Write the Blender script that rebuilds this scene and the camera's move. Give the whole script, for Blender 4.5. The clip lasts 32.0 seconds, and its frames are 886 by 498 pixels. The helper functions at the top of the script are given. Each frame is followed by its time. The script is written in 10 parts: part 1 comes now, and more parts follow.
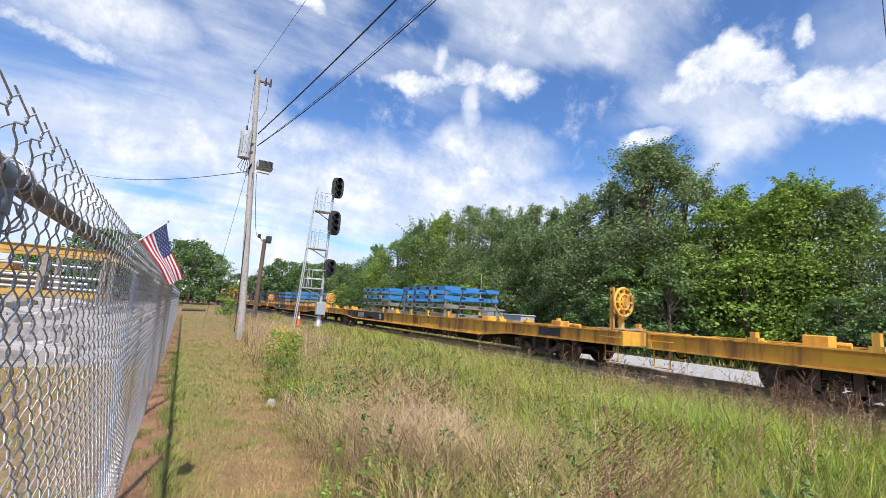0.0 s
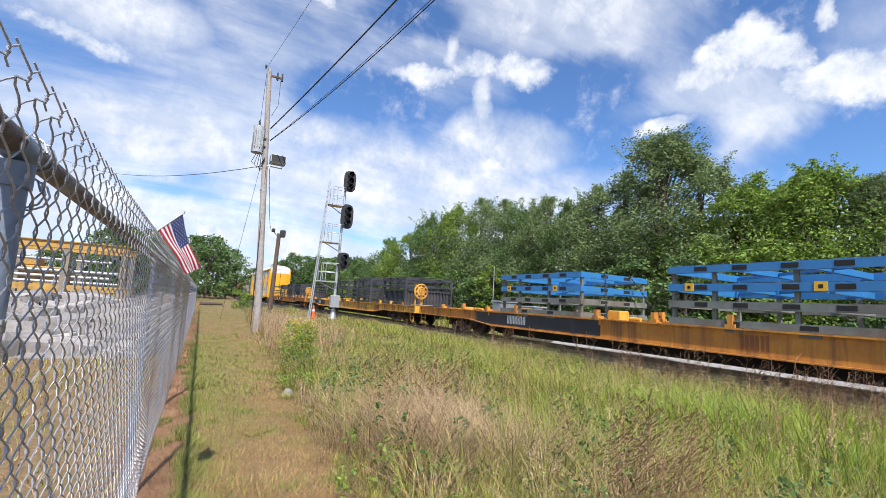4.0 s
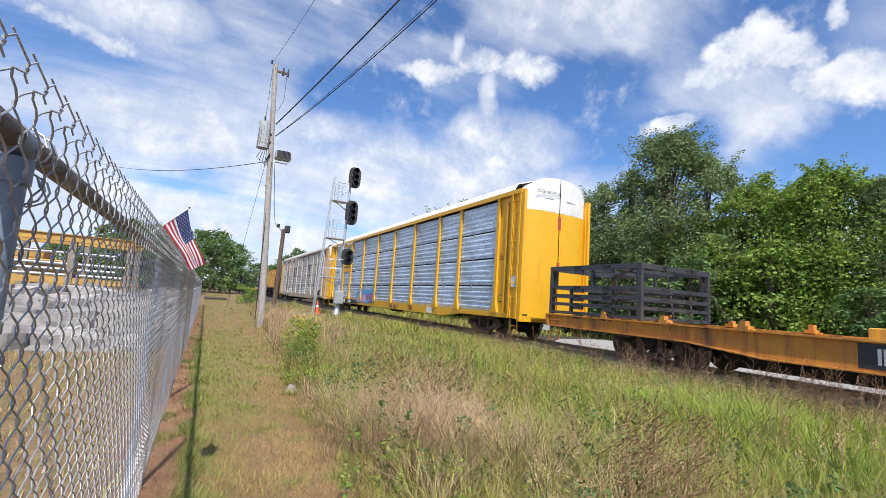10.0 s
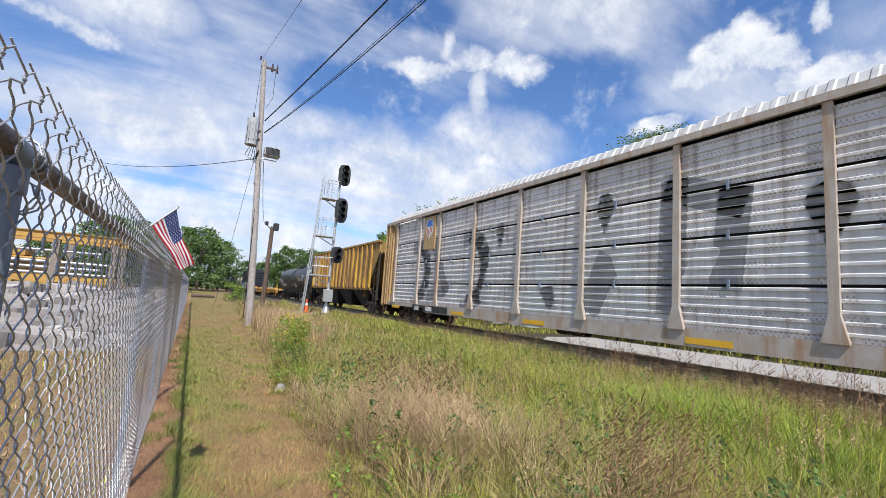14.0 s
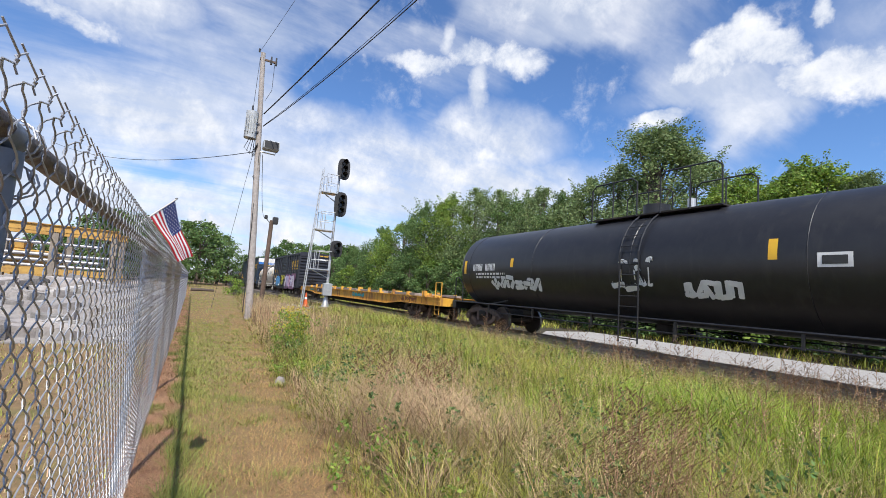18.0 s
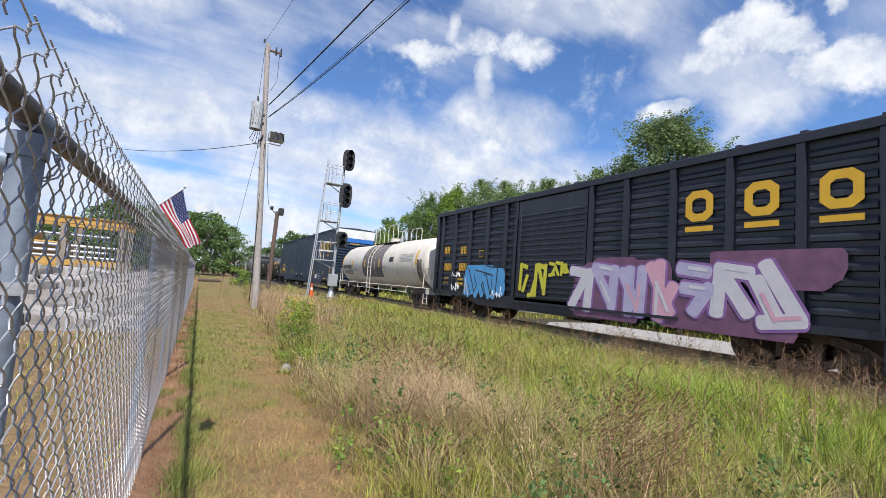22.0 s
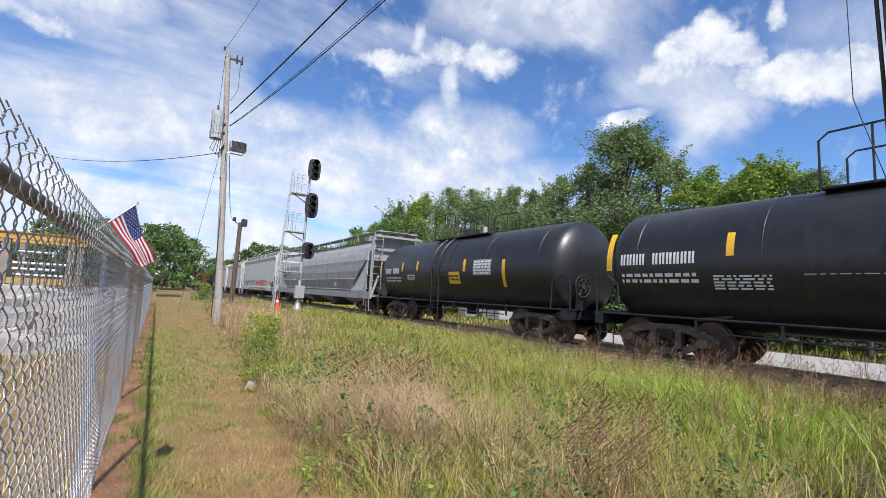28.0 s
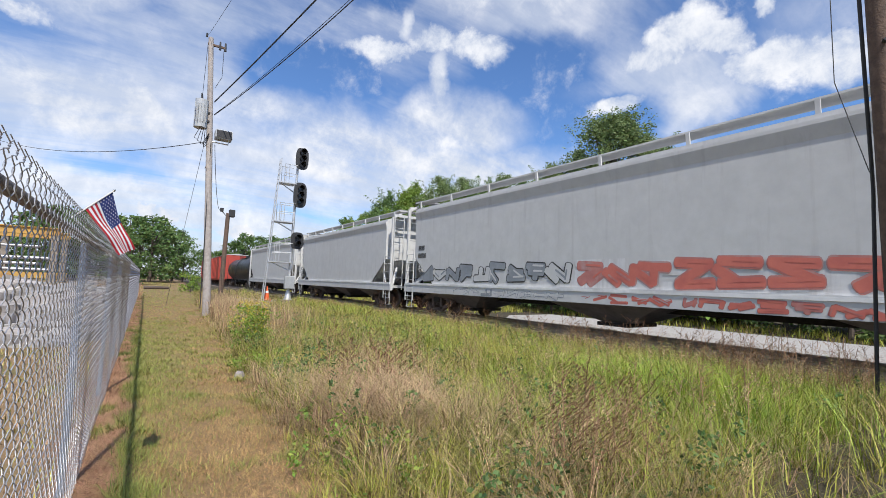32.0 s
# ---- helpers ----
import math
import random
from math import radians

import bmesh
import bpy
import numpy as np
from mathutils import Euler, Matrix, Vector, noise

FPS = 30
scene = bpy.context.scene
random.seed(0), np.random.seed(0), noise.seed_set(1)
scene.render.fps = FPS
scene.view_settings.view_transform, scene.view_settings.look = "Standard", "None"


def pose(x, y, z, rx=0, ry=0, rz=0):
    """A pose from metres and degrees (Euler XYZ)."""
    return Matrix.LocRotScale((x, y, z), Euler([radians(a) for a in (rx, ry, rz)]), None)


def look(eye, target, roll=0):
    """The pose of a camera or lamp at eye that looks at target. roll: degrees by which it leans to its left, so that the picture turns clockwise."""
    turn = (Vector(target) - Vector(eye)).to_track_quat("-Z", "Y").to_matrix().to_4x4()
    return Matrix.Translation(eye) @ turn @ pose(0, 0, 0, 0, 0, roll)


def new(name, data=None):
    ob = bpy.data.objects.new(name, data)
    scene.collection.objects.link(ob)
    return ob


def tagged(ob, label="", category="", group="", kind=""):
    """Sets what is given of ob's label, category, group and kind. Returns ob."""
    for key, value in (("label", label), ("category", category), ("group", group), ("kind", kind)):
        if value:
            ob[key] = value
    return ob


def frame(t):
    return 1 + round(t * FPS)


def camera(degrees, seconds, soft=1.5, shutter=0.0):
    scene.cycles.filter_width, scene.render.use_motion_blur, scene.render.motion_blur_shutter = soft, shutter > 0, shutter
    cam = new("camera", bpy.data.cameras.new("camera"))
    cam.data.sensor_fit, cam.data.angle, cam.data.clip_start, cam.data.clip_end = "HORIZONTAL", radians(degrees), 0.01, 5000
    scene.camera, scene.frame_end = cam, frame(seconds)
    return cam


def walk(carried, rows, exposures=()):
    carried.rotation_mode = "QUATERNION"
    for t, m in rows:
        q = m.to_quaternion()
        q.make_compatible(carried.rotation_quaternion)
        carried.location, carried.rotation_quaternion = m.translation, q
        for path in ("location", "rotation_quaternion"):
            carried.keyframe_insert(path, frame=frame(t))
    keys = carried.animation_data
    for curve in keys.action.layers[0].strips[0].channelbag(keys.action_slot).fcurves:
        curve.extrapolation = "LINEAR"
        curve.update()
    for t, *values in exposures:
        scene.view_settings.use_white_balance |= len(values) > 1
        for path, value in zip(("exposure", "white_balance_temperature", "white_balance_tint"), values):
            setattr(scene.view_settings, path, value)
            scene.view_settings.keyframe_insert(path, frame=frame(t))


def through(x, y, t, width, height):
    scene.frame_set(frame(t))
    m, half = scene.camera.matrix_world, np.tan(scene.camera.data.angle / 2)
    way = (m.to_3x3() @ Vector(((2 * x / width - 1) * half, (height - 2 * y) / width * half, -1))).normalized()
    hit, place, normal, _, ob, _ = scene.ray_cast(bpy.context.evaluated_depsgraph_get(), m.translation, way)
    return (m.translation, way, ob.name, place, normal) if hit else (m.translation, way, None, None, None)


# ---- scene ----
cam = camera(90.51, 32.0, soft=0.8)
PATH = [
    (0.0, pose(0.021, -0.234, 1.613, 98.225, -3.588, -30.528)),
    (0.5, pose(0.012, -0.239, 1.601, 98.319, -3.641, -30.381)),
    (1.0, pose(0.019, -0.246, 1.588, 98.370, -3.688, -30.168)),
    (1.5, pose(0.024, -0.247, 1.589, 98.388, -3.673, -29.702)),
    (2.0, pose(0.031, -0.246, 1.595, 98.208, -3.595, -29.413)),
    (2.5, pose(0.029, -0.246, 1.581, 97.901, -3.289, -29.116)),
    (3.0, pose(0.027, -0.242, 1.575, 97.637, -3.343, -29.054)),
    (3.5, pose(0.027, -0.239, 1.575, 97.414, -3.303, -28.961)),
    (5.5, pose(0.029, -0.242, 1.577, 96.764, -3.214, -28.593)),
    (6.0, pose(0.026, -0.244, 1.580, 96.724, -3.342, -28.562)),
    (6.5, pose(0.050, -0.229, 1.583, 96.594, -3.278, -28.343)),
    (7.0, pose(0.064, -0.218, 1.586, 96.556, -3.273, -28.255)),
    (7.5, pose(0.072, -0.211, 1.593, 96.467, -3.346, -28.199)),
    (8.0, pose(0.067, -0.211, 1.597, 96.438, -3.498, -28.234)),
    (8.5, pose(0.054, -0.218, 1.592, 96.482, -3.648, -28.294)),
    (9.0, pose(0.020, -0.228, 1.580, 96.603, -3.708, -28.335)),
    (9.5, pose(0.034, -0.216, 1.585, 96.784, -3.830, -28.323)),
    (10.0, pose(0.028, -0.205, 1.587, 96.797, -3.902, -28.395)),
    (10.5, pose(0.009, -0.196, 1.585, 96.740, -3.600, -28.420)),
    (11.0, pose(0.018, -0.201, 1.585, 96.776, -3.715, -28.598)),
    (11.5, pose(0.020, -0.206, 1.586, 96.807, -3.786, -28.881)),
    (12.0, pose(0.007, -0.209, 1.590, 96.780, -3.795, -29.115)),
    (12.5, pose(-0.001, -0.204, 1.594, 96.769, -3.841, -29.130)),
    (13.0, pose(-0.013, -0.200, 1.602, 96.651, -3.760, -29.440)),
    (13.5, pose(0.003, -0.209, 1.600, 96.715, -3.764, -29.559)),
    (14.0, pose(0.011, -0.217, 1.603, 96.616, -3.913, -29.728)),
    (14.5, pose(0.004, -0.226, 1.600, 96.328, -4.007, -29.769)),
    (16.5, pose(0.000, -0.227, 1.589, 96.148, -4.220, -29.728)),
    (17.0, pose(0.030, -0.213, 1.571, 96.137, -4.007, -29.750)),
    (17.5, pose(0.026, -0.210, 1.584, 95.921, -3.902, -29.783)),
    (18.0, pose(0.016, -0.210, 1.590, 95.910, -4.063, -29.819)),
    (18.5, pose(-0.002, -0.213, 1.587, 95.979, -4.234, -29.829)),
    (19.0, pose(-0.001, -0.218, 1.590, 96.011, -4.236, -29.580)),
    (19.5, pose(-0.001, -0.225, 1.586, 96.127, -4.304, -29.310)),
    (20.0, pose(0.002, -0.235, 1.579, 96.159, -4.426, -29.209)),
    (20.5, pose(0.001, -0.248, 1.572, 95.705, -4.143, -28.989)),
    (21.0, pose(0.010, -0.263, 1.562, 95.305, -4.098, -28.924)),
    (21.5, pose(0.024, -0.280, 1.554, 95.060, -4.180, -28.930)),
    (22.0, pose(0.013, -0.288, 1.559, 94.758, -4.235, -29.149)),
    (22.5, pose(0.015, -0.296, 1.567, 94.641, -4.416, -29.465)),
    (23.0, pose(0.028, -0.312, 1.567, 94.640, -4.665, -29.858)),
    (23.5, pose(0.063, -0.339, 1.589, 94.510, -4.505, -30.487)),
    (24.0, pose(0.113, -0.372, 1.598, 94.923, -3.924, -36.623)),
    (24.5, pose(0.179, -0.404, 1.615, 95.056, -2.696, -43.162)),
    (26.5, pose(0.059, -0.332, 1.582, 96.322, -2.156, -40.963)),
    (27.0, pose(0.053, -0.311, 1.577, 96.131, -2.489, -36.331)),
    (27.5, pose(0.033, -0.300, 1.588, 96.012, -2.529, -34.556)),
    (28.0, pose(0.027, -0.292, 1.593, 96.044, -2.771, -33.071)),
    (28.5, pose(0.024, -0.289, 1.588, 96.077, -2.755, -32.307)),
    (29.0, pose(0.042, -0.288, 1.583, 96.184, -2.604, -32.009)),
    (29.5, pose(0.050, -0.290, 1.587, 96.108, -2.576, -32.195)),
    (30.0, pose(0.067, -0.295, 1.590, 96.178, -2.653, -32.884)),
    (30.5, pose(0.078, -0.303, 1.584, 94.436, -2.553, -33.628)),
    (31.0, pose(0.083, -0.313, 1.582, 94.559, -2.217, -33.883)),
    (31.5, pose(0.084, -0.324, 1.580, 94.536, -2.129, -34.071)),
    (32.0, pose(0.076, -0.324, 1.563, 94.676, -2.022, -34.158)),
]
walk(cam, PATH, [(0.0, 0.32), (9.0, 0.28), (11.0, 0.18), (14.5, 0.18), (17.0, 0.22), (24.0, 0.15), (25.2, 0.35), (26.5, 0.58), (27.2, 0.4), (28.0, 0.22), (30.0, 0.14), (32.0, 0.14)])

# ---- light: late-summer sun behind the camera, broken cloud ----
SUN_TO = Vector((-0.2, -0.755, 1.0)).normalized()


def make_world():
    w = bpy.data.worlds.new("sky")
    scene.world = w
    w.use_nodes = True
    nt = w.node_tree
    nt.nodes.clear()
    N, Lk = nt.nodes.new, nt.links.new
    out, bg = N("ShaderNodeOutputWorld"), N("ShaderNodeBackground")
    Lk(bg.outputs[0], out.inputs[0])
    sky = N("ShaderNodeTexSky")
    sky.sky_type = "NISHITA"
    sky.sun_disc = False
    sky.sun_elevation = math.asin(SUN_TO.z)
    sky.sun_rotation = math.atan2(SUN_TO.x, SUN_TO.y)
    sky.air_density, sky.dust_density, sky.ozone_density = 1.0, 0.4, 2.0
    tc = N("ShaderNodeTexCoord")

    def math_(op, a, b=None, c=None):
        n = N("ShaderNodeMath")
        n.operation = op
        for k, v in enumerate((a, b, c)):
            if v is None:
                continue
            if isinstance(v, (int, float)):
                n.inputs[k].default_value = v
            else:
                Lk(v, n.inputs[k])
        return n.outputs[0]

    def ramp(v, lo, hi):
        n = N("ShaderNodeMapRange")
        n.interpolation_type = "SMOOTHSTEP"
        Lk(v, n.inputs[0])
        n.inputs[1].default_value, n.inputs[2].default_value = lo, hi
        return n.outputs[0]

    sep = N("ShaderNodeSeparateXYZ")
    Lk(tc.outputs["Generated"], sep.inputs[0])
    x, y, z = sep.outputs
    zz = math_("ADD", math_("MAXIMUM", z, 0.0), 0.22)
    com = N("ShaderNodeCombineXYZ")
    Lk(math_("DIVIDE", x, zz), com.inputs[0])
    Lk(math_("DIVIDE", y, zz), com.inputs[1])

    def noise_(vec, scale, detail, rough, dist=0.0):
        n = N("ShaderNodeTexNoise")
        Lk(vec, n.inputs["Vector"])
        n.inputs["Scale"].default_value, n.inputs["Detail"].default_value = scale, detail
        n.inputs["Roughness"].default_value, n.inputs["Distortion"].default_value = rough, dist
        return n.outputs["Fac"]

    def mapped(vec, loc=(0, 0, 0), rot=0.0, scl=(1, 1, 1)):
        m = N("ShaderNodeMapping")
        Lk(vec, m.inputs[0])
        m.inputs["Location"].default_value = loc
        m.inputs["Rotation"].default_value = (0, 0, rot)
        m.inputs["Scale"].default_value = scl
        return m.outputs[0]

    # high streaked veil
    veil = noise_(mapped(com.outputs[0], (0.3, 1.7, 0), radians(CIRRUS_TURN), (0.35, 1.0, 1)), 1.5, 7, 0.58, 0.6)
    fine = noise_(mapped(com.outputs[0], (4.3, 0.7, 0), radians(CIRRUS_TURN + 8), (0.25, 1.3, 1)), 4.2, 6, 0.6, 0.4)
    low = ramp(z, 0.55, 0.05)
    v = math_("ADD", math_("MULTIPLY", veil, 0.75), math_("MULTIPLY", fine, 0.25))
    v = math_("ADD", v, math_("MULTIPLY", low, 0.16))
    wd = noise_(tc.outputs["Generated"], 9.0, 6, 0.62, 0.2)
    wc = N("ShaderNodeTexNoise")
    Lk(tc.outputs["Generated"], wc.inputs["Vector"])
    wc.inputs["Scale"].default_value, wc.inputs["Detail"].default_value, wc.inputs["Roughness"].default_value = 7.0, 5, 0.6
    va = N("ShaderNodeVectorMath")
    va.operation = "MULTIPLY_ADD"
    Lk(wc.outputs["Color"], va.inputs[0])
    va.inputs[1].default_value = (0.11, 0.11, 0.11)
    Lk(tc.outputs["Generated"], va.inputs[2])
    bent = va.outputs[0]

    def blob(az, el, ra, re, hard, vec):
        """A cloud at a direction in degrees, with its angular half sizes."""
        a, e = radians(az), radians(el)
        d = Vector((math.sin(a) * math.cos(e), math.cos(a) * math.cos(e), math.sin(e))) + Vector((0.055, 0.055, 0.055))
        r = Vector((math.cos(a), -math.sin(a), 0))
        up = r.cross(d).normalized()
        s = N("ShaderNodeVectorMath")
        s.operation = "SUBTRACT"
        Lk(vec, s.inputs[0])
        s.inputs[1].default_value = d
        parts = []
        for axis, size in ((r, ra), (up, re)):
            dt = N("ShaderNodeVectorMath")
            dt.operation = "DOT_PRODUCT"
            Lk(s.outputs[0], dt.inputs[0])
            dt.inputs[1].default_value = axis / math.tan(radians(size))
            parts.append(math_("POWER", math_("ABSOLUTE", dt.outputs["Value"]), 2.0))
        front = N("ShaderNodeVectorMath")
        front.operation = "DOT_PRODUCT"
        Lk(vec, front.inputs[0])
        front.inputs[1].default_value = d
        q = math_("ADD", math_("ADD", parts[0], parts[1]), math_("MULTIPLY", math_("LESS_THAN", front.outputs["Value"], 0.3), 50.0))
        return ramp(q, 1.45, hard - 0.15)

    gaps = None
    for az, el, ra, re, amount in SKY_GAPS:
        g = math_("MULTIPLY", blob(az, el, ra, re, 0.0, bent), amount)
        gaps = g if gaps is None else math_("ADD", gaps, g)
    v = math_("SUBTRACT", v, gaps)
    cirrus = math_("MULTIPLY", ramp(v, 0.42, 0.72), 0.9)
    cum = None
    for b in SKY_CLOUDS:
        g = blob(*b, bent)
        cum = g if cum is None else math_("MAXIMUM", cum, g)
    wf = noise_(tc.outputs["Generated"], 26.0, 7, 0.66, 0.3)
    ragged = math_("ADD", math_("MULTIPLY", wd, 0.9), math_("MULTIPLY", wf, 0.6))
    cum = ramp(math_("ADD", cum, math_("MULTIPLY_ADD", ragged, 1.9, -1.42)), 0.05, 1.15)
    soft = None
    for b in SKY_WISPS:
        g = math_("MULTIPLY", blob(*b[:4], -0.6, bent), b[4])
        soft = g if soft is None else math_("MAXIMUM", soft, g)
    cum = math_("MAXIMUM", cum, math_("MULTIPLY", math_("MINIMUM", math_("MULTIPLY", soft, 1.7), 1.0), ramp(math_("ADD", math_("MULTIPLY", fine, 0.5), math_("MULTIPLY", ragged, 0.4)), 0.16, 0.66)))
    tot = math_("MAXIMUM", cirrus, cum)
    shade = ramp(math_("ADD", math_("MULTIPLY", wd, 0.75), math_("MULTIPLY", wf, 0.35)), 0.42, 0.82)
    cm = N("ShaderNodeMix")
    cm.data_type = "RGBA"
    Lk(shade, cm.inputs[0])
    cm.inputs[6].default_value = (CLOUD * 0.62, CLOUD * 0.68, CLOUD * 0.8, 1)
    cm.inputs[7].default_value = (CLOUD, CLOUD, CLOUD * 1.02, 1)
    sk = N("ShaderNodeMix")
    sk.data_type = "RGBA"
    sk.blend_type = "MULTIPLY"
    sk.inputs[0].default_value = 1.0
    Lk(sky.outputs[0], sk.inputs[6])
    sk.inputs[7].default_value = SKY_TINT
    mx = N("ShaderNodeMix")
    mx.data_type = "RGBA"
    Lk(tot, mx.inputs[0])
    Lk(sk.outputs[2], mx.inputs[6])
    Lk(cm.outputs[2], mx.inputs[7])
    Lk(mx.outputs[2], bg.inputs[0])
    bg.inputs[1].default_value = SKY_STRENGTH


SKY_STRENGTH = 0.118
SKY_TINT = (0.74, 0.98, 1.3, 1)
CLOUD = 8.2
CIRRUS_TURN = -35
SKY_CLOUDS = [  # azimuth, elevation, half width, half height, hardness
    (62.5, 28.2, 4.4, 2.6, 0.3), (59.5, 26.4, 4.0, 2.2, 0.3), (66.0, 26.8, 3.4, 1.8, 0.3), (70.8, 24.2, 4.6, 2.4, 0.3), (76.0, 23.0, 4.6, 3.0, 0.3), (71.4, 29.0, 1.0, 1.4, 0.1),
    (31.6, 29.9, 4.2, 2.3, 0.0), (37.6, 29.4, 5.0, 2.0, 0.0), (25.0, 28.6, 4.6, 1.7, 0.0), (56.5, 22.6, 3.2, 1.2, 0.1),
    (0.7, 6.3, 4.0, 1.3, 0.2), (8.5, 6.0, 3.0, 1.0, 0.2), (8.0, 34.6, 4.0, 1.2, 0.0), (-15.0, 24.4, 6.0, 1.1, -0.2), (82.0, 24.0, 6.0, 4.0, 0.2),
    (92.0, 15.0, 9.0, 4.0, 0.2), (105.0, 26.0, 12.0, 5.0, 0.2), (-45.0, 20.0, 12.0, 5.0, 0.2), (150.0, 30.0, 14.0, 6.0, 0.2),
    (200.0, 22.0, 12.0, 5.0, 0.2), (-95.0, 28.0, 14.0, 6.0, 0.2)]
SKY_WISPS = [  # soft veils: azimuth, elevation, half width, half height, density
    (27.0, 32.0, 1.2, 2.2, 0.7), (33.2, 25.0, 1.6, 4.5, 0.9), (34.0, 19.5, 10.0, 5.0, 1.0), (36.0, 14.0, 14.0, 5.0, 1.0), (22.0, 16.0, 14.0, 6.0, 1.0), (10.0, 20.0, 9.0, 3.0, 0.7), (-6.0, 17.0, 12.0, 4.5, 1.0), (47.0, 15.0, 9.0, 3.0, 0.3), (-12.0, 28.0, 10.0, 4.0, 0.8),
    (44.0, 35.0, 12.0, 3.5, 0.8), (60.0, 25.0, 9.0, 2.0, 0.2), (80.0, 27.0, 9.0, 6.0, 0.4)]
SKY_GAPS = [  # the clear blue gaps in the veil
    (15.5, 25.0, 8.0, 3.5, 0.22), (46.0, 27.0, 8.0, 4.5, 0.22), (-4.0, 11.0, 6.0, 1.6, 0.15), (70.0, 31.0, 14.0, 5.0, 0.14), (53.0, 20.0, 8.0, 4.0, 0.3), (76.0, 16.0, 14.0, 6.0, 0.35), (22.0, 36.0, 6.0, 3.0, 0.15)]
make_world()
sun = new("sun", bpy.data.lights.new("sun", "SUN"))
sun.data.energy, sun.data.angle, sun.data.color = 5.0, radians(0.55), (1.0, 0.96, 0.9)
sun.matrix_world = look(SUN_TO * 50, (0, 0, 0))
scene.view_settings.exposure = 0.3


# ---- materials ----
def mat(name, a, b=None, rough=0.7, metal=0.0, scale=6.0, stain=None, stain_at=(0.55, 0.7), stain_scale=0.8, bump=0.15, bump_scale=None,
        island=0.0, spread=0.0, streak=False, coat=0.0, through=0.0, detail=5):
    """A surface of two colours mixed by grain, with stains of a third, and fine relief. streak: stains run down the surface."""
    m = bpy.data.materials.new(name)
    m.use_nodes = True
    nt = m.node_tree
    N, Lk = nt.nodes.new, nt.links.new
    bs = nt.nodes["Principled BSDF"]
    tc = N("ShaderNodeTexCoord")

    def nz(sc, det, vec=None):
        n = N("ShaderNodeTexNoise")
        Lk(vec or tc.outputs["Object"], n.inputs["Vector"])
        n.inputs["Scale"].default_value, n.inputs["Detail"].default_value, n.inputs["Roughness"].default_value = sc, det, 0.62
        return n.outputs["Fac"]

    def mixc(f, c, d):
        n = N("ShaderNodeMix")
        n.data_type = "RGBA"
        for k, v in ((0, f), (6, c), (7, d)):
            if hasattr(v, "is_linked"):
                Lk(v, n.inputs[k])
            else:
                n.inputs[k].default_value = v if k == 0 else (*v, 1)
        return n.outputs[2]

    b = b or tuple(c * 0.7 for c in a)
    grain = nz(scale, detail)
    mr = N("ShaderNodeMapRange")
    Lk(grain, mr.inputs[0])
    mr.inputs[1].default_value, mr.inputs[2].default_value = 0.32, 0.68
    col = mixc(mr.outputs[0], a, b)
    if stain:
        vec = None
        if streak:
            mp = N("ShaderNodeMapping")
            Lk(tc.outputs["Object"], mp.inputs[0])
            mp.inputs["Scale"].default_value = (4, 4, 0.35)
            vec = mp.outputs[0]
        sr = N("ShaderNodeMapRange")
        Lk(nz(stain_scale, 6, vec), sr.inputs[0])
        sr.inputs[1].default_value, sr.inputs[2].default_value = stain_at
        col = mixc(sr.outputs[0], col, stain)
    if island or spread:
        if island:
            rnd = N("ShaderNodeNewGeometry").outputs["Random Per Island"]
        else:
            rnd = N("ShaderNodeObjectInfo").outputs["Random"]
        hs = N("ShaderNodeHueSaturation")
        v = N("ShaderNodeMapRange")
        Lk(rnd, v.inputs[0])
        k = island or spread
        v.inputs[3].default_value, v.inputs[4].default_value = 1 - k, 1 + k
        Lk(v.outputs[0], hs.inputs["Value"])
        hu = N("ShaderNodeMapRange")
        mu = N("ShaderNodeMath")
        mu.operation = "FRACT"
        mu2 = N("ShaderNodeMath")
        mu2.operation = "MULTIPLY"
        mu2.inputs[1].default_value = 7.31
        Lk(rnd, mu2.inputs[0])
        Lk(mu2.outputs[0], mu.inputs[0])
        Lk(mu.outputs[0], hu.inputs[0])
        hu.inputs[3].default_value, hu.inputs[4].default_value = 0.5 - 0.05 * k, 0.5 + 0.05 * k
        Lk(hu.outputs[0], hs.inputs["Hue"])
        Lk(col, hs.inputs["Color"])
        col = hs.outputs[0]
    Lk(col, bs.inputs["Base Color"])
    bs.inputs["Roughness"].default_value, bs.inputs["Metallic"].default_value = rough, metal
    if coat:
        bs.inputs["Coat Weight"].default_value = coat
    if through:
        tr, ms = N("ShaderNodeBsdfTranslucent"), N("ShaderNodeMixShader")
        Lk(col, tr.inputs[0])
        ms.inputs[0].default_value = through
        Lk(bs.outputs[0], ms.inputs[1])
        Lk(tr.outputs[0], ms.inputs[2])
        Lk(ms.outputs[0], nt.nodes["Material Output"].inputs[0])
    if bump:
        bp = N("ShaderNodeBump")
        bp.inputs["Strength"].default_value, bp.inputs["Distance"].default_value = bump, 0.02
        Lk(nz(bump_scale or scale * 4, 4), bp.inputs["Height"])
        Lk(bp.outputs[0], bs.inputs["Normal"])
    return m


M = {}


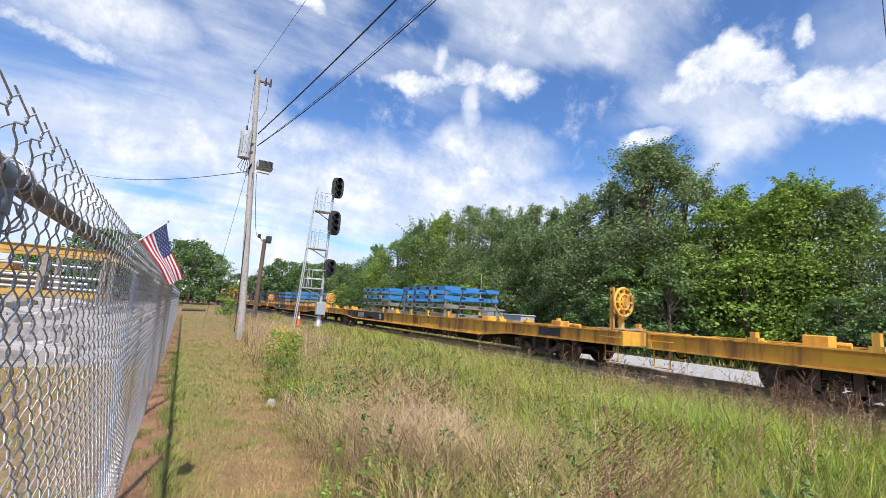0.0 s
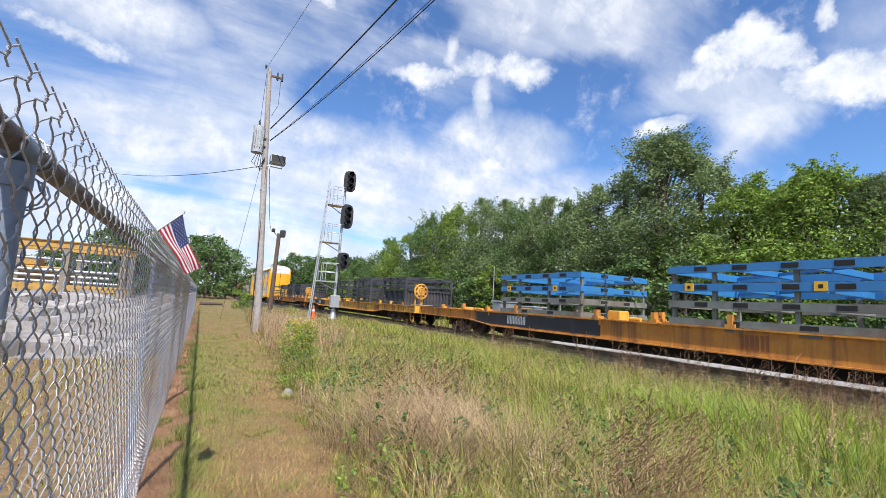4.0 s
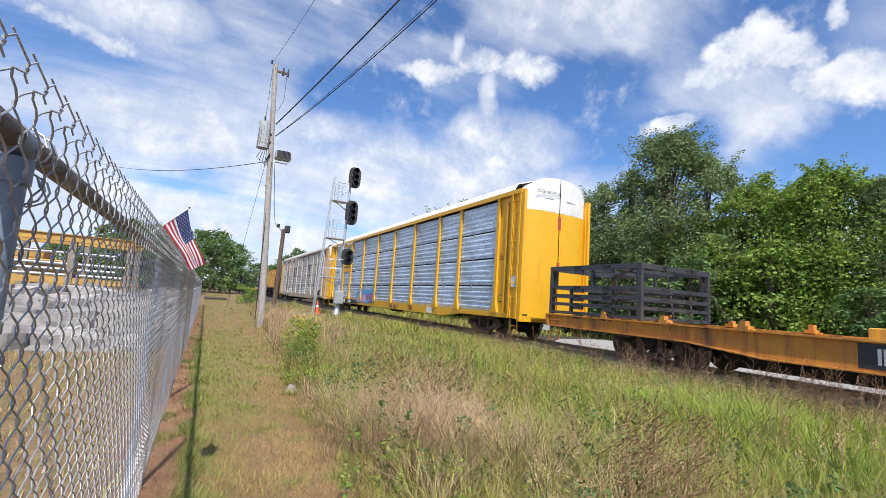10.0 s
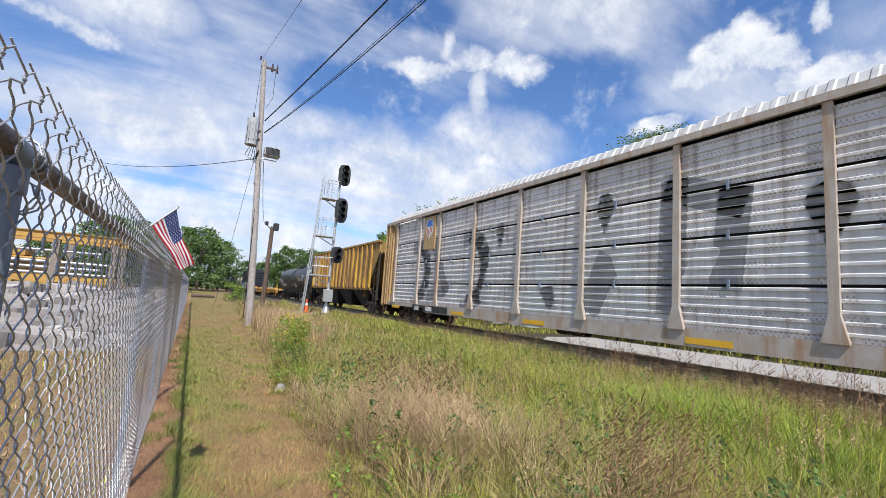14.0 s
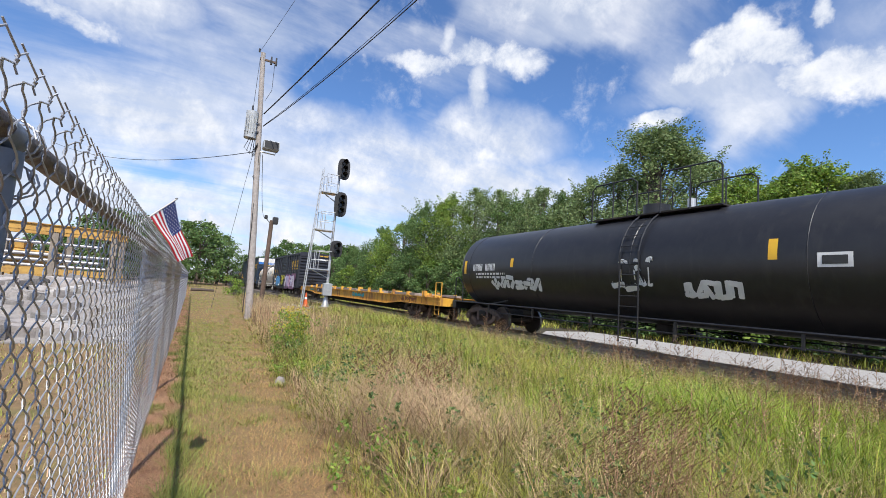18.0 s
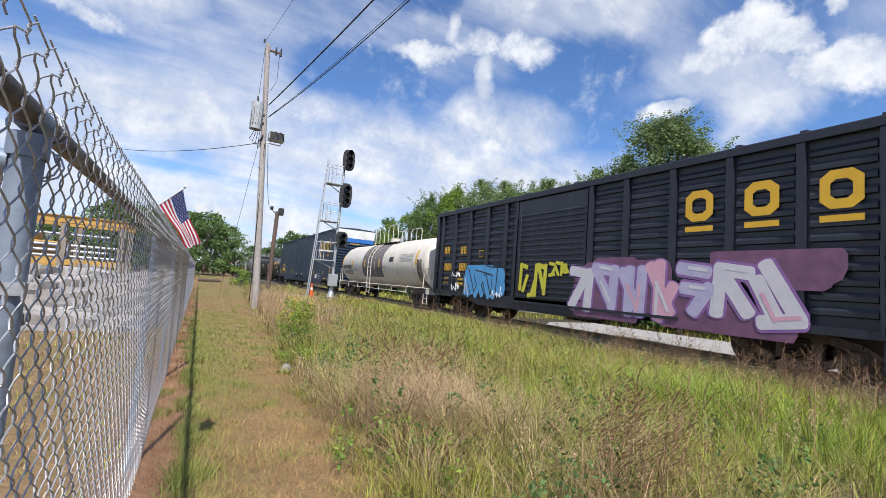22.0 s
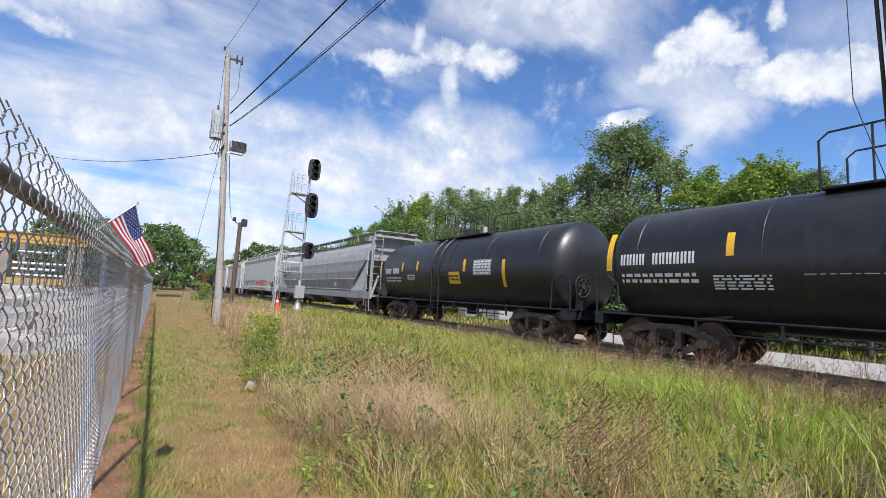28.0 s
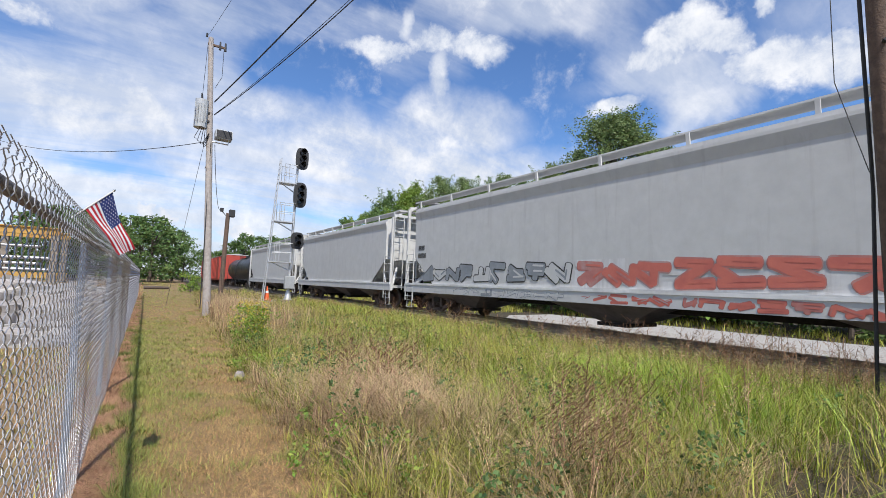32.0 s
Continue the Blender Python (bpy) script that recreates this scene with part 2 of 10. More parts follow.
def mats():
    M["soil"] = mat("mown_ground", (0.27, 0.175, 0.08), (0.16, 0.1, 0.05), 0.95, scale=11, stain=(0.12, 0.12, 0.035), stain_at=(0.52, 0.68), stain_scale=0.9, bump=0.9, bump_scale=34)
    M["ballast"] = mat("ballast", (0.2, 0.165, 0.145), (0.09, 0.072, 0.062), 0.95, scale=22, stain=(0.12, 0.08, 0.055), stain_scale=0.7, bump=1.0, bump_scale=24)
    M["stone"] = mat("ballast_stone", (0.33, 0.30, 0.28), (0.2, 0.18, 0.165), 0.9, scale=14, island=0.35, bump=0.3)
    M["white_stone"] = mat("limestone", (0.46, 0.44, 0.415), (0.24, 0.225, 0.21), 0.95, scale=16, island=0.2, bump=1.0, bump_scale=30)
    M["rubble"] = mat("broken_concrete", (0.36, 0.33, 0.31), (0.24, 0.22, 0.205), 0.95, scale=5, stain=(0.17, 0.15, 0.135), stain_scale=1.5, spread=0.35, bump=0.9, bump_scale=20)
    M["rail"] = mat("rail_steel", (0.33, 0.275, 0.23), (0.22, 0.175, 0.145), 0.85, 0.0, scale=12, stain=(0.14, 0.085, 0.06), stain_scale=1.5, bump=0.2)
    M["rail_top"] = mat("rail_head", (0.3, 0.28, 0.26), (0.22, 0.2, 0.19), 0.45, 0.8, scale=20, bump=0.0)
    M["tie"] = mat("creosoted_tie", (0.13, 0.1, 0.08), (0.06, 0.048, 0.04), 0.9, scale=8, spread=0.3, bump=0.5)
    M["galv"] = mat("galvanised_wire", (0.46, 0.47, 0.5), (0.31, 0.32, 0.345), 0.42, 0.45, scale=40, stain=(0.13, 0.11, 0.1), stain_scale=5, stain_at=(0.55, 0.75), bump=0.0)
    M["galv_post"] = mat("galvanised_pipe", (0.24, 0.285, 0.36), (0.17, 0.21, 0.275), 0.5, 0.2, scale=14, stain=(0.12, 0.11, 0.1), stain_scale=3, stain_at=(0.6, 0.8), bump=0.1)
    M["rail_rust"] = mat("weathered_top_rail", (0.17, 0.13, 0.115), (0.09, 0.075, 0.07), 0.6, 0.4, scale=25, stain=(0.3, 0.29, 0.29), stain_scale=6, stain_at=(0.55, 0.75), bump=0.2)
    M["pole"] = mat("grey_weathered_pole", (0.42, 0.38, 0.355), (0.29, 0.26, 0.24), 0.9, scale=9, stain=(0.17, 0.145, 0.13), stain_scale=1.2, streak=True, bump=0.4)
    M["pole_dark"] = mat("brown_treated_pole", (0.16, 0.105, 0.075), (0.09, 0.06, 0.045), 0.85, scale=11, stain=(0.05, 0.04, 0.035), stain_scale=1.5, streak=True, bump=0.5)
    M["alu"] = mat("bare_aluminium", (0.62, 0.63, 0.64), (0.5, 0.51, 0.52), 0.45, 0.7, scale=18, bump=0.05)
    M["sig_black"] = mat("signal_black", (0.018, 0.018, 0.02), (0.03, 0.03, 0.032), 0.55, scale=10, bump=0.05)
    M["wire"] = mat("cable_black", (0.02, 0.02, 0.022), (0.03, 0.03, 0.03), 0.6, bump=0.0)
    M["white_paint"] = mat("white_enamel", (0.78, 0.78, 0.76), (0.68, 0.68, 0.66), 0.5, scale=7, stain=(0.45, 0.43, 0.4), stain_scale=2, stain_at=(0.6, 0.85), bump=0.05)
    M["grey_box"] = mat("grey_enamel", (0.42, 0.44, 0.46), (0.34, 0.36, 0.38), 0.55, scale=6, bump=0.05)
    M["leaf"] = mat("foliage_green", (0.15, 0.235, 0.07), (0.095, 0.165, 0.048), 0.75, scale=0.5, island=0.55, through=0.35, bump=0.0)
    M["leaf_light"] = mat("foliage_bright", (0.25, 0.35, 0.055), (0.16, 0.25, 0.045), 0.72, scale=0.5, island=0.5, through=0.4, bump=0.0)
    M["leaf_grey"] = mat("foliage_willow", (0.225, 0.3, 0.115), (0.15, 0.21, 0.08), 0.72, scale=0.5, island=0.5, through=0.35, bump=0.0)
    M["bark"] = mat("bark", (0.13, 0.1, 0.08), (0.07, 0.055, 0.045), 0.95, scale=10, bump=0.6)
    M["grass"] = mat("field_grass_green", (0.265, 0.3, 0.035), (0.37, 0.335, 0.06), 0.6, scale=0.9, island=0.65, through=0.15, bump=0.0)
    M["lush"] = mat("lush_grass", (0.24, 0.345, 0.035), (0.34, 0.4, 0.055), 0.55, scale=0.9, island=0.5, through=0.25, bump=0.0)
    M["mown_green"] = mat("short_green_grass", (0.2, 0.25, 0.045), (0.32, 0.31, 0.075), 0.65, scale=2.5, island=0.5, through=0.15, bump=0.0)
    M["grass_olive"] = mat("field_grass_olive", (0.17, 0.145, 0.045), (0.27, 0.2, 0.08), 0.7, scale=0.9, island=0.65, through=0.12, bump=0.0)
    M["straw"] = mat("dry_grass", (0.54, 0.395, 0.22), (0.3, 0.195, 0.105), 0.75, scale=0.9, island=0.65, through=0.1, bump=0.0)
    M["mown"] = mat("mown_dry_grass", (0.48, 0.315, 0.13), (0.3, 0.18, 0.07), 0.8, scale=1.6, island=0.5, through=0.1, bump=0.0)
    M["rustweed"] = mat("brown_seed_weed", (0.42, 0.26, 0.155), (0.26, 0.145, 0.085), 0.85, scale=1, island=0.5, through=0.1, bump=0.0)
    M["flower"] = mat("yellow_flowers", (0.62, 0.48, 0.03), (0.5, 0.38, 0.02), 0.6, island=0.3, through=0.2, bump=0.0)


def ground_zones(m):
    """Litter under the tall grass, darkened for the shade among the blades, red-brown litter along the wire, tan turf
    between.
    """
    nt = m.node_tree
    N, Lk = nt.nodes.new, nt.links.new
    inp = nt.nodes["Principled BSDF"].inputs["Base Color"]
    col = inp.links[0].from_socket
    tc, sep = N("ShaderNodeTexCoord"), N("ShaderNodeSeparateXYZ")
    Lk(tc.outputs["Object"], sep.inputs[0])
    nz = N("ShaderNodeTexNoise")
    Lk(tc.outputs["Object"], nz.inputs["Vector"])
    nz.inputs["Scale"].default_value, nz.inputs["Detail"].default_value = 1.6, 6
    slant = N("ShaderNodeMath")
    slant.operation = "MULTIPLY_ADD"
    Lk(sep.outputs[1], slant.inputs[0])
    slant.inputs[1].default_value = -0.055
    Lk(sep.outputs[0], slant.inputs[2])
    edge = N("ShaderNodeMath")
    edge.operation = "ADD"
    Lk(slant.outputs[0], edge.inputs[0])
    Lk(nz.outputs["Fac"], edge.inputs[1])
    wire = N("ShaderNodeMath")
    wire.operation = "MULTIPLY_ADD"
    Lk(nz.outputs["Fac"], wire.inputs[0])
    wire.inputs[1].default_value = 0.5
    off, near = N("ShaderNodeMath"), N("ShaderNodeMath")
    off.operation, near.operation = "ADD", "ABSOLUTE"
    Lk(sep.outputs[0], off.inputs[0])
    off.inputs[1].default_value = 0.25
    Lk(off.outputs[0], near.inputs[0])
    Lk(near.outputs[0], wire.inputs[2])
    # first tint: brown litter with the tall grass's shade put into its colour
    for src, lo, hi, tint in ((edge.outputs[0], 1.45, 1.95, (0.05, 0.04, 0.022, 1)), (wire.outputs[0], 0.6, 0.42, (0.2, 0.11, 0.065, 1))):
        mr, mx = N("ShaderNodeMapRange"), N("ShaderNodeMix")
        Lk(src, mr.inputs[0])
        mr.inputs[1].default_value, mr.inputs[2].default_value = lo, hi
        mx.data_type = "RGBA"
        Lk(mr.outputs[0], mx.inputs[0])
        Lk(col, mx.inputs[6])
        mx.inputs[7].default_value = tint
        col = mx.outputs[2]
    Lk(col, inp)


mats()
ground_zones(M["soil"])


# ---- mesh helpers ----
class MB:
    """Collects vertices and faces of one mesh."""

    def __init__(self):
        self.v, self.f = [], []

    def add(self, vs, fs):
        o = len(self.v)
        self.v += [tuple(p) for p in vs]
        self.f += [tuple(i + o for i in q) for q in fs]
        return self

    def box(self, x0, x1, y0, y1, z0, z1, bev=0.0):
        if bev:
            b = bev
            vs = []
            for z, i in ((z0, b), (z0 + b, 0), (z1 - b, 0), (z1, b)):
                vs += [(x0 + i, y0 + i, z), (x1 - i, y0 + i, z), (x1 - i, y1 - i, z), (x0 + i, y1 - i, z)]
            fs = [(3, 2, 1, 0), (12, 13, 14, 15)]
            for k in range(3):
                for j in range(4):
                    a, c = 4 * k + j, 4 * k + (j + 1) % 4
                    fs.append((a, c, c + 4, a + 4))
            return self.add(vs, fs)
        vs = [(x0, y0, z0), (x1, y0, z0), (x1, y1, z0), (x0, y1, z0), (x0, y0, z1), (x1, y0, z1), (x1, y1, z1), (x0, y1, z1)]
        return self.add(vs, [(3, 2, 1, 0), (4, 5, 6, 7), (0, 1, 5, 4), (1, 2, 6, 5), (2, 3, 7, 6), (3, 0, 4, 7)])

    def tube(self, pts, r, seg=8, r1=None, caps=True):
        """A round bar along points; r may taper to r1."""
        pts = [Vector(p) for p in pts]
        n = len(pts)
        vs, fs = [], []
        ref = None
        for i, p in enumerate(pts):
            d = (pts[min(i + 1, n - 1)] - pts[max(i - 1, 0)]).normalized()
            if ref is None:
                ref = Vector((0, 0, 1)) if abs(d.z) < 0.9 else Vector((1, 0, 0))
            s = d.cross(ref).normalized()
            t = s.cross(d).normalized()
            ref = t
            rr = r if r1 is None else r + (r1 - r) * i / max(n - 1, 1)
            for k in range(seg):
                a = 2 * math.pi * k / seg
                vs.append(p + s * rr * math.cos(a) + t * rr * math.sin(a))
        for i in range(n - 1):
            for k in range(seg):
                a, b = i * seg + k, i * seg + (k + 1) % seg
                fs.append((a, b, b + seg, a + seg))
        if caps:
            fs.append(tuple(range(seg - 1, -1, -1)))
            fs.append(tuple((n - 1) * seg + k for k in range(seg)))
        return self.add(vs, fs)

    def beam(self, p0, p1, w, h):
        """A square bar from p0 to p1."""
        p0, p1 = Vector(p0), Vector(p1)
        d = (p1 - p0).normalized()
        ref = Vector((0, 0, 1)) if abs(d.z) < 0.95 else Vector((0, 1, 0))
        s = d.cross(ref).normalized() * (w / 2)
        t = s.cross(d).normalized() * (h / 2)
        vs = [p + a * s + b * t for p in (p0, p1) for a, b in ((-1, -1), (1, -1), (1, 1), (-1, 1))]
        return self.add(vs, [(3, 2, 1, 0), (4, 5, 6, 7), (0, 1, 5, 4), (1, 2, 6, 5), (2, 3, 7, 6), (3, 0, 4, 7)])

    def extrude_y(self, prof, y0, y1, close=True, caps=True):
        """A profile of (x, z) points run along y."""
        n = len(prof)
        vs = [(x, y0, z) for x, z in prof] + [(x, y1, z) for x, z in prof]
        fs = [(i, (i + 1) % n, (i + 1) % n + n, i + n) for i in range(n if close else n - 1)]
        if caps and close:
            fs += [tuple(range(n - 1, -1, -1)), tuple(range(n, 2 * n))]
        return self.add(vs, fs)

    def extrude_x(self, prof, x0, x1, caps=True):
        """A profile of (y, z) points run along x."""
        n = len(prof)
        vs = [(x0, y, z) for y, z in prof] + [(x1, y, z) for y, z in prof]
        fs = [(i, (i + 1) % n, (i + 1) % n + n, i + n) for i in range(n)]
        if caps:
            fs += [tuple(range(n - 1, -1, -1)), tuple(range(n, 2 * n))]
        return self.add(vs, fs)

    def disc(self, c, axis, r, th, seg=16):
        c, axis = Vector(c), Vector(axis).normalized()
        return self.tube([c - axis * th / 2, c + axis * th / 2], r, seg)

    def mesh(self, name, material, smooth=False):
        me = bpy.data.meshes.new(name)
        me.from_pydata(self.v, [], self.f)
        me.materials.append(material)
        if smooth:
            me.polygons.foreach_set("use_smooth", [True] * len(me.polygons))
            me.set_sharp_from_angle(angle=radians(38))
        me.update()
        return me


def part(name, mb, material, parent, label="", smooth=False, at=None):
    ob = new(name, mb if isinstance(mb, bpy.types.Mesh) else mb.mesh(name, material, smooth))
    ob.parent = parent
    if at is not None:
        ob.matrix_basis = at
    if label:
        ob["label"] = label
    return ob


def thing(name, label, category, group="", kind="", at=None):
    ob = new(name)
    ob.empty_display_size = 0.2
    if at is not None:
        ob.matrix_basis = at
    return tagged(ob, label, category, group, kind)


def solid(name, mb, material, label, category, kind="", smooth=False, group="", at=None):
    ob = new(name, mb.mesh(name, material, smooth))
    if at is not None:
        ob.matrix_basis = at
    return tagged(ob, label, category, group, kind)


def mesh_from_arrays(name, V, F, material):
    """A mesh from numpy arrays of vertices and of quads or triangles."""
    me = bpy.data.meshes.new(name)
    k = F.shape[1]
    me.vertices.add(len(V))
    me.vertices.foreach_set("co", V.astype(np.float32).ravel())
    me.loops.add(F.size)
    me.loops.foreach_set("vertex_index", F.astype(np.int32).ravel())
    me.polygons.add(len(F))
    me.polygons.foreach_set("loop_start", np.arange(0, F.size, k, dtype=np.int32))
    me.update(calc_edges=True)
    me.materials.append(material)
    return me

# ---- ground and track ----
RAIL_Z, TRACK_X, GAUGE = 0.36, 11.2, 1.435
PATH_MID, PATH_HALF = 0.75, 1.0


def ground_z(x, y):
    """The lie of the land: a flat mown strip, a rough bank, the track bed, a yard behind the wire."""
    def st(a, b, v):
        t = min(max((v - a) / (b - a), 0), 1)
        return t * t * (3 - 2 * t)
    z = 0.12 * st(2.0, 7.0, x) - 0.1 * st(13.5, 16, x) + 0.15 * st(18, 30, x)
    z += 0.05 * noise.noise(Vector((x * 0.35, y * 0.35, 0))) * (0.4 + st(1.5, 3, x))
    z += 0.02 * noise.noise(Vector((x * 1.7, y * 1.7, 3)))
    return z


def ground():
    xs = sorted({*[round(-4 + 0.25 * i, 2) for i in range(57)], *[-4 - 2.0 * 1.35 ** i for i in range(22)], *[10 + 2.0 * 1.35 ** i for i in range(22)]})
    ys = sorted({*[round(-6 + 0.4 * i, 2) for i in range(100)], *[-6 - 2.0 * 1.35 ** i for i in range(22)], *[34 + 2.0 * 1.35 ** i for i in range(22)]})
    V = np.array([(x, y, ground_z(x, y) if abs(x) < 60 and abs(y) < 120 else 0.1) for y in ys for x in xs])
    nx, ny = len(xs), len(ys)
    idx = np.arange(nx * ny).reshape(ny, nx)
    F = np.stack([idx[:-1, :-1], idx[:-1, 1:], idx[1:, 1:], idx[1:, :-1]], -1).reshape(-1, 4)
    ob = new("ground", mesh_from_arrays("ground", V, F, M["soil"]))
    for p in ob.data.polygons:
        p.use_smooth = True
    tagged(ob, "mown dry grass and bare soil beside the railway", "ground", kind="structure")


ground()


def track():
    # bed of crushed stone
    bed = solid("track_bed", MB().extrude_y([(8.1, -0.1), (9.5, RAIL_Z - 0.2), (12.9, RAIL_Z - 0.2), (14.2, -0.1)], -420, 620), M["ballast"],
                "grey crushed stone ballast under the track", "ballast", kind="structure")
    rnd = random.Random(5)
    V, F = [], []
    for i in range(9000):
        y = -4 + 44 * rnd.random() ** 1.4
        x = rnd.uniform(8.2, 14.0)
        z = RAIL_Z - 0.2 if 9.5 < x < 12.9 else (RAIL_Z - 0.2 + 0.1) * min(max((x - 8.1) / 1.4, 0), 1) - 0.1 if x < 9.5 else (RAIL_Z - 0.1) * (14.2 - x) / 1.3 - 0.1
        r = rnd.uniform(0.02, 0.045)
        o = len(V)
        for k in range(4):
            a = k * math.pi / 2 + rnd.random()
            V.append((x + r * math.cos(a), y + r * math.sin(a), z - 0.01))
        V.append((x + rnd.uniform(-r, r) * 0.5, y + rnd.uniform(-r, r) * 0.5, z + r * rnd.uniform(0.6, 1.2)))
        F += [(o + k, o + (k + 1) % 4, o + 4) for k in range(4)]
    st = new("ballast_stone", mesh_from_arrays("ballast_stone", np.array(V), np.array(F), M["stone"]))
    tagged(st, "loose grey ballast stones along the rails", "ballast", kind="stuff")
    rl = thing("railway_track", "rusty steel rails on dark wooden ties", "track", kind="structure")
    for s in (-1, 1):
        xc = TRACK_X + s * (GAUGE / 2 + 0.035)
        prof = [(xc - 0.07, RAIL_Z - 0.17), (xc + 0.07, RAIL_Z - 0.17), (xc + 0.07, RAIL_Z - 0.155), (xc + 0.012, RAIL_Z - 0.13), (xc + 0.012, RAIL_Z - 0.045),
                (xc + 0.036, RAIL_Z - 0.035), (xc + 0.036, RAIL_Z - 0.004), (xc - 0.036, RAIL_Z - 0.004), (xc - 0.036, RAIL_Z - 0.035), (xc - 0.012, RAIL_Z - 0.045),
                (xc - 0.012, RAIL_Z - 0.13), (xc - 0.07, RAIL_Z - 0.155)]
        r = part("rail", MB().extrude_y(prof, -420, 620), M["rail"], rl)
        part("rail_head", MB().box(xc - 0.03, xc + 0.03, -420, 620, RAIL_Z - 0.004, RAIL_Z), M["rail_top"], r, "bright worn top of the rail")
    tie = MB().box(TRACK_X - 1.3, TRACK_X + 1.3, -0.115, 0.115, RAIL_Z - 0.35, RAIL_Z - 0.17, 0.012).mesh("tie", M["tie"])
    for i in range(150):
        part("tie", tie, None, rl, at=pose(0, -8 + i * 0.52, 0))
    far = MB()
    for i in range(180):
        far.box(TRACK_X - 1.3, TRACK_X + 1.3, 70 + i * 0.52 - 0.115, 70 + i * 0.52 + 0.115, RAIL_Z - 0.3, RAIL_Z - 0.17)
    part("far_ties", far, M["tie"], rl)["kind"] = "stuff"
    # bright limestone service road beyond the track
    solid("service_road", MB().extrude_y([(14.6, -0.15), (15.2, 0.18), (18.2, 0.2), (18.9, -0.15)], -60, 16), M["white_stone"],
          "pale crushed limestone service road beyond the rails", "road", kind="structure")


track()

# ---- train ----
def run(t):
    """How far the train has rolled at t seconds."""
    return 10.3 * t + 0.025 * t * t


CARS = []
HW = 1.6  # half width of a car body


def perforate(m, amount):
    """Adds staggered rows of small dark holes to a sheet material."""
    nt = m.node_tree
    N, Lk = nt.nodes.new, nt.links.new
    inp = nt.nodes["Principled BSDF"].inputs["Base Color"]
    old = inp.links[0].from_socket
    sep = N("ShaderNodeSeparateXYZ")
    Lk(N("ShaderNodeTexCoord").outputs["Object"], sep.inputs[0])

    def op(kind, a, b=0.0):
        n = N("ShaderNodeMath")
        n.operation = kind
        for k, v in enumerate((a, b)):
            if isinstance(v, (int, float)):
                n.inputs[k].default_value = v
            else:
                Lk(v, n.inputs[k])
        return n.outputs[0]
    y, z = sep.outputs[1], sep.outputs[2]
    row = op("FLOOR", op("DIVIDE", z, 0.058))
    py = op("SUBTRACT", op("FRACT", op("ADD", op("DIVIDE", y, 0.085), op("MULTIPLY", row, 0.5))), 0.5)
    pz = op("SUBTRACT", op("FRACT", op("DIVIDE", z, 0.058)), 0.5)
    dist = op("ADD", op("POWER", op("MULTIPLY", op("ABSOLUTE", py), 0.085), 2.0), op("POWER", op("MULTIPLY", op("ABSOLUTE", pz), 0.058), 2.0))
    hole = op("LESS_THAN", dist, 0.00027)
    band = op("LESS_THAN", op("FRACT", op("ADD", op("DIVIDE", z, 0.348), 0.1)), 0.4)
    n = N("ShaderNodeTexWhiteNoise")
    n.noise_dimensions = "2D"
    c = N("ShaderNodeCombineXYZ")
    Lk(op("FLOOR", op("DIVIDE", y, 0.34)), c.inputs[0])
    Lk(op("FLOOR", op("DIVIDE", z, 0.116)), c.inputs[1])
    Lk(c.outputs[0], n.inputs["Vector"])
    mask = op("MULTIPLY", op("MULTIPLY", hole, band), op("MULTIPLY", op("GREATER_THAN", n.outputs["Value"], 0.22), amount))
    mx = N("ShaderNodeMix")
    mx.data_type = "RGBA"
    Lk(mask, mx.inputs[0])
    Lk(old, mx.inputs[6])
    mx.inputs[7].default_value = (0.015, 0.015, 0.018, 1)
    Lk(mx.outputs[2], inp)


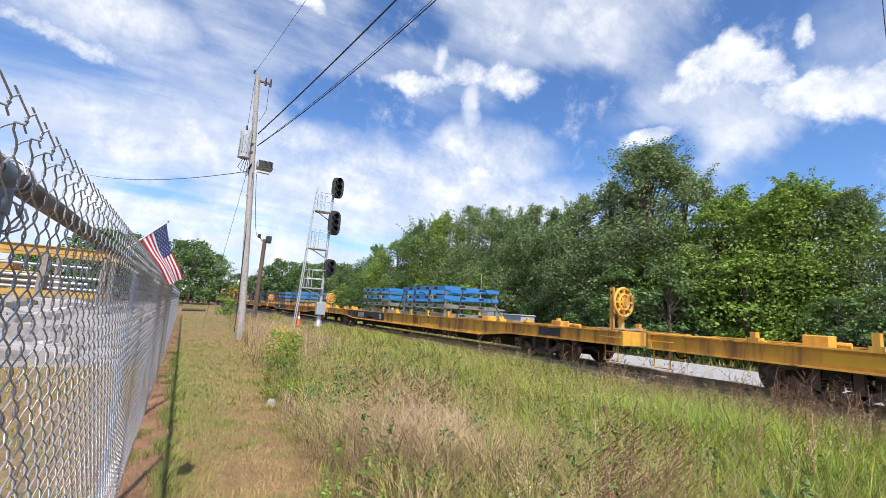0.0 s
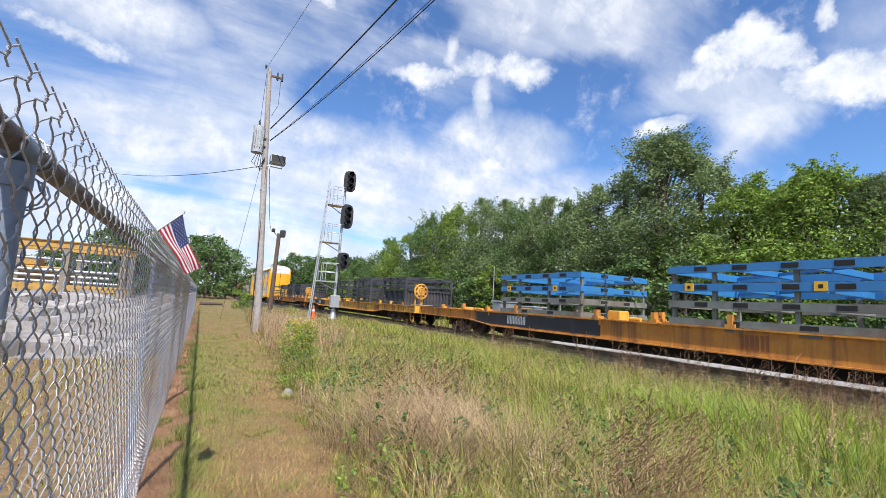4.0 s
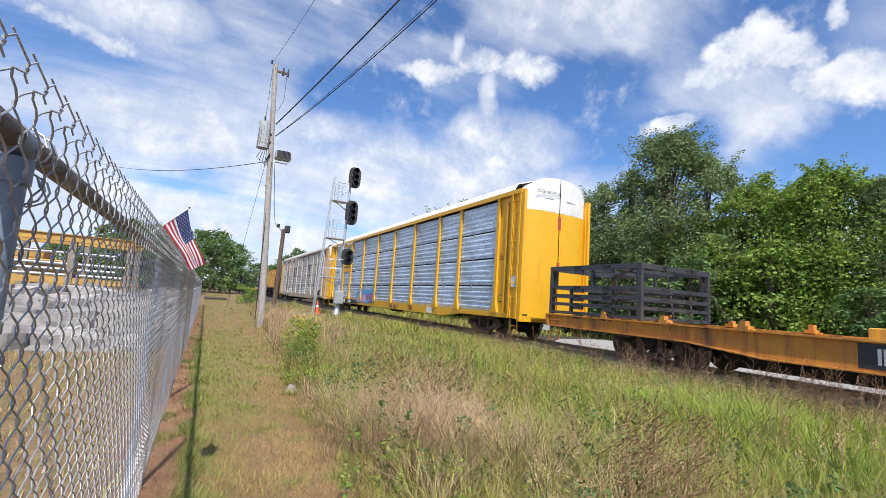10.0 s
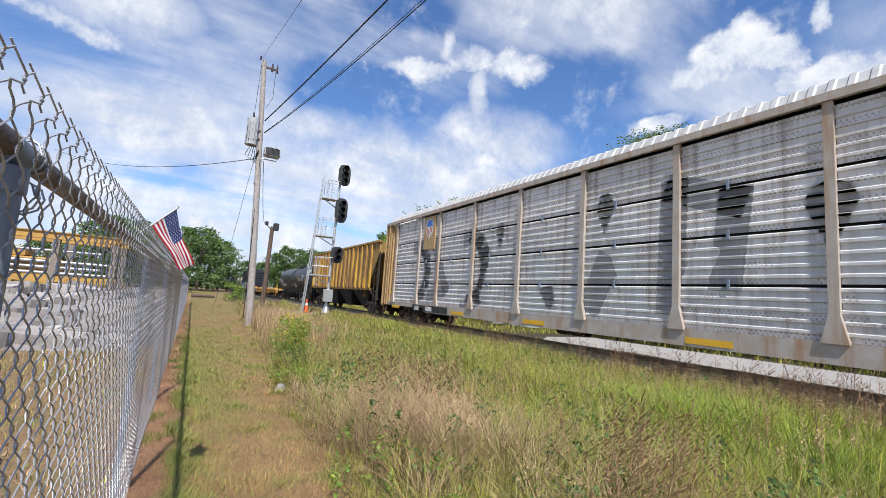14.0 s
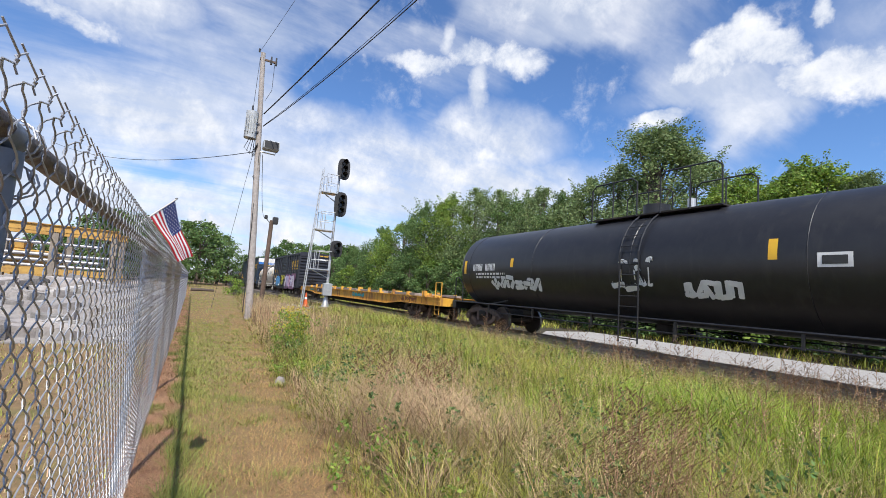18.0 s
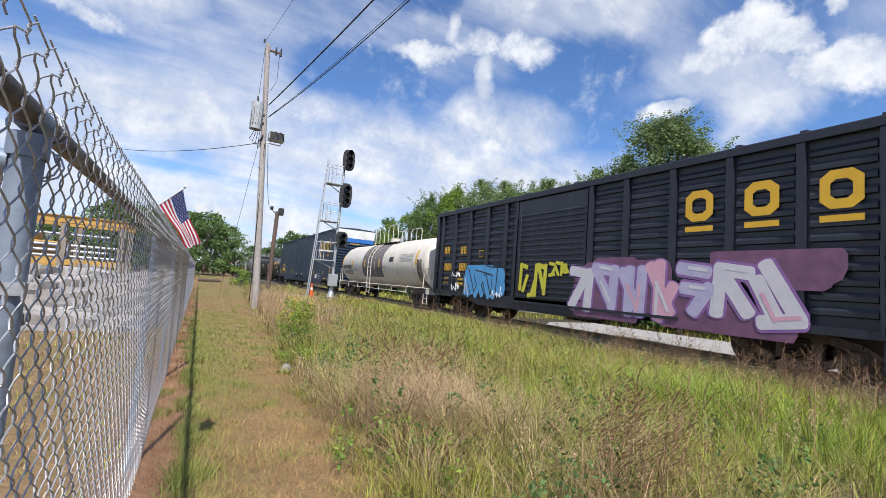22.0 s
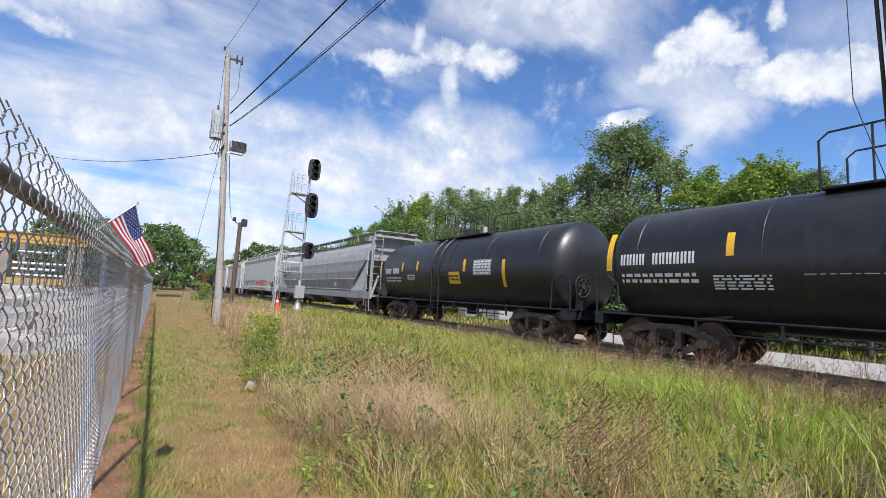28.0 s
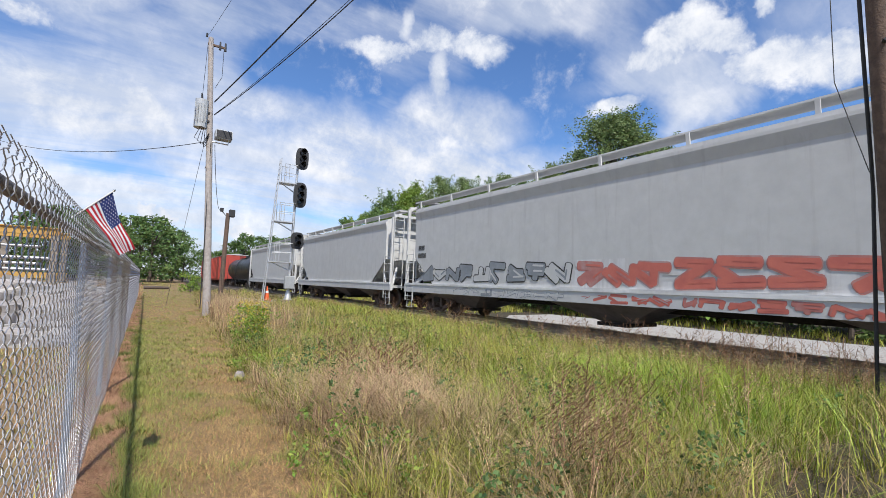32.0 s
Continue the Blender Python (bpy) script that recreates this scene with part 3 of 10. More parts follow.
def car_mats():
    def paint(name, a, b=None, stain=None, rough=0.45, **k):
        M[name] = mat(name, a, b, rough, scale=k.pop("scale", 3), stain=stain, stain_at=k.pop("stain_at", (0.5, 0.75)), stain_scale=k.pop("stain_scale", 1.0), bump=k.pop("bump", 0.08), **k)
    paint("flat_yellow", (0.72, 0.4, 0.05), (0.6, 0.3, 0.04), (0.22, 0.09, 0.04), 0.65, streak=True, stain_at=(0.46, 0.68))
    paint("flat_orange", (0.62, 0.28, 0.04), (0.48, 0.19, 0.035), (0.18, 0.08, 0.04), 0.7, streak=True, stain_at=(0.46, 0.7))
    paint("rack_yellow", (0.74, 0.4, 0.02), (0.68, 0.36, 0.02), (0.5, 0.26, 0.03), 0.4, streak=True, stain_at=(0.6, 0.85))
    paint("rack_post", (0.48, 0.44, 0.4), (0.4, 0.33, 0.26), (0.36, 0.2, 0.1), 0.7, streak=True, stain_at=(0.5, 0.7))
    paint("rack_tan", (0.5, 0.34, 0.16), (0.42, 0.27, 0.12), (0.3, 0.17, 0.08), 0.6, streak=True, stain_at=(0.52, 0.75))
    paint("galv_sheet", (0.64, 0.76, 0.93), (0.53, 0.64, 0.8), (0.38, 0.47, 0.6), 0.4, metal=0.2, stain_at=(0.45, 0.72), stain_scale=1.6, spread=0.1)
    perforate(M["galv_sheet"], 0.85)
    paint("old_sheet", (0.76, 0.74, 0.73), (0.64, 0.61, 0.59), (0.44, 0.39, 0.36), 0.7, metal=0.1, streak=True, stain_at=(0.48, 0.66), stain_scale=1.2, spread=0.12)
    perforate(M["old_sheet"], 0.45)
    paint("old_spray", (0.26, 0.26, 0.27), (0.34, 0.335, 0.335), (0.48, 0.46, 0.45), 0.7, streak=True, stain_at=(0.55, 0.8))
    paint("old_spray_pale", (0.66, 0.66, 0.66), (0.56, 0.555, 0.55), (0.42, 0.4, 0.39), 0.7, streak=True, stain_at=(0.45, 0.7))
    paint("roof_white", (0.76, 0.76, 0.74), (0.66, 0.66, 0.65), (0.45, 0.44, 0.42), 0.5)
    paint("roof_grey", (0.5, 0.5, 0.49), (0.4, 0.4, 0.4), (0.28, 0.27, 0.26), 0.6, streak=True)
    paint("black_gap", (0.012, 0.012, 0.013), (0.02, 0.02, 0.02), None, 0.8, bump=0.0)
    paint("under", (0.018, 0.016, 0.015), (0.03, 0.025, 0.022), (0.07, 0.045, 0.032), 0.85, stain_at=(0.55, 0.75), scale=8)
    paint("side_frame_steel", (0.14, 0.1, 0.08), (0.07, 0.052, 0.043), (0.2, 0.125, 0.085), 0.8, stain_at=(0.5, 0.7), scale=8)
    paint("wheel_steel", (0.12, 0.085, 0.065), (0.07, 0.052, 0.042), (0.16, 0.1, 0.07), 0.7, metal=0.3, scale=8)
    paint("tread", (0.4, 0.38, 0.36), (0.3, 0.28, 0.27), None, 0.3, metal=0.9, bump=0.0)
    paint("tank_black", (0.014, 0.014, 0.017), (0.022, 0.022, 0.024), (0.04, 0.038, 0.036), 0.38, streak=True, stain_at=(0.55, 0.85))
    paint("tank_white", (0.72, 0.67, 0.58), (0.64, 0.59, 0.51), (0.4, 0.34, 0.27), 0.5, streak=True, stain_at=(0.56, 0.8))
    paint("tank_grey", (0.2, 0.18, 0.175), (0.15, 0.135, 0.13), (0.1, 0.085, 0.08), 0.7, streak=True)
    paint("soot", (0.12, 0.09, 0.07), (0.2, 0.16, 0.12), (0.05, 0.04, 0.035), 0.8, streak=True)
    paint("box_black", (0.024, 0.027, 0.038), (0.018, 0.02, 0.03), (0.05, 0.052, 0.062), 0.45, streak=True, stain_at=(0.55, 0.8))
    paint("box_blue", (0.023, 0.041, 0.072), (0.018, 0.032, 0.058), (0.06, 0.085, 0.12), 0.5, streak=True, stain_at=(0.55, 0.85))
    paint("bright_blue", (0.03, 0.16, 0.5), (0.025, 0.13, 0.42), None, 0.4)
    paint("hopper_grey", (0.34, 0.34, 0.345), (0.27, 0.27, 0.275), (0.17, 0.17, 0.17), 0.55, streak=True, stain_at=(0.48, 0.75))
    paint("hopper_white", (0.56, 0.56, 0.55), (0.5, 0.5, 0.49), (0.4, 0.39, 0.38), 0.5, streak=True, stain_at=(0.55, 0.85))
    paint("gon_yellow", (0.6, 0.37, 0.05), (0.45, 0.25, 0.04), (0.2, 0.1, 0.05), 0.7, streak=True, stain_at=(0.42, 0.62), stain_scale=1.3)
    paint("gon_brown", (0.3, 0.175, 0.06), (0.42, 0.27, 0.07), (0.13, 0.07, 0.045), 0.8, streak=True, stain_at=(0.44, 0.62), stain_scale=1.4)
    paint("letter_yellow", (0.8, 0.46, 0.03), (0.72, 0.4, 0.03), None, 0.5, bump=0.0)
    paint("letter_white", (0.78, 0.78, 0.76), (0.66, 0.66, 0.65), None, 0.6, bump=0.0)
    paint("letter_black", (0.03, 0.03, 0.03), (0.05, 0.05, 0.05), None, 0.6, bump=0.0)
    paint("letter_rust", (0.3, 0.1, 0.04), (0.24, 0.08, 0.03), None, 0.6, bump=0.0)
    paint("load_blue", (0.035, 0.2, 0.48), (0.03, 0.17, 0.4), (0.06, 0.12, 0.2), 0.45, stain_at=(0.6, 0.8))
    paint("load_grey", (0.2, 0.22, 0.2), (0.14, 0.15, 0.14), (0.12, 0.08, 0.055), 0.65)
    paint("load_black", (0.045, 0.049, 0.062), (0.032, 0.035, 0.045), (0.07, 0.065, 0.065), 0.5)
    paint("pink", (0.75, 0.42, 0.5), (0.68, 0.36, 0.45), None, 0.6, bump=0.0)
    paint("lilac", (0.55, 0.5, 0.66), (0.45, 0.4, 0.57), None, 0.6, bump=0.0)
    paint("dull_pink", (0.24, 0.1, 0.18), (0.14, 0.07, 0.12), None, 0.6, bump=0.0)
    paint("pale", (0.72, 0.68, 0.7), (0.62, 0.58, 0.62), None, 0.6, bump=0.0)
    paint("violet", (0.32, 0.16, 0.4), (0.25, 0.12, 0.33), None, 0.6, bump=0.0)
    paint("sprayblue", (0.12, 0.4, 0.72), (0.08, 0.32, 0.62), None, 0.6, bump=0.0)
    paint("sprayyellow", (0.72, 0.66, 0.05), (0.62, 0.57, 0.05), None, 0.6, bump=0.0)
    paint("sprayred", (0.6, 0.17, 0.12), (0.5, 0.13, 0.1), None, 0.6, bump=0.0)
    paint("sprayorange", (0.75, 0.35, 0.06), (0.65, 0.28, 0.05), None, 0.6, bump=0.0)
    paint("spraygrey", (0.28, 0.3, 0.32), (0.2, 0.22, 0.24), None, 0.6, bump=0.0)
    paint("old_red", (0.5, 0.2, 0.17), (0.4, 0.15, 0.13), (0.42, 0.38, 0.37), 0.65, bump=0.0, stain_at=(0.5, 0.7))
    paint("plank_grey", (0.3, 0.26, 0.23), (0.2, 0.175, 0.155), (0.12, 0.1, 0.09), 0.9, streak=False, stain_at=(0.5, 0.7), scale=9)
    paint("teal", (0.05, 0.42, 0.4), (0.04, 0.36, 0.35), None, 0.6, bump=0.0)
    paint("rail_red", (0.42, 0.06, 0.04), (0.34, 0.05, 0.035), (0.2, 0.04, 0.03), 0.55, streak=True)


car_mats()


def car(name, label, category, u0, u1):
    """The empty of a car whose body lies between u0 and u1 along the train; its front looks to -y."""
    mid = (u0 + u1) / 2
    ob = thing(name, label, category, "freight train", at=pose(TRACK_X, mid, RAIL_Z))
    CARS.append((ob, mid))
    return ob, (u1 - u0) / 2


def motions():
    for ob, mid in CARS:
        walk(ob, [(t, pose(TRACK_X, mid - run(t), RAIL_Z)) for t in range(0, 33)])
    for wheelset, y, z, r, t0, t1 in AXLES:
        n = int((t1 - t0) * 18)
        rows = [(0, pose(0, y, z))] if t0 > 0 else []
        rows += [(t0 + (t1 - t0) * k / n, pose(0, y, z, degrees_rolled(t0, t0 + (t1 - t0) * k / n, r))) for k in range(n + 1)]
        rows += [(32, pose(0, y, z, degrees_rolled(t0, t1, r)))] if t1 < 32 else []
        walk(wheelset, rows)


AXLES = []


def degrees_rolled(t0, t1, r):
    return math.degrees((run(t1) - run(t0)) / r)


# ---- parts that all cars share ----
SHARED = {}


def shared():
    r = 0.457
    prof = [(0.0, 0.07), (0.1, 0.075), (0.13, 0.05), (0.32, 0.035), (0.37, 0.06), (r, 0.065)]
    w = MB()
    seg = 28
    for s in (1, -1):
        vs, fs = [], []
        for rr, th in prof:
            for k in range(seg):
                a = 2 * math.pi * k / seg
                vs.append((s * th, rr * math.cos(a) + 1e-6, rr * math.sin(a)))
        for i in range(len(prof) - 1):
            for k in range(seg):
                q = (i * seg + k, i * seg + (k + 1) % seg, (i + 1) * seg + (k + 1) % seg, (i + 1) * seg + k)
                fs.append(q if s < 0 else q[::-1])
        w.add(vs, fs)
    w.tube([(0.045, 0, 0), (0.075, 0, 0)], r + 0.026, seg)
    SHARED["wheel"] = w.mesh("wheel", M["wheel_steel"], True)
    SHARED["tread"] = MB().tube([(-0.066, 0, 0), (0.045, 0, 0)], r + 0.001, seg, caps=False).mesh("tread", M["tread"], True)
    SHARED["axle"] = MB().tube([(-0.98, 0, 0), (0.98, 0, 0)], 0.08, 10).mesh("axle", M["wheel_steel"], True)
    # cast side frame with two window openings
    sf = MB()
    for pts in ([(-1.12, 0.46, ), (-0.92, 0.62), (-0.45, 0.74), (0.45, 0.74), (0.92, 0.62), (1.12, 0.46)],):
        for (y0, z0), (y1, z1) in zip(pts, pts[1:]):
            sf.beam((0, y0, z0), (0, y1, z1), 0.16, 0.17)
    for a, b in (((-0.95, 0.5), (-0.38, 0.24)), ((-0.4, 0.22), (0.4, 0.22)), ((0.38, 0.24), (0.95, 0.5)), ((-0.3, 0.22), (-0.3, 0.72)), ((0.3, 0.22), (0.3, 0.72))):
        sf.beam((0, *a), (0, *b), 0.15, 0.14)
    SHARED["side_frame"] = sf.mesh("side_frame", M["side_frame_steel"])
    SHARED["journal_box"] = MB().box(-0.14, 0.14, -0.14, 0.14, 0.34, 0.6, 0.03).tube([(-0.16, 0, 0.457), (-0.19, 0, 0.457)], 0.1, 10).mesh("journal_box", M["wheel_steel"])
    sp = MB()
    for y in (-0.17, 0.0, 0.17):
        path = [(0.06 * math.cos(a), y + 0.06 * math.sin(a), 0.29 + 0.3 * a / 31.4) for a in np.linspace(0, 31.4, 50)]
        sp.tube(path, 0.016, 4)
    SHARED["spring"] = sp.mesh("spring", M["wheel_steel"])
    SHARED["bolster"] = MB().box(-1.1, 1.1, -0.2, 0.2, 0.5, 0.72, 0.03).box(-0.35, 0.35, -0.3, 0.3, 0.7, 0.85, 0.02).mesh("truck", M["under"])
    SHARED["brake_beam"] = MB().beam((-0.75, 0.62, 0.36), (0.75, 0.62, 0.36), 0.1, 0.12).beam((-0.75, -0.62, 0.36), (0.75, -0.62, 0.36), 0.1, 0.12).beam((0, -0.62, 0.36), (0, 0.62, 0.36), 0.08, 0.06).mesh("brake_beam", M["under"])
    cp = MB().box(-0.11, 0.11, -0.55, 0.5, 0.74, 0.98, 0.02).box(-0.17, 0.17, -0.72, -0.5, 0.7, 1.02, 0.04).box(-0.2, -0.06, -0.85, -0.68, 0.72, 1.0, 0.03)
    SHARED["coupler"] = cp.mesh("coupler", M["wheel_steel"])
    SHARED["air_hose"] = MB().tube([(0.25, 0.0, 0.85), (0.25, -0.2, 0.7), (0.2, -0.45, 0.45), (0.12, -0.7, 0.5)], 0.028, 6).mesh("air_hose", M["black_gap"], True)
    # a hand-brake wheel with spokes
    hb = MB()
    hb.tube([(0.32 * math.cos(a), 0, 0.32 * math.sin(a)) for a in np.linspace(0, 2 * math.pi, 25)], 0.022, 6)
    hb.tube([(0.2 * math.cos(a), 0, 0.2 * math.sin(a)) for a in np.linspace(0, 2 * math.pi, 19)], 0.014, 6)
    for k in range(6):
        a = k * math.pi / 3
        hb.beam((0, 0, 0), (0.32 * math.cos(a), 0, 0.32 * math.sin(a)), 0.04, 0.03)
    hb.disc((0, 0.02, 0), (0, 1, 0), 0.08, 0.1)
    hy = MB()
    hy.tube([(0.37 * math.cos(a), 0, 0.37 * math.sin(a)) for a in np.linspace(0, 2 * math.pi, 29)], 0.04, 7)
    hy.tube([(0.2 * math.cos(a), 0, 0.2 * math.sin(a)) for a in np.linspace(0, 2 * math.pi, 19)], 0.05, 6)
    for k in range(8):
        a = k * math.pi / 4
        hy.beam((0, 0, 0), (0.37 * math.cos(a), 0, 0.37 * math.sin(a)), 0.07, 0.05)
    hy.disc((0, 0.02, 0), (0, 1, 0), 0.12, 0.14)
    SHARED["hand_brake_yellow"] = hy.mesh("hand_brake", M["flat_yellow"])
    SHARED["hand_brake_black"] = hb.mesh("hand_brake", M["under"])
    SHARED["hand_brake_grey"] = hb.mesh("hand_brake", M["hopper_grey"])


shared()


def truck(e, y, spin=None):
    t = part("truck", SHARED["bolster"], None, e, at=pose(0, y, 0))
    for s in (-1, 1):
        part("side_frame", SHARED["side_frame"], None, t, at=pose(s * 1.0, 0, 0))
        part("spring", SHARED["spring"], None, t, at=pose(s * 1.0, 0, 0))
        for d in (-0.89, 0.89):
            part("journal_box", SHARED["journal_box"], None, t, at=pose(s * 1.0, d, 0) if s < 0 else pose(s * 1.0, d, 0, 0, 0, 180))
    part("brake_beam", SHARED["brake_beam"], None, t)
    for d in (-0.89, 0.89):
        ax = part("axle", SHARED["axle"], None, e, at=pose(0, y + d, 0.457))
        for s in (-1, 1):
            part("wheel", SHARED["wheel"], None, ax, at=pose(s * 0.755, 0, 0) if s < 0 else pose(s * 0.755, 0, 0, 0, 0, 180))
            part("tread", SHARED["tread"], None, ax, at=pose(s * 0.755, 0, 0) if s < 0 else pose(s * 0.755, 0, 0, 0, 0, 180))
        if spin:
            AXLES.append((ax, y + d, 0.457, 0.457, *spin))


def running_gear(e, hl, inset=1.6, u=None):
    spin = None
    if u is not None:
        # turn the wheels while the car is near enough for it to show
        ts = [t / 10 for t in range(0, 321) if -6 < u - run(t / 10) < 26]
        if len(ts) > 3:
            spin = (ts[0], ts[-1])
    for s in (-1, 1):
        truck(e, s * (hl - inset), spin)
        part("coupler", SHARED["coupler"], None, e, at=pose(0, s * (hl + 0.1), 0) if s < 0 else pose(0, s * (hl + 0.1), 0, 0, 0, 180))
        part("air_hose", SHARED["air_hose"], None, e, at=pose(0, s * hl, 0) if s < 0 else pose(0, s * hl, 0, 0, 0, 180))


FACE = Matrix(((0, 0, -1, 0), (-1, 0, 0, 0), (0, 1, 0, 0), (0, 0, 0, 1)))
FRONT = Matrix(((1, 0, 0, 0), (0, 0, -1, 0), (0, 1, 0, 0), (0, 0, 0, 1)))


def words(e, text, x, y, z, size, material, turn=FACE, name="lettering", squeeze=1.0):
    """Letters on the side (or, with FRONT, on the end) of a car; y is where the line starts."""
    cu = bpy.data.curves.new(name, "FONT")
    cu.body, cu.size, cu.extrude, cu.resolution_u = text, size, 0.002, 2
    cu.materials.append(material)
    ob = new(name, cu)
    ob.parent = e
    ob.matrix_basis = Matrix.Translation((x, y, z)) @ turn @ Matrix.Diagonal((squeeze, 1, 1, 1))
    return ob


def bars(e, x, y, z, h, n, material, name="marking", gaps=(), w=0.62, end=False):
    """A line of plain character blocks: n of them from y towards the front, with gaps after those listed."""
    mb = MB()
    cw = h * w
    p = 0.0
    for k in range(n):
        a = p
        for q in (0.0, 0.46):
            if end:
                mb.box(y + a + cw * q, y + a + cw * (q + 0.3), x - 0.003, x + 0.001, z, z + h)
            else:
                mb.box(x - 0.003, x + 0.001, y - a - cw * (q + 0.3), y - a - cw * q, z, z + h)
        p += cw * (1.9 if k in gaps else 1.0)
    ob = part(name, mb, material, e)
    ob["kind"] = "stuff"
    return ob


def emblem_ring(x, y, z, ry, rz):
    """A plain eight-cornered ring."""
    mb = MB()
    k = [(0.5, 1), (1, 0.6), (1, -0.6), (0.5, -1), (-0.5, -1), (-1, -0.6), (-1, 0.6), (-0.5, 1)]
    for i in range(8):
        (a, b), (c, d) = k[i], k[(i + 1) % 8]
        mb.add([(x - 0.006, y + q * u * ry, z + q * v * rz) for u, v, q in ((a, b, 1), (c, d, 1), (c, d, 0.5), (a, b, 0.5))], [(0, 1, 2, 3)])
    return mb


def lines(e, x, y0, y1, z0, z1, n, material, name="fine_print", seed=0):
    """Small print as plain bars in rows."""
    rnd = random.Random(seed)
    mb = MB()
    for k in range(n):
        z = z1 - (z1 - z0) * (k + 0.5) / n
        h = (z1 - z0) / n * 0.5
        y = y1
        while y > y0:
            L = rnd.uniform(0.06, 0.28)
            mb.box(x - 0.003, x + 0.001, max(y - L, y0), y, z - h / 2, z + h / 2)
            y -= L + rnd.uniform(0.03, 0.07)
    return part(name, mb, material, e)


def plate(e, x, y0, y1, z0, z1, material, name="panel", label=""):
    return part(name, MB().box(x - 0.004, x + 0.001, y0, y1, z0, z1), material, e, label)


def spray(e, x, y0, y1, z0, z1, cols, seed, n=14, outline="letter_black", label="sprayed bubble shapes", shell=None, haze=None):
    """Graffiti as interlocking thick strokes that spell nothing. shell: radius and axis height of a tank."""
    rnd = random.Random(seed)
    H = z1 - z0
    w = (y1 - y0) / n
    bars_ = [((0.1, 0.0), (0.0, 1.0)), ((0.9, 0.05), (0.8, 0.95)), ((0.05, 0.9), (0.9, 1.0)), ((0.0, 0.08), (0.9, 0.0)), ((0.1, 0.95), (0.85, 0.05)), ((0.1, 0.5), (0.8, 0.55)), ((0.1, 0.1), (0.8, 0.95)),
             ((0.5, 0.0), (0.45, 1.0)), ((0.0, 0.6), (0.5, 0.0)), ((0.5, 0.0), (1.0, 0.7))]
    layers = {}
    count = iter(range(9999))

    def stroke(col, a, b, t, lift):
        lift += 0.00012 * next(count)
        a, b = Vector(a), Vector(b)
        d = (b - a).normalized()
        q = Vector((-d.y, d.x))
        ring = []
        for c, sgn in ((a, -1), (b, 1)):
            for j in range(6):
                ang = (-0.5 + j / 5) * math.pi * sgn
                k = d * math.cos(ang) * sgn * 0.5 + q * (math.sin(ang) if sgn > 0 else -math.sin(ang) * -1)
                ring.append(c + k * t / 2)
        pts = []
        for p in ring:
            zz = min(max(p.y, z0), z1)
            xx = x if shell is None else -math.sqrt(max(shell[0] ** 2 - (zz - shell[1]) ** 2, 0.01)) - 0.004
            pts.append((xx - lift, p.x, zz))
        layers.setdefault(col, MB()).add(pts, [tuple(range(len(pts)))])
    if haze:
        for k in range(n * 2):
            cy, cz = rnd.uniform(y0, y1), rnd.uniform(z0, z1)
            stroke(haze, (cy - w * 0.7, cz), (cy + w * 0.7, cz), H * 0.45, 0.0005)
    for k in range(n):
        cy = y1 - w * (k + 0.95)
        fill, hi = rnd.choice(cols), rnd.choice(cols)
        h0, h1 = z0 + H * rnd.uniform(0.02, 0.16), z1 - H * rnd.uniform(0.02, 0.18)
        t = min(w * 0.34, H * 0.26)
        todo = rnd.sample(bars_, 3)
        ends = [((cy + a[0] * w * 0.95, h0 + t / 2 + a[1] * (h1 - h0 - t)), (cy + b[0] * w * 0.95, h0 + t / 2 + b[1] * (h1 - h0 - t))) for a, b in todo]
        o = 0.0005 * (k % 5)
        for a, b in ends:
            stroke(outline, a, b, t * 1.4, 0.003 + o)
        for a, b in ends:
            stroke(fill, a, b, t, 0.006 + o)
        for a, b in ends[:2]:
            off = t * 0.18
            stroke(hi, (a[0] + off, a[1] + off), (a[0] * 0.4 + b[0] * 0.6 + off, a[1] * 0.4 + b[1] * 0.6 + off), t * 0.28, 0.0095 + o)
    first = None
    for c, mb in layers.items():
        g = part("graffiti" if first is None else "spray_fill", mb, M[c], e if first is None else first, label if first is None else "")
        g["kind"] = "stuff"
        first = first or g


def scrawl(e, x, y, z, h, L, material, seed, name="graffiti_tag"):
    """A quick sprayed line that spells nothing."""
    rnd = random.Random(seed)
    pts = []
    n = 16
    for k in range(n):
        pts.append((x - 0.006, y - L * k / n + rnd.uniform(-0.06, 0.06) * L, z + rnd.uniform(0, 1) * h * (1 if k % 2 else 0.35)))
    part(name, MB().tube(pts, 0.014, 4), material, e)


def ladder(e, material, x, y0, y1, z0, z1, n=6, name="ladder", axis="y", r=0.014):
    """Rungs between two rails on the side (axis y) or on the end (axis x, where x is the place along y)."""
    mb = MB()
    def P(a, z, off=0.0):
        return (x - off, a, z) if axis == "y" else (a, x - off, z)
    mb.beam(P(y0, z0, 0.05), P(y0, z1, 0.05), 0.03, 0.05).beam(P(y1, z0, 0.05), P(y1, z1, 0.05), 0.03, 0.05)
    ld = part(name, mb, material, e)
    for k in range(n):
        z = z0 + (z1 - z0) * (k + 0.5) / n
        part("rung", MB().tube([P(y0, z, 0.05), P(y1, z, 0.05)], r, 6), material, ld)
    return ld


def step(e, material, x, y, z0=0.35, z1=0.8, w=0.4):
    part("sill_step", MB().tube([(x, y - w / 2, z1), (x, y - w / 2, z0), (x, y + w / 2, z0), (x, y + w / 2, z1)], 0.018, 6).tube([(x, y - w / 2, (z0 + z1) / 2), (x, y + w / 2, (z0 + z1) / 2)], 0.014, 6), material, e)


def grab(e, material, x, y0, y1, z):
    part("grab_iron", MB().tube([(x, y0, z), (x - 0.08, y0, z), (x - 0.08, y1, z), (x, y1, z)], 0.012, 5), material, e)


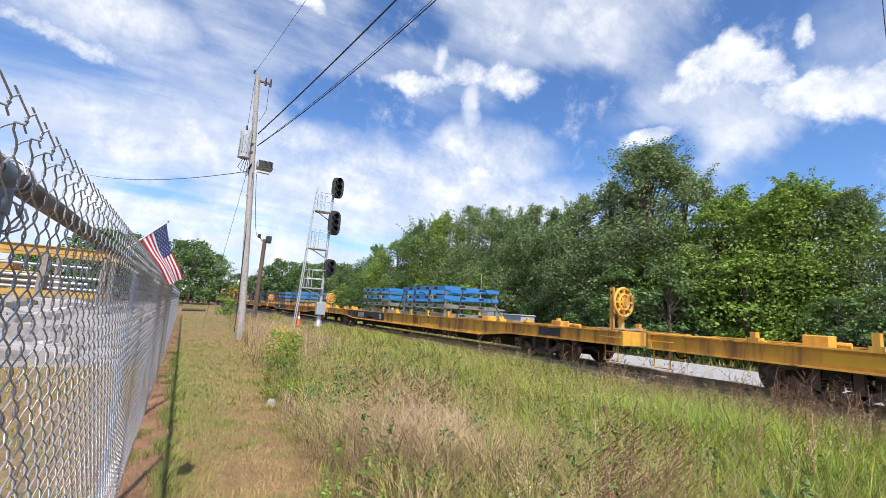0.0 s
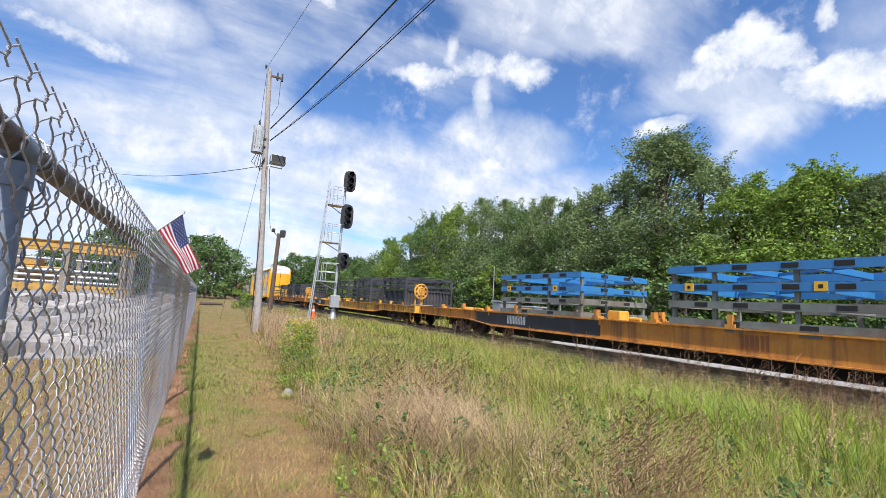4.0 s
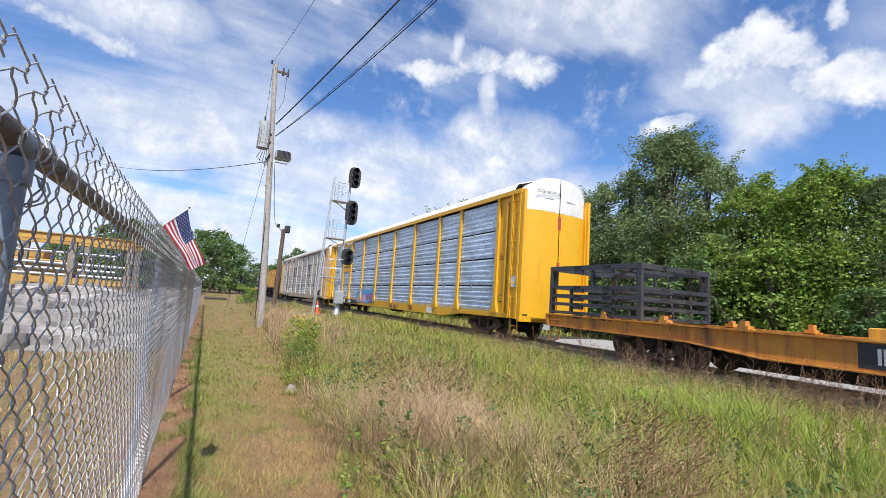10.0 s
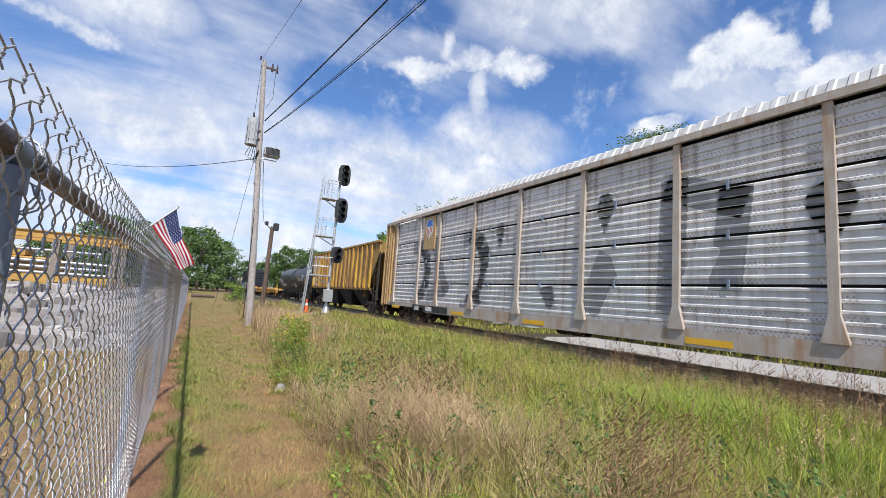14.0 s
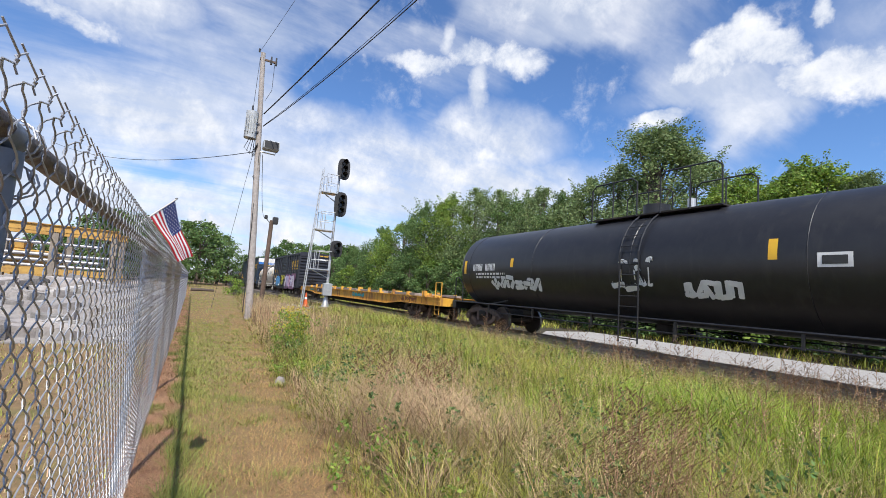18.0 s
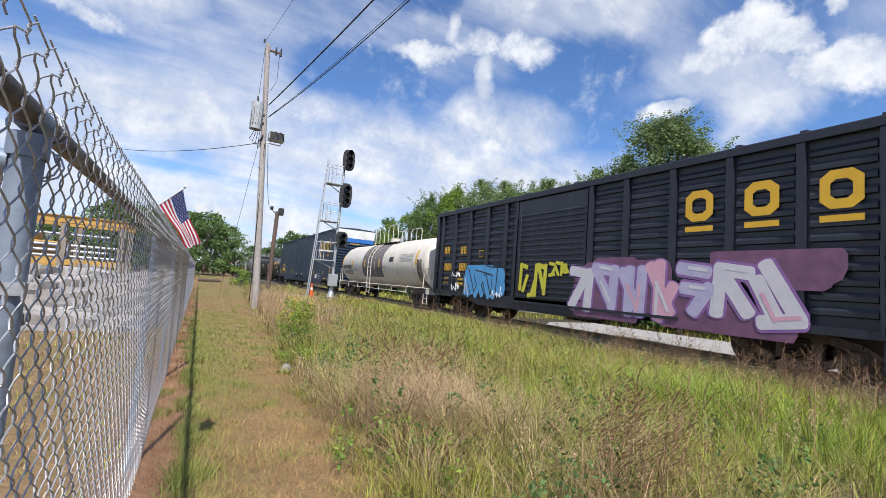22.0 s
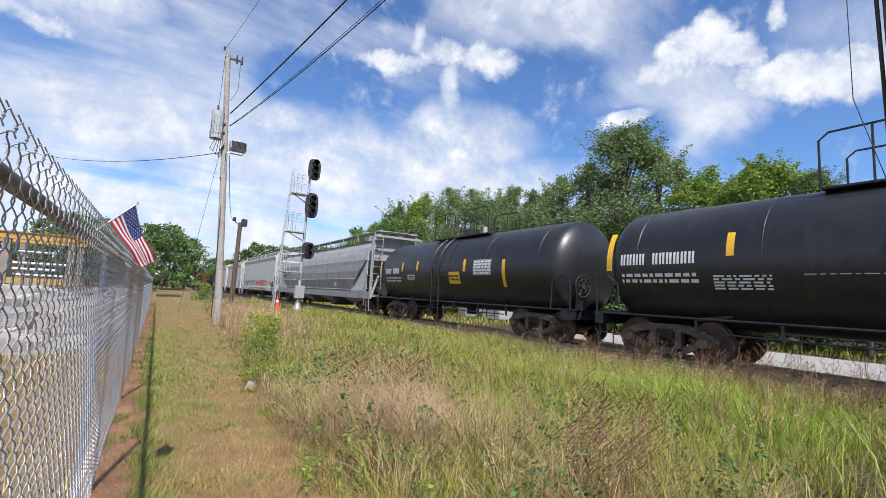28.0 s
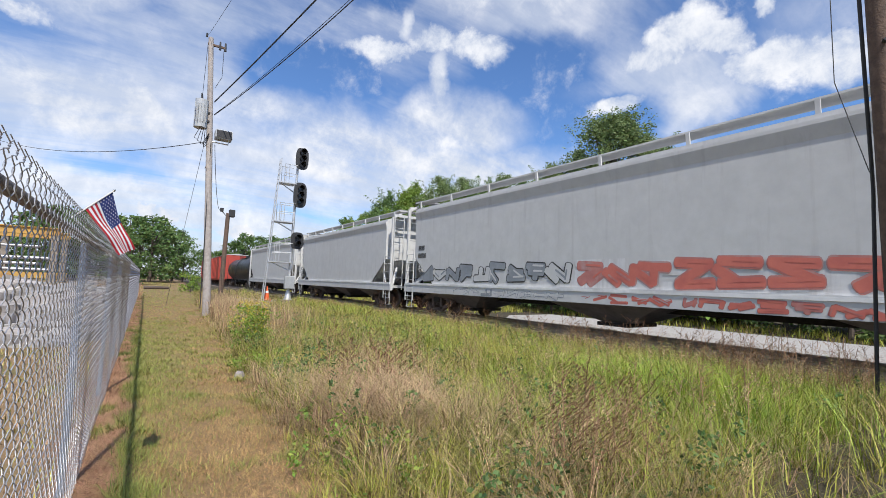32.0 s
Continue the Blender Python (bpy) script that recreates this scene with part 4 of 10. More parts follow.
def under_gear(e, hl, seed=0):
    """Brake cylinder, reservoir and pipes below the floor."""
    rnd = random.Random(seed)
    part("air_reservoir", MB().tube([(-0.7, -1.0, 0.62), (-0.7, 0.2, 0.62)], 0.2, 12), M["under"], e, smooth=True)
    part("brake_cylinder", MB().tube([(0.3, 0.6, 0.65), (0.3, 1.3, 0.65)], 0.17, 12), M["under"], e, smooth=True)
    part("brake_pipe", MB().tube([(-0.9, -hl + 1, 0.7), (-0.9, hl - 1, 0.7)], 0.025, 6), M["under"], e)
    part("centre_sill", MB().box(-0.25, 0.25, -hl - 0.2, hl + 0.2, 0.66, 0.98), M["under"], e)


# ---- flat cars and their loads ----
def flatcar(u0, u1, paint, label, seed, plates=(), lettering=None, hitch=True):
    e, hl = car("flatcar", label, "flat car", u0, u1)
    m = M[paint]
    running_gear(e, hl, 3.4, (u0 + u1) / 2)
    under_gear(e, hl, seed)
    part("deck", MB().box(-1.35, 1.35, -hl, hl, 0.97, 1.03), M["flat_orange"], e, "worn steel deck")
    part("fish_belly_sill", MB().extrude_x([(-hl + 3.0, 0.7), (-hl + 5.2, 0.2), (hl - 5.2, 0.2), (hl - 3.0, 0.7), (hl - 3.0, 0.98), (-hl + 3.0, 0.98)], -0.35, 0.35), M["under"], e, "deep dark centre sill")
    for k in range(9):
        y = -hl + 5 + k * (2 * hl - 10) / 8
        part("cross_bearer", MB().box(-1.38, 1.38, y - 0.06, y + 0.06, 0.55, 0.96), M["under"], e)
    for s in (-1, 1):
        # fish-bellied side sill with flanges
        prof = [(-hl, 0.72), (-hl + 4.6, 0.7), (-hl + 6.2, 0.54), (hl - 6.2, 0.54), (hl - 4.6, 0.7), (hl, 0.72), (hl, 1.04), (-hl, 1.04)]
        sl = part("side_sill", MB().extrude_x(prof, s * 1.42 - 0.02, s * 1.42 + 0.02), m, e)
        part("top_flange", MB().box(s * 1.42 - 0.1, s * 1.42 + 0.1, -hl, hl, 1.04, 1.075), m, sl)
        fl = MB()
        for a, b in zip(prof[:6], prof[1:6]):
            fl.beam((s * 1.45, a[0], a[1]), (s * 1.45, b[0], b[1]), 0.14, 0.03)
        part("bottom_flange", fl, m, sl)
    rnd = random.Random(seed)
    for s in (-1, 1):
        for k in range(14):
            y = -hl + 1.6 + k * (2 * hl - 3) / 13.5
            if rnd.random() < 0.8:
                part("tie_down", MB().box(s * 1.38 - 0.14, s * 1.38 + 0.1, y - 0.1, y + 0.1, 1.075, 1.15).box(s * 1.42 - 0.1, s * 1.42 + 0.06, y - 0.05, y + 0.05, 1.15, 1.15 + rnd.uniform(0.08, 0.22)).box(s * 1.42 - 0.05, s * 1.42 + 0.09, y - 0.16, y - 0.08, 0.9, 1.1), m, e)
    for k in range(6):
        y = -hl + 3 + k * (2 * hl - 6) / 5 + rnd.uniform(-0.5, 0.5)
        part("deck_bracket", MB().box(-0.6, -0.2, y - 0.2, y + 0.2, 1.03, 1.03 + rnd.uniform(0.1, 0.3), 0.02).tube([(0.2, y - 0.3, 1.1), (0.2, y + 0.4, 1.1)], 0.06, 8), M["flat_yellow"], e)
    part("end_sill", MB().box(-1.5, 1.5, -hl - 0.03, -hl + 0.1, 0.7, 1.06), m, e)
    part("end_sill", MB().box(-1.5, 1.5, hl - 0.1, hl + 0.03, 0.7, 1.06), m, e)
    if hitch:
        y = -hl + 0.45
        st = part("brake_stand", MB().box(-1.35, -1.27, y - 0.05, y + 0.05, 1.03, 2.2).box(-1.0, -0.88, y - 0.05, y + 0.05, 1.03, 2.1).box(-1.35, -0.9, y - 0.03, y + 0.03, 2.02, 2.1), M["flat_yellow"], e, "yellow hand-brake stand")
        part("brake_gear", MB().box(-1.2, -0.95, y - 0.08, y + 0.12, 1.65, 2.05, 0.03), M["flat_yellow"], st)
        part("brake_chain", MB().tube([(-0.92, y, 1.7), (-0.9, y, 1.05)], 0.035, 6), M["under"], st)
        part("hand_brake", SHARED["hand_brake_yellow"], None, e, at=pose(-1.05, y - 0.15, 1.82))
        part("crossover_platform", MB().box(-1.3, -0.4, y - 0.35, y + 0.5, 1.1, 1.13), M["alu"], e, "grey grating platform")
    for s in (-1, 1):
        for yy in (-hl + 0.35, hl - 0.35):
            step(e, m, s * 1.45, yy, 0.3, 0.75)
            grab(e, m, s * 1.46, yy - 0.3, yy + 0.3, 0.9)
    x = -1.442
    for y0, y1, z0, z1, c in plates:
        plate(e, x, y0, y1, z0, z1, M[c], "panel")
    if lettering:
        for y, z, h, n, c, gaps in lettering:
            bars(e, x - 0.005, y, z, h, n, M[c], gaps=gaps)
    return e, hl


def frame_stack(u0, u1, layers, label, posts="load_black", box=None, chain=True, seed=0):
    """A stack of open welded frames on a flat car; layers of (material, bottom, top, yellow plates)."""
    mid, hl = (u0 + u1) / 2, (u1 - u0) / 2
    st = thing("frame_stack", label, "steel frames", "loads on the flat cars", at=pose(TRACK_X, mid, RAIL_Z))
    CARS.append((st, mid))
    rnd = random.Random(seed)
    w = 1.42
    if box:
        z, h = 1.08, box
        b = part("corrugated_bin", MB().box(-1.3, 1.3, -hl + 0.02, hl - 0.02, z + 0.02, z + 0.14), M["load_black"], st, "dark corrugated steel bin")
        n = int(hl * 2 / 0.2)
        pr = []
        for k in range(n):
            d = (2 * hl - 0.2) / n
            y = -hl + 0.1 + d * k
            pr += [(-1.34, y), (-1.34, y + d * 0.4), (-1.29, y + d * 0.5), (-1.29, y + d * 0.9)]
        vs = [(x, y, z + 0.1) for x, y in pr] + [(x, y, z + h - 0.06) for x, y in pr]
        m_ = len(pr)
        part("corrugated_wall", MB().add(vs, [(i + 1, i, i + m_, i + m_ + 1) for i in range(m_ - 1)]), M["load_black"], b)
        part("corrugated_wall", MB().add([(-x, y, zz) for x, y, zz in vs], [(i, i + 1, i + m_ + 1, i + m_) for i in range(m_ - 1)]), M["load_black"], b)
        for f in (-1, 1):
            pe = [(-x_ - 1.3 + 0, 0) for x_ in ()]
            ev = []
            k = 13
            for q in range(k):
                d = 2.6 / k
                x = -1.3 + d * q
                ev += [(x, f * (hl - 0.04)), (x + d * 0.4, f * (hl - 0.04)), (x + d * 0.5, f * (hl - 0.09)), (x + d * 0.9, f * (hl - 0.09))]
            vs = [(x, y, z + 0.1) for x, y in ev] + [(x, y, z + h - 0.06) for x, y in ev]
            m_ = len(ev)
            part("end_wall", MB().add(vs, [(i, i + 1, i + m_ + 1, i + m_) if f < 0 else (i + 1, i, i + m_, i + m_ + 1) for i in range(m_ - 1)]), M["load_black"], b)
            part("end_rail", MB().box(-1.38, 1.38, f * (hl - 0.05) - 0.06, f * (hl - 0.05) + 0.06, z, z + 0.13), M["load_black"], b)
            part("end_rail", MB().box(-1.38, 1.38, f * (hl - 0.05) - 0.05, f * (hl - 0.05) + 0.05, z + h - 0.1, z + h), M["load_black"], b)
        for s in (-1, 1):
            part("top_rail", MB().box(s * 1.36 - 0.06, s * 1.36 + 0.06, -hl, hl, z + h - 0.1, z + h), M["load_black"], b)
            part("bottom_rail", MB().box(s * 1.36 - 0.07, s * 1.36 + 0.07, -hl, hl, z, z + 0.14), M["load_black"], b)
            for q in (-0.25, 0.35):
                part("fork_pocket", MB().box(s * 1.436 - 0.008, s * 1.436 + 0.008, q * hl - 0.17, q * hl + 0.17, z + 0.03, z + 0.11), M["black_gap"], b)
            for f in (-1, 1):
                part("knee_brace", MB().beam((s * 1.4, f * (hl - 0.1), z + 0.5), (s * 1.4, f * (hl - 0.5), z + 0.12), 0.05, 0.08), M["load_black"], b)
    tops = [t for _, _, t, _ in layers]
    for mat_name, za, zb, plated in layers:
        m = M[mat_name]
        h = zb - za
        fr = part("steel_frame", MB().box(-w, w, -hl, -hl + 0.1, za, zb), m, st)
        part("end_beam", MB().box(-w, w, hl - 0.1, hl, za, zb), m, fr)
        for s in (-1, 1):
            part("side_beam", MB().box(s * w - 0.05, s * w + 0.05, -hl - 0.002, hl + 0.002, za + 0.002, zb - 0.002), m, fr)
            for q in (-0.35, 0.3) if h < 0.15 else (-0.62, -0.22, 0.22, 0.62):
                part("fork_pocket", MB().box(s * (w + 0.052) - 0.004, s * (w + 0.052) + 0.004, q * hl - 0.14, q * hl + 0.14, za + h * 0.22, za + h * 0.8), M["black_gap"], fr)
                if h < 0.15:
                    part("pocket_box", MB().box(s * w - 0.045, s * w + 0.045, q * hl - 0.17, q * hl + 0.17, za - 0.1, za), m, fr)
            for q in (-0.35, 0.35):
                part("end_pocket", MB().box(q * w - 0.14, q * w + 0.14, s * hl - 0.004, s * hl + 0.004, za + h * 0.25, za + h * 0.8), M["black_gap"], fr)
        for q in (-0.35, 0.3):
            part("cross_member", MB().box(-w + 0.05, w - 0.05, q * hl - 0.05, q * hl + 0.05, za + 0.02, zb - 0.02), m, fr)
        part("diagonal", MB().beam((-w + 0.1, -hl + 0.1, (za + zb) / 2), (w - 0.1, hl - 0.1, (za + zb) / 2), 0.05, 0.06), m, fr)
        if plated:
            for q in (-0.45, 0.75):
                pl = part("yellow_plate", MB().box(-w - 0.064, -w - 0.052, q * hl - 0.1, q * hl + 0.1, za + 0.01, zb + 0.01), M["letter_yellow"], fr)
                part("hole", MB().box(-w - 0.068, -w - 0.064, q * hl - 0.035, q * hl + 0.035, za + h * 0.35, za + h * 0.75), M["black_gap"], pl)
    z_low = 1.08 if not box else 1.08 + box
    prev = z_low
    for _, za, zb, _ in layers:
        if za - prev > 0.03:
            for s in (-1, 1):
                for q in (-0.9, 0.0, 0.9) if za - prev > 0.3 else (-0.96, -0.25, 0.5, 0.96):
                    part("stub_post", MB().box(s * (w - 0.06) - 0.04, s * (w - 0.06) + 0.04, q * hl - 0.04, q * hl + 0.04, prev, za), M[posts], st)
            pass
        prev = zb
    for s in (-1, 1):
        for f in (-1, 1):
            part("corner_post", MB().box(s * w - 0.052, s * w + 0.052, f * (hl - 0.05) - 0.055, f * (hl - 0.05) + 0.055, 1.08, max(tops) - 0.01), M["load_black"], st) if posts == "load_black" else None
    if chain:
        for f in (-1,):
            y, zt = f * hl, max(tops)
            for q in (-0.5, 0.6):
                ch = MB()
                a, b = Vector((q, y - 0.02, zt + 0.02)), Vector((q - 0.75 if q < 0 else q + 0.6, y - 0.75, 1.09))
                n = 16
                for k in range(n):
                    p, r = a.lerp(b, k / n), a.lerp(b, (k + 0.8) / n)
                    ch.beam(p, r, 0.05 if k % 2 else 0.025, 0.025 if k % 2 else 0.05)
                part("tie_chain", ch, M["under"], st, "rusty tie-down chain")
    return st


def flats():
    yel = "flat_yellow"
    tb = ((-4.0, 3.2, 0.56, 1.0, "box_black"), (2.6, 3.6, 0.62, 0.7, "letter_yellow"))
    flatcar(-20.6, 6.5, yel, "yellow flat car with deck brackets, empty and rusty", 1, ((-6, -5.2, 0.66, 0.98, "letter_yellow"), (9.2, 10.2, 0.78, 0.98, "letter_yellow")), hitch=True)
    flatcar(7.2, 33.8, yel, "yellow flat car loaded with blue steel frames", 2, ((2.2, 8.4, 0.6, 1.02, "box_black"), (-11.1, -10.2, 0.76, 1.0, "letter_black"), (3.9, 4.8, 0.64, 0.74, "letter_yellow"), (-3.8, -2.6, 0.62, 0.74, "letter_yellow")),
            ((-1.4, 0.66, 0.3, 3, "letter_rust", ()), (8.0, 0.68, 0.26, 4, "letter_rust", ()), (6.4, 0.68, 0.28, 6, "letter_white", ()), (2.9, 0.68, 0.28, 2, "letter_white", ())))
    flatcar(34.3, 61.3, "flat_orange", "rust-streaked orange flat car carrying blue frames", 3, ((-8.6, -7.6, 0.72, 1.0, "letter_black"), (2.2, 8.4, 0.6, 1.02, "box_black")), ((6.4, 0.68, 0.28, 6, "letter_white", ()), (-1.4, 0.66, 0.3, 3, "letter_rust", ())))
    flatcar(61.9, 88.6, yel, "yellow flat car loaded with black steel frames", 4, ((-6.6, -5.8, 0.74, 0.92, "letter_yellow"), (5.6, 10.2, 0.62, 1.02, "box_black"), (8.0, 9.0, 0.68, 0.8, "letter_yellow")), ((10.0, 0.7, 0.27, 4, "letter_white", ()), (7.8, 0.7, 0.27, 5, "letter_white", ()), (0.2, 0.66, 0.3, 2, "letter_white", ()), (-7.6, 0.68, 0.28, 3, "letter_rust", ())))
    flatcar(89.1, 116.2, "flat_orange", "orange flat car loaded with black steel frames", 5, ((-7.9, -6.9, 0.7, 1.0, "letter_black"), (1.33, 5.93, 0.6, 1.02, "box_black")), ((5.68, 0.68, 0.26, 4, "letter_white", ()), (4.03, 0.68, 0.26, 6, "letter_white", ())))
    bl = (("load_grey", 1.08, 1.23, False), ("load_grey", 1.46, 1.62, False), ("load_blue", 1.83, 2.0, True), ("load_blue", 2.24, 2.41, False))
    frame_stack(16.2, 20.3, bl, "stack of bright blue and grey steel frames on the flat car", "load_grey", seed=1)
    frame_stack(22.2, 26.2, bl, "stack of blue and grey steel frames on the flat car", "load_grey", seed=2)
    frame_stack(43.9, 47.95, bl, "stack of bright blue and grey steel frames on the flat car", "load_grey", seed=3)
    frame_stack(50.7, 54.6, bl, "stack of blue and grey steel frames on the flat car", "load_grey", seed=4)
    bk = (("load_black", 1.1, 1.2, False), ("load_black", 1.37, 1.47, False), ("load_black", 1.64, 1.74, False), ("load_black", 1.91, 2.02, False), ("load_black", 2.55, 2.69, False))
    bk2 = (("load_black", 1.1, 1.2, False), ("load_black", 1.5, 1.63, False), ("load_black", 2.05, 2.22, False), ("load_black", 2.44, 2.62, False))
    bk3 = (("load_black", 1.1, 1.19, False), ("load_black", 1.36, 1.45, False), ("load_black", 1.6, 1.7, False), ("load_black", 1.86, 1.96, False), ("load_black", 2.42, 2.56, False))
    top = (("load_black", 2.08, 2.2, False), ("load_black", 2.46, 2.6, False))
    frame_stack(63.3, 66.7, top, "black steel frames stacked on a corrugated bin", box=0.85, seed=5)
    frame_stack(68.95, 72.7, bk, "stack of black steel frames chained to the flat car", seed=6)
    frame_stack(74.0, 77.5, bk2, "open stack of dark steel frames", seed=7)
    frame_stack(92.0, 95.4, top, "black steel frames stacked on a corrugated bin", box=0.85, seed=8)
    frame_stack(96.9, 100.5, bk, "stack of black steel frames chained to the flat car", seed=9)
    frame_stack(102.8, 106.2, bk2, "open stack of dark steel frames", seed=10)
    frame_stack(112.75, 116.1, bk3, "open stack of black frames near the car's end", seed=11)
    # empty flat car among the tank and box cars
    e, hl = flatcar(210.4, 239.1, yel, "long empty yellow flat car with grey timbers on its deck", 6, ((4.7, 7.95, 0.7, 1.0, "box_black"), (-11.6, -10.4, 0.78, 1.0, "letter_yellow")),
                    ((7.75, 0.75, 0.21, 4, "letter_white", ()), (6.35, 0.75, 0.21, 6, "letter_white", ())), hitch=False)
    spray(e, -1.443, -4.3, -1.9, 0.68, 1.0, ["teal"], 4, 5, "teal", "teal sprayed tag on the side sill")
    spray(e, -1.443, 9.2, 10.5, 0.76, 1.0, ["teal"], 7, 3, "teal", "small teal tag on the side sill")
    spray(e, -1.443, -11.8, -9.6, 0.78, 1.0, ["letter_rust", "sprayorange"], 5, 5, "letter_rust", "rust-red tag on the side sill")
    for y in (-9, -5.5, -2, 2.6, 6.5, 10):
        part("timber_bearer", MB().box(-1.3, 1.3, y - 0.14, y + 0.14, 1.03, 1.2, 0.02), M["plank_grey"], e)
    for s in (-1, 1):
        for y0, y1 in ((9.8, 13.2), (6.4, 9.3), (3.2, 5.4), (-1.6, 2.4), (-6.6, -3.0), (-11.5, -8.0)):
            part("deck_timber", MB().box(s * 1.26 - 0.13, s * 1.26 + 0.13, y0, y1, 1.077, 1.21, 0.015), M["plank_grey"], e, "grey weathered deck timber")
    part("handrail", MB().tube([(-1.35, -hl + 0.2, 1.05), (-1.35, -hl + 0.2, 1.75), (-1.35, -hl + 0.75, 1.75), (-1.35, -hl + 0.75, 1.05)], 0.025, 6), M["flat_yellow"], e)


flats()


# ---- auto racks ----
def autorack(u0, u1, body, sheet, roof, label, new_car, seed, posts=None):
    e, hl = car("autorack", label, "auto rack car", u0, u1)
    bm, sm = M[body], M[sheet]
    running_gear(e, hl, 2.9, (u0 + u1) / 2)
    under_gear(e, hl, seed)
    zs, ze = 0.95, 5.28
    part("floor", MB().box(-1.45, 1.45, -hl, hl, 0.9, 0.98), M["under"], e)
    # added black box: its colour stands for the unlit hollow of the car
    part("inner_shell", MB().box(-1.4, 1.4, -hl + 0.5, hl - 0.5, zs, ze), M["black_gap"], e, "added black fill for the unlit inside behind the panels")
    endw = 1.5
    wide, narrow = (2 * hl - 2 * endw - 4.0) / 7, 2.0
    bays = [wide, narrow, wide, wide, wide, wide, wide, narrow, wide]
    joints = [-hl + endw + sum(bays[:k]) for k in range(len(bays) + 1)]
    # one corrugated sheet, used for every bay and tier
    tiers = [(0.98, 1.92), (1.97, 2.98), (3.03, 4.05), (4.1, 5.22)]
    def sheet_mesh(h, w):
        pr = []
        k = max(4, int(h / 0.172))
        d = h / k
        for i in range(k):
            z = i * d
            pr += [(0, z + 0.005), (-0.006, z + d * 0.5), (-0.034, z + d * 0.62), (-0.034, z + d * 0.86), (0, z + d * 0.98)]
        vs = [(x, -w / 2, z) for x, z in pr] + [(x, w / 2, z) for x, z in pr]
        m_ = len(pr)
        return MB().add(vs, [(i, i + 1, i + m_ + 1, i + m_) for i in range(m_ - 1)]).mesh("side_sheet", sm)
    meshes = {w: [sheet_mesh(b - a, w - 0.16) for a, b in tiers] for w in (wide, narrow)}
    for s in (-1, 1):
        sill = part("side_sill", MB().extrude_x([(-hl, 0.8), (-hl + 4, 0.78), (-hl + 5.5, 0.6), (hl - 5.5, 0.6), (hl - 4, 0.78), (hl, 0.8), (hl, 0.98), (-hl, 0.98)], s * 1.52 - 0.05, s * 1.52 + 0.05), M[posts] if posts else bm, e)
        part("top_chord", MB().box(s * 1.6 - 0.06, s * 1.6 + 0.04, -hl + 0.05, hl - 0.05, ze, ze + 0.16), M[posts] if posts else bm, e)
        for k, span in enumerate(bays):
            y = joints[k] + span / 2
            for (a, b), me in zip(tiers, meshes[span]):
                part("side_sheet", me, None, e, at=pose(s * 1.5, y, a) if s < 0 else pose(s * 1.5, y, a, 0, 0, 180))
            for a, b in tiers[1:]:
                part("latch", MB().box(s * 1.55 - 0.02, s * 1.55 + 0.02, y + span * 0.1, y + span * 0.1 + 0.05, a - 0.12, a + 0.1), M["galv_post"], e)
        for y in joints:
            pm = M[posts] if posts else bm
            ps = part("side_post", MB().box(s * 1.56 - 0.05, s * 1.56 + 0.04, y - 0.08, y + 0.08, zs, ze).extrude_x([(y - 0.2, zs), (y + 0.2, zs), (y + 0.08, zs + 0.5), (y - 0.08, zs + 0.5)], s * 1.57 - 0.05, s * 1.57 + 0.05), pm, e)
            if new_car:
                for z in (1.95, 3.0, 4.07):
                    part("hinge", MB().tube([(s * 1.56, y + 0.12, z), (s * 1.62, y + 0.12, z)], 0.06, 10), M["galv_post"], ps)
        for f in (-1, 1):
            ya, yb = sorted((f * hl, f * (hl - endw)))
            part("end_panel", MB().box(s * 1.48 - 0.03, s * 1.48 + 0.03, ya + 0.02, yb + 0.02 if f < 0 else yb - 0.02, zs, ze), bm, e, "solid painted end panel")
            part("door_slot", MB().box(s * 1.515 - 0.004, s * 1.515 + 0.004, f * (hl - 0.78) - 0.025, f * (hl - 0.78) + 0.025, zs + 0.2, ze - 0.1), M["black_gap"], e)
            part("end_post", MB().box(s * 1.56 - 0.05, s * 1.56 + 0.04, f * (hl - 0.62) - 0.1, f * (hl - 0.62) + 0.1, 0.8, ze), bm, e)
            part("corner_post", MB().box(s * 1.55 - 0.06, s * 1.55 + 0.05, f * hl - 0.08, f * hl + 0.08, 0.72, ze + 0.12), bm, e)
            part("inner_post", MB().box(s * 1.54 - 0.05, s * 1.54 + 0.04, f * (hl - 0.95) - 0.04, f * (hl - 0.95) + 0.04, zs, ze - 0.2), bm, e)
            la, lb = sorted((f * (hl - 0.1), f * (hl - 0.55)))
            part("ladder_plate", MB().box(s * 1.56 - 0.015, s * 1.56 + 0.01, la - 0.02, lb + 0.02, 0.8, ze), bm, e)
            ladder(e, bm, s * 1.6 if s < 0 else 1.65, la, lb, 0.8, ze, 9)
            step(e, bm, s * 1.52, f * (hl - 0.35), 0.3, 0.78)
    # roof: corrugated slopes and crown
    rm = M[roof]
    prof = [(-1.62, ze + 0.14), (-1.45, ze + 0.42), (-0.75, ze + 0.66), (0, ze + 0.72), (0.75, ze + 0.66), (1.45, ze + 0.42), (1.62, ze + 0.14)]
    pr2 = [(x * 1.012, z + 0.03) for x, z in prof]
    rb = MB()
    L = 2 * hl - 1.2
    k = int(L / 0.3)
    rows = []
    for i in range(k + 1):
        y = -hl + 0.6 + L * i / k
        for yy, p in ((y - 0.06, prof), (y - 0.03, pr2), (y + 0.06, pr2), (y + 0.09, prof)):
            rows.append([(x, yy, z) for x, z in p])
    m_ = len(prof)
    vs = [v for r in rows for v in r]
    rb.add(vs, [(i * m_ + j, i * m_ + j + 1, (i + 1) * m_ + j + 1, (i + 1) * m_ + j) for i in range(len(rows) - 1) for j in range(m_ - 1)])
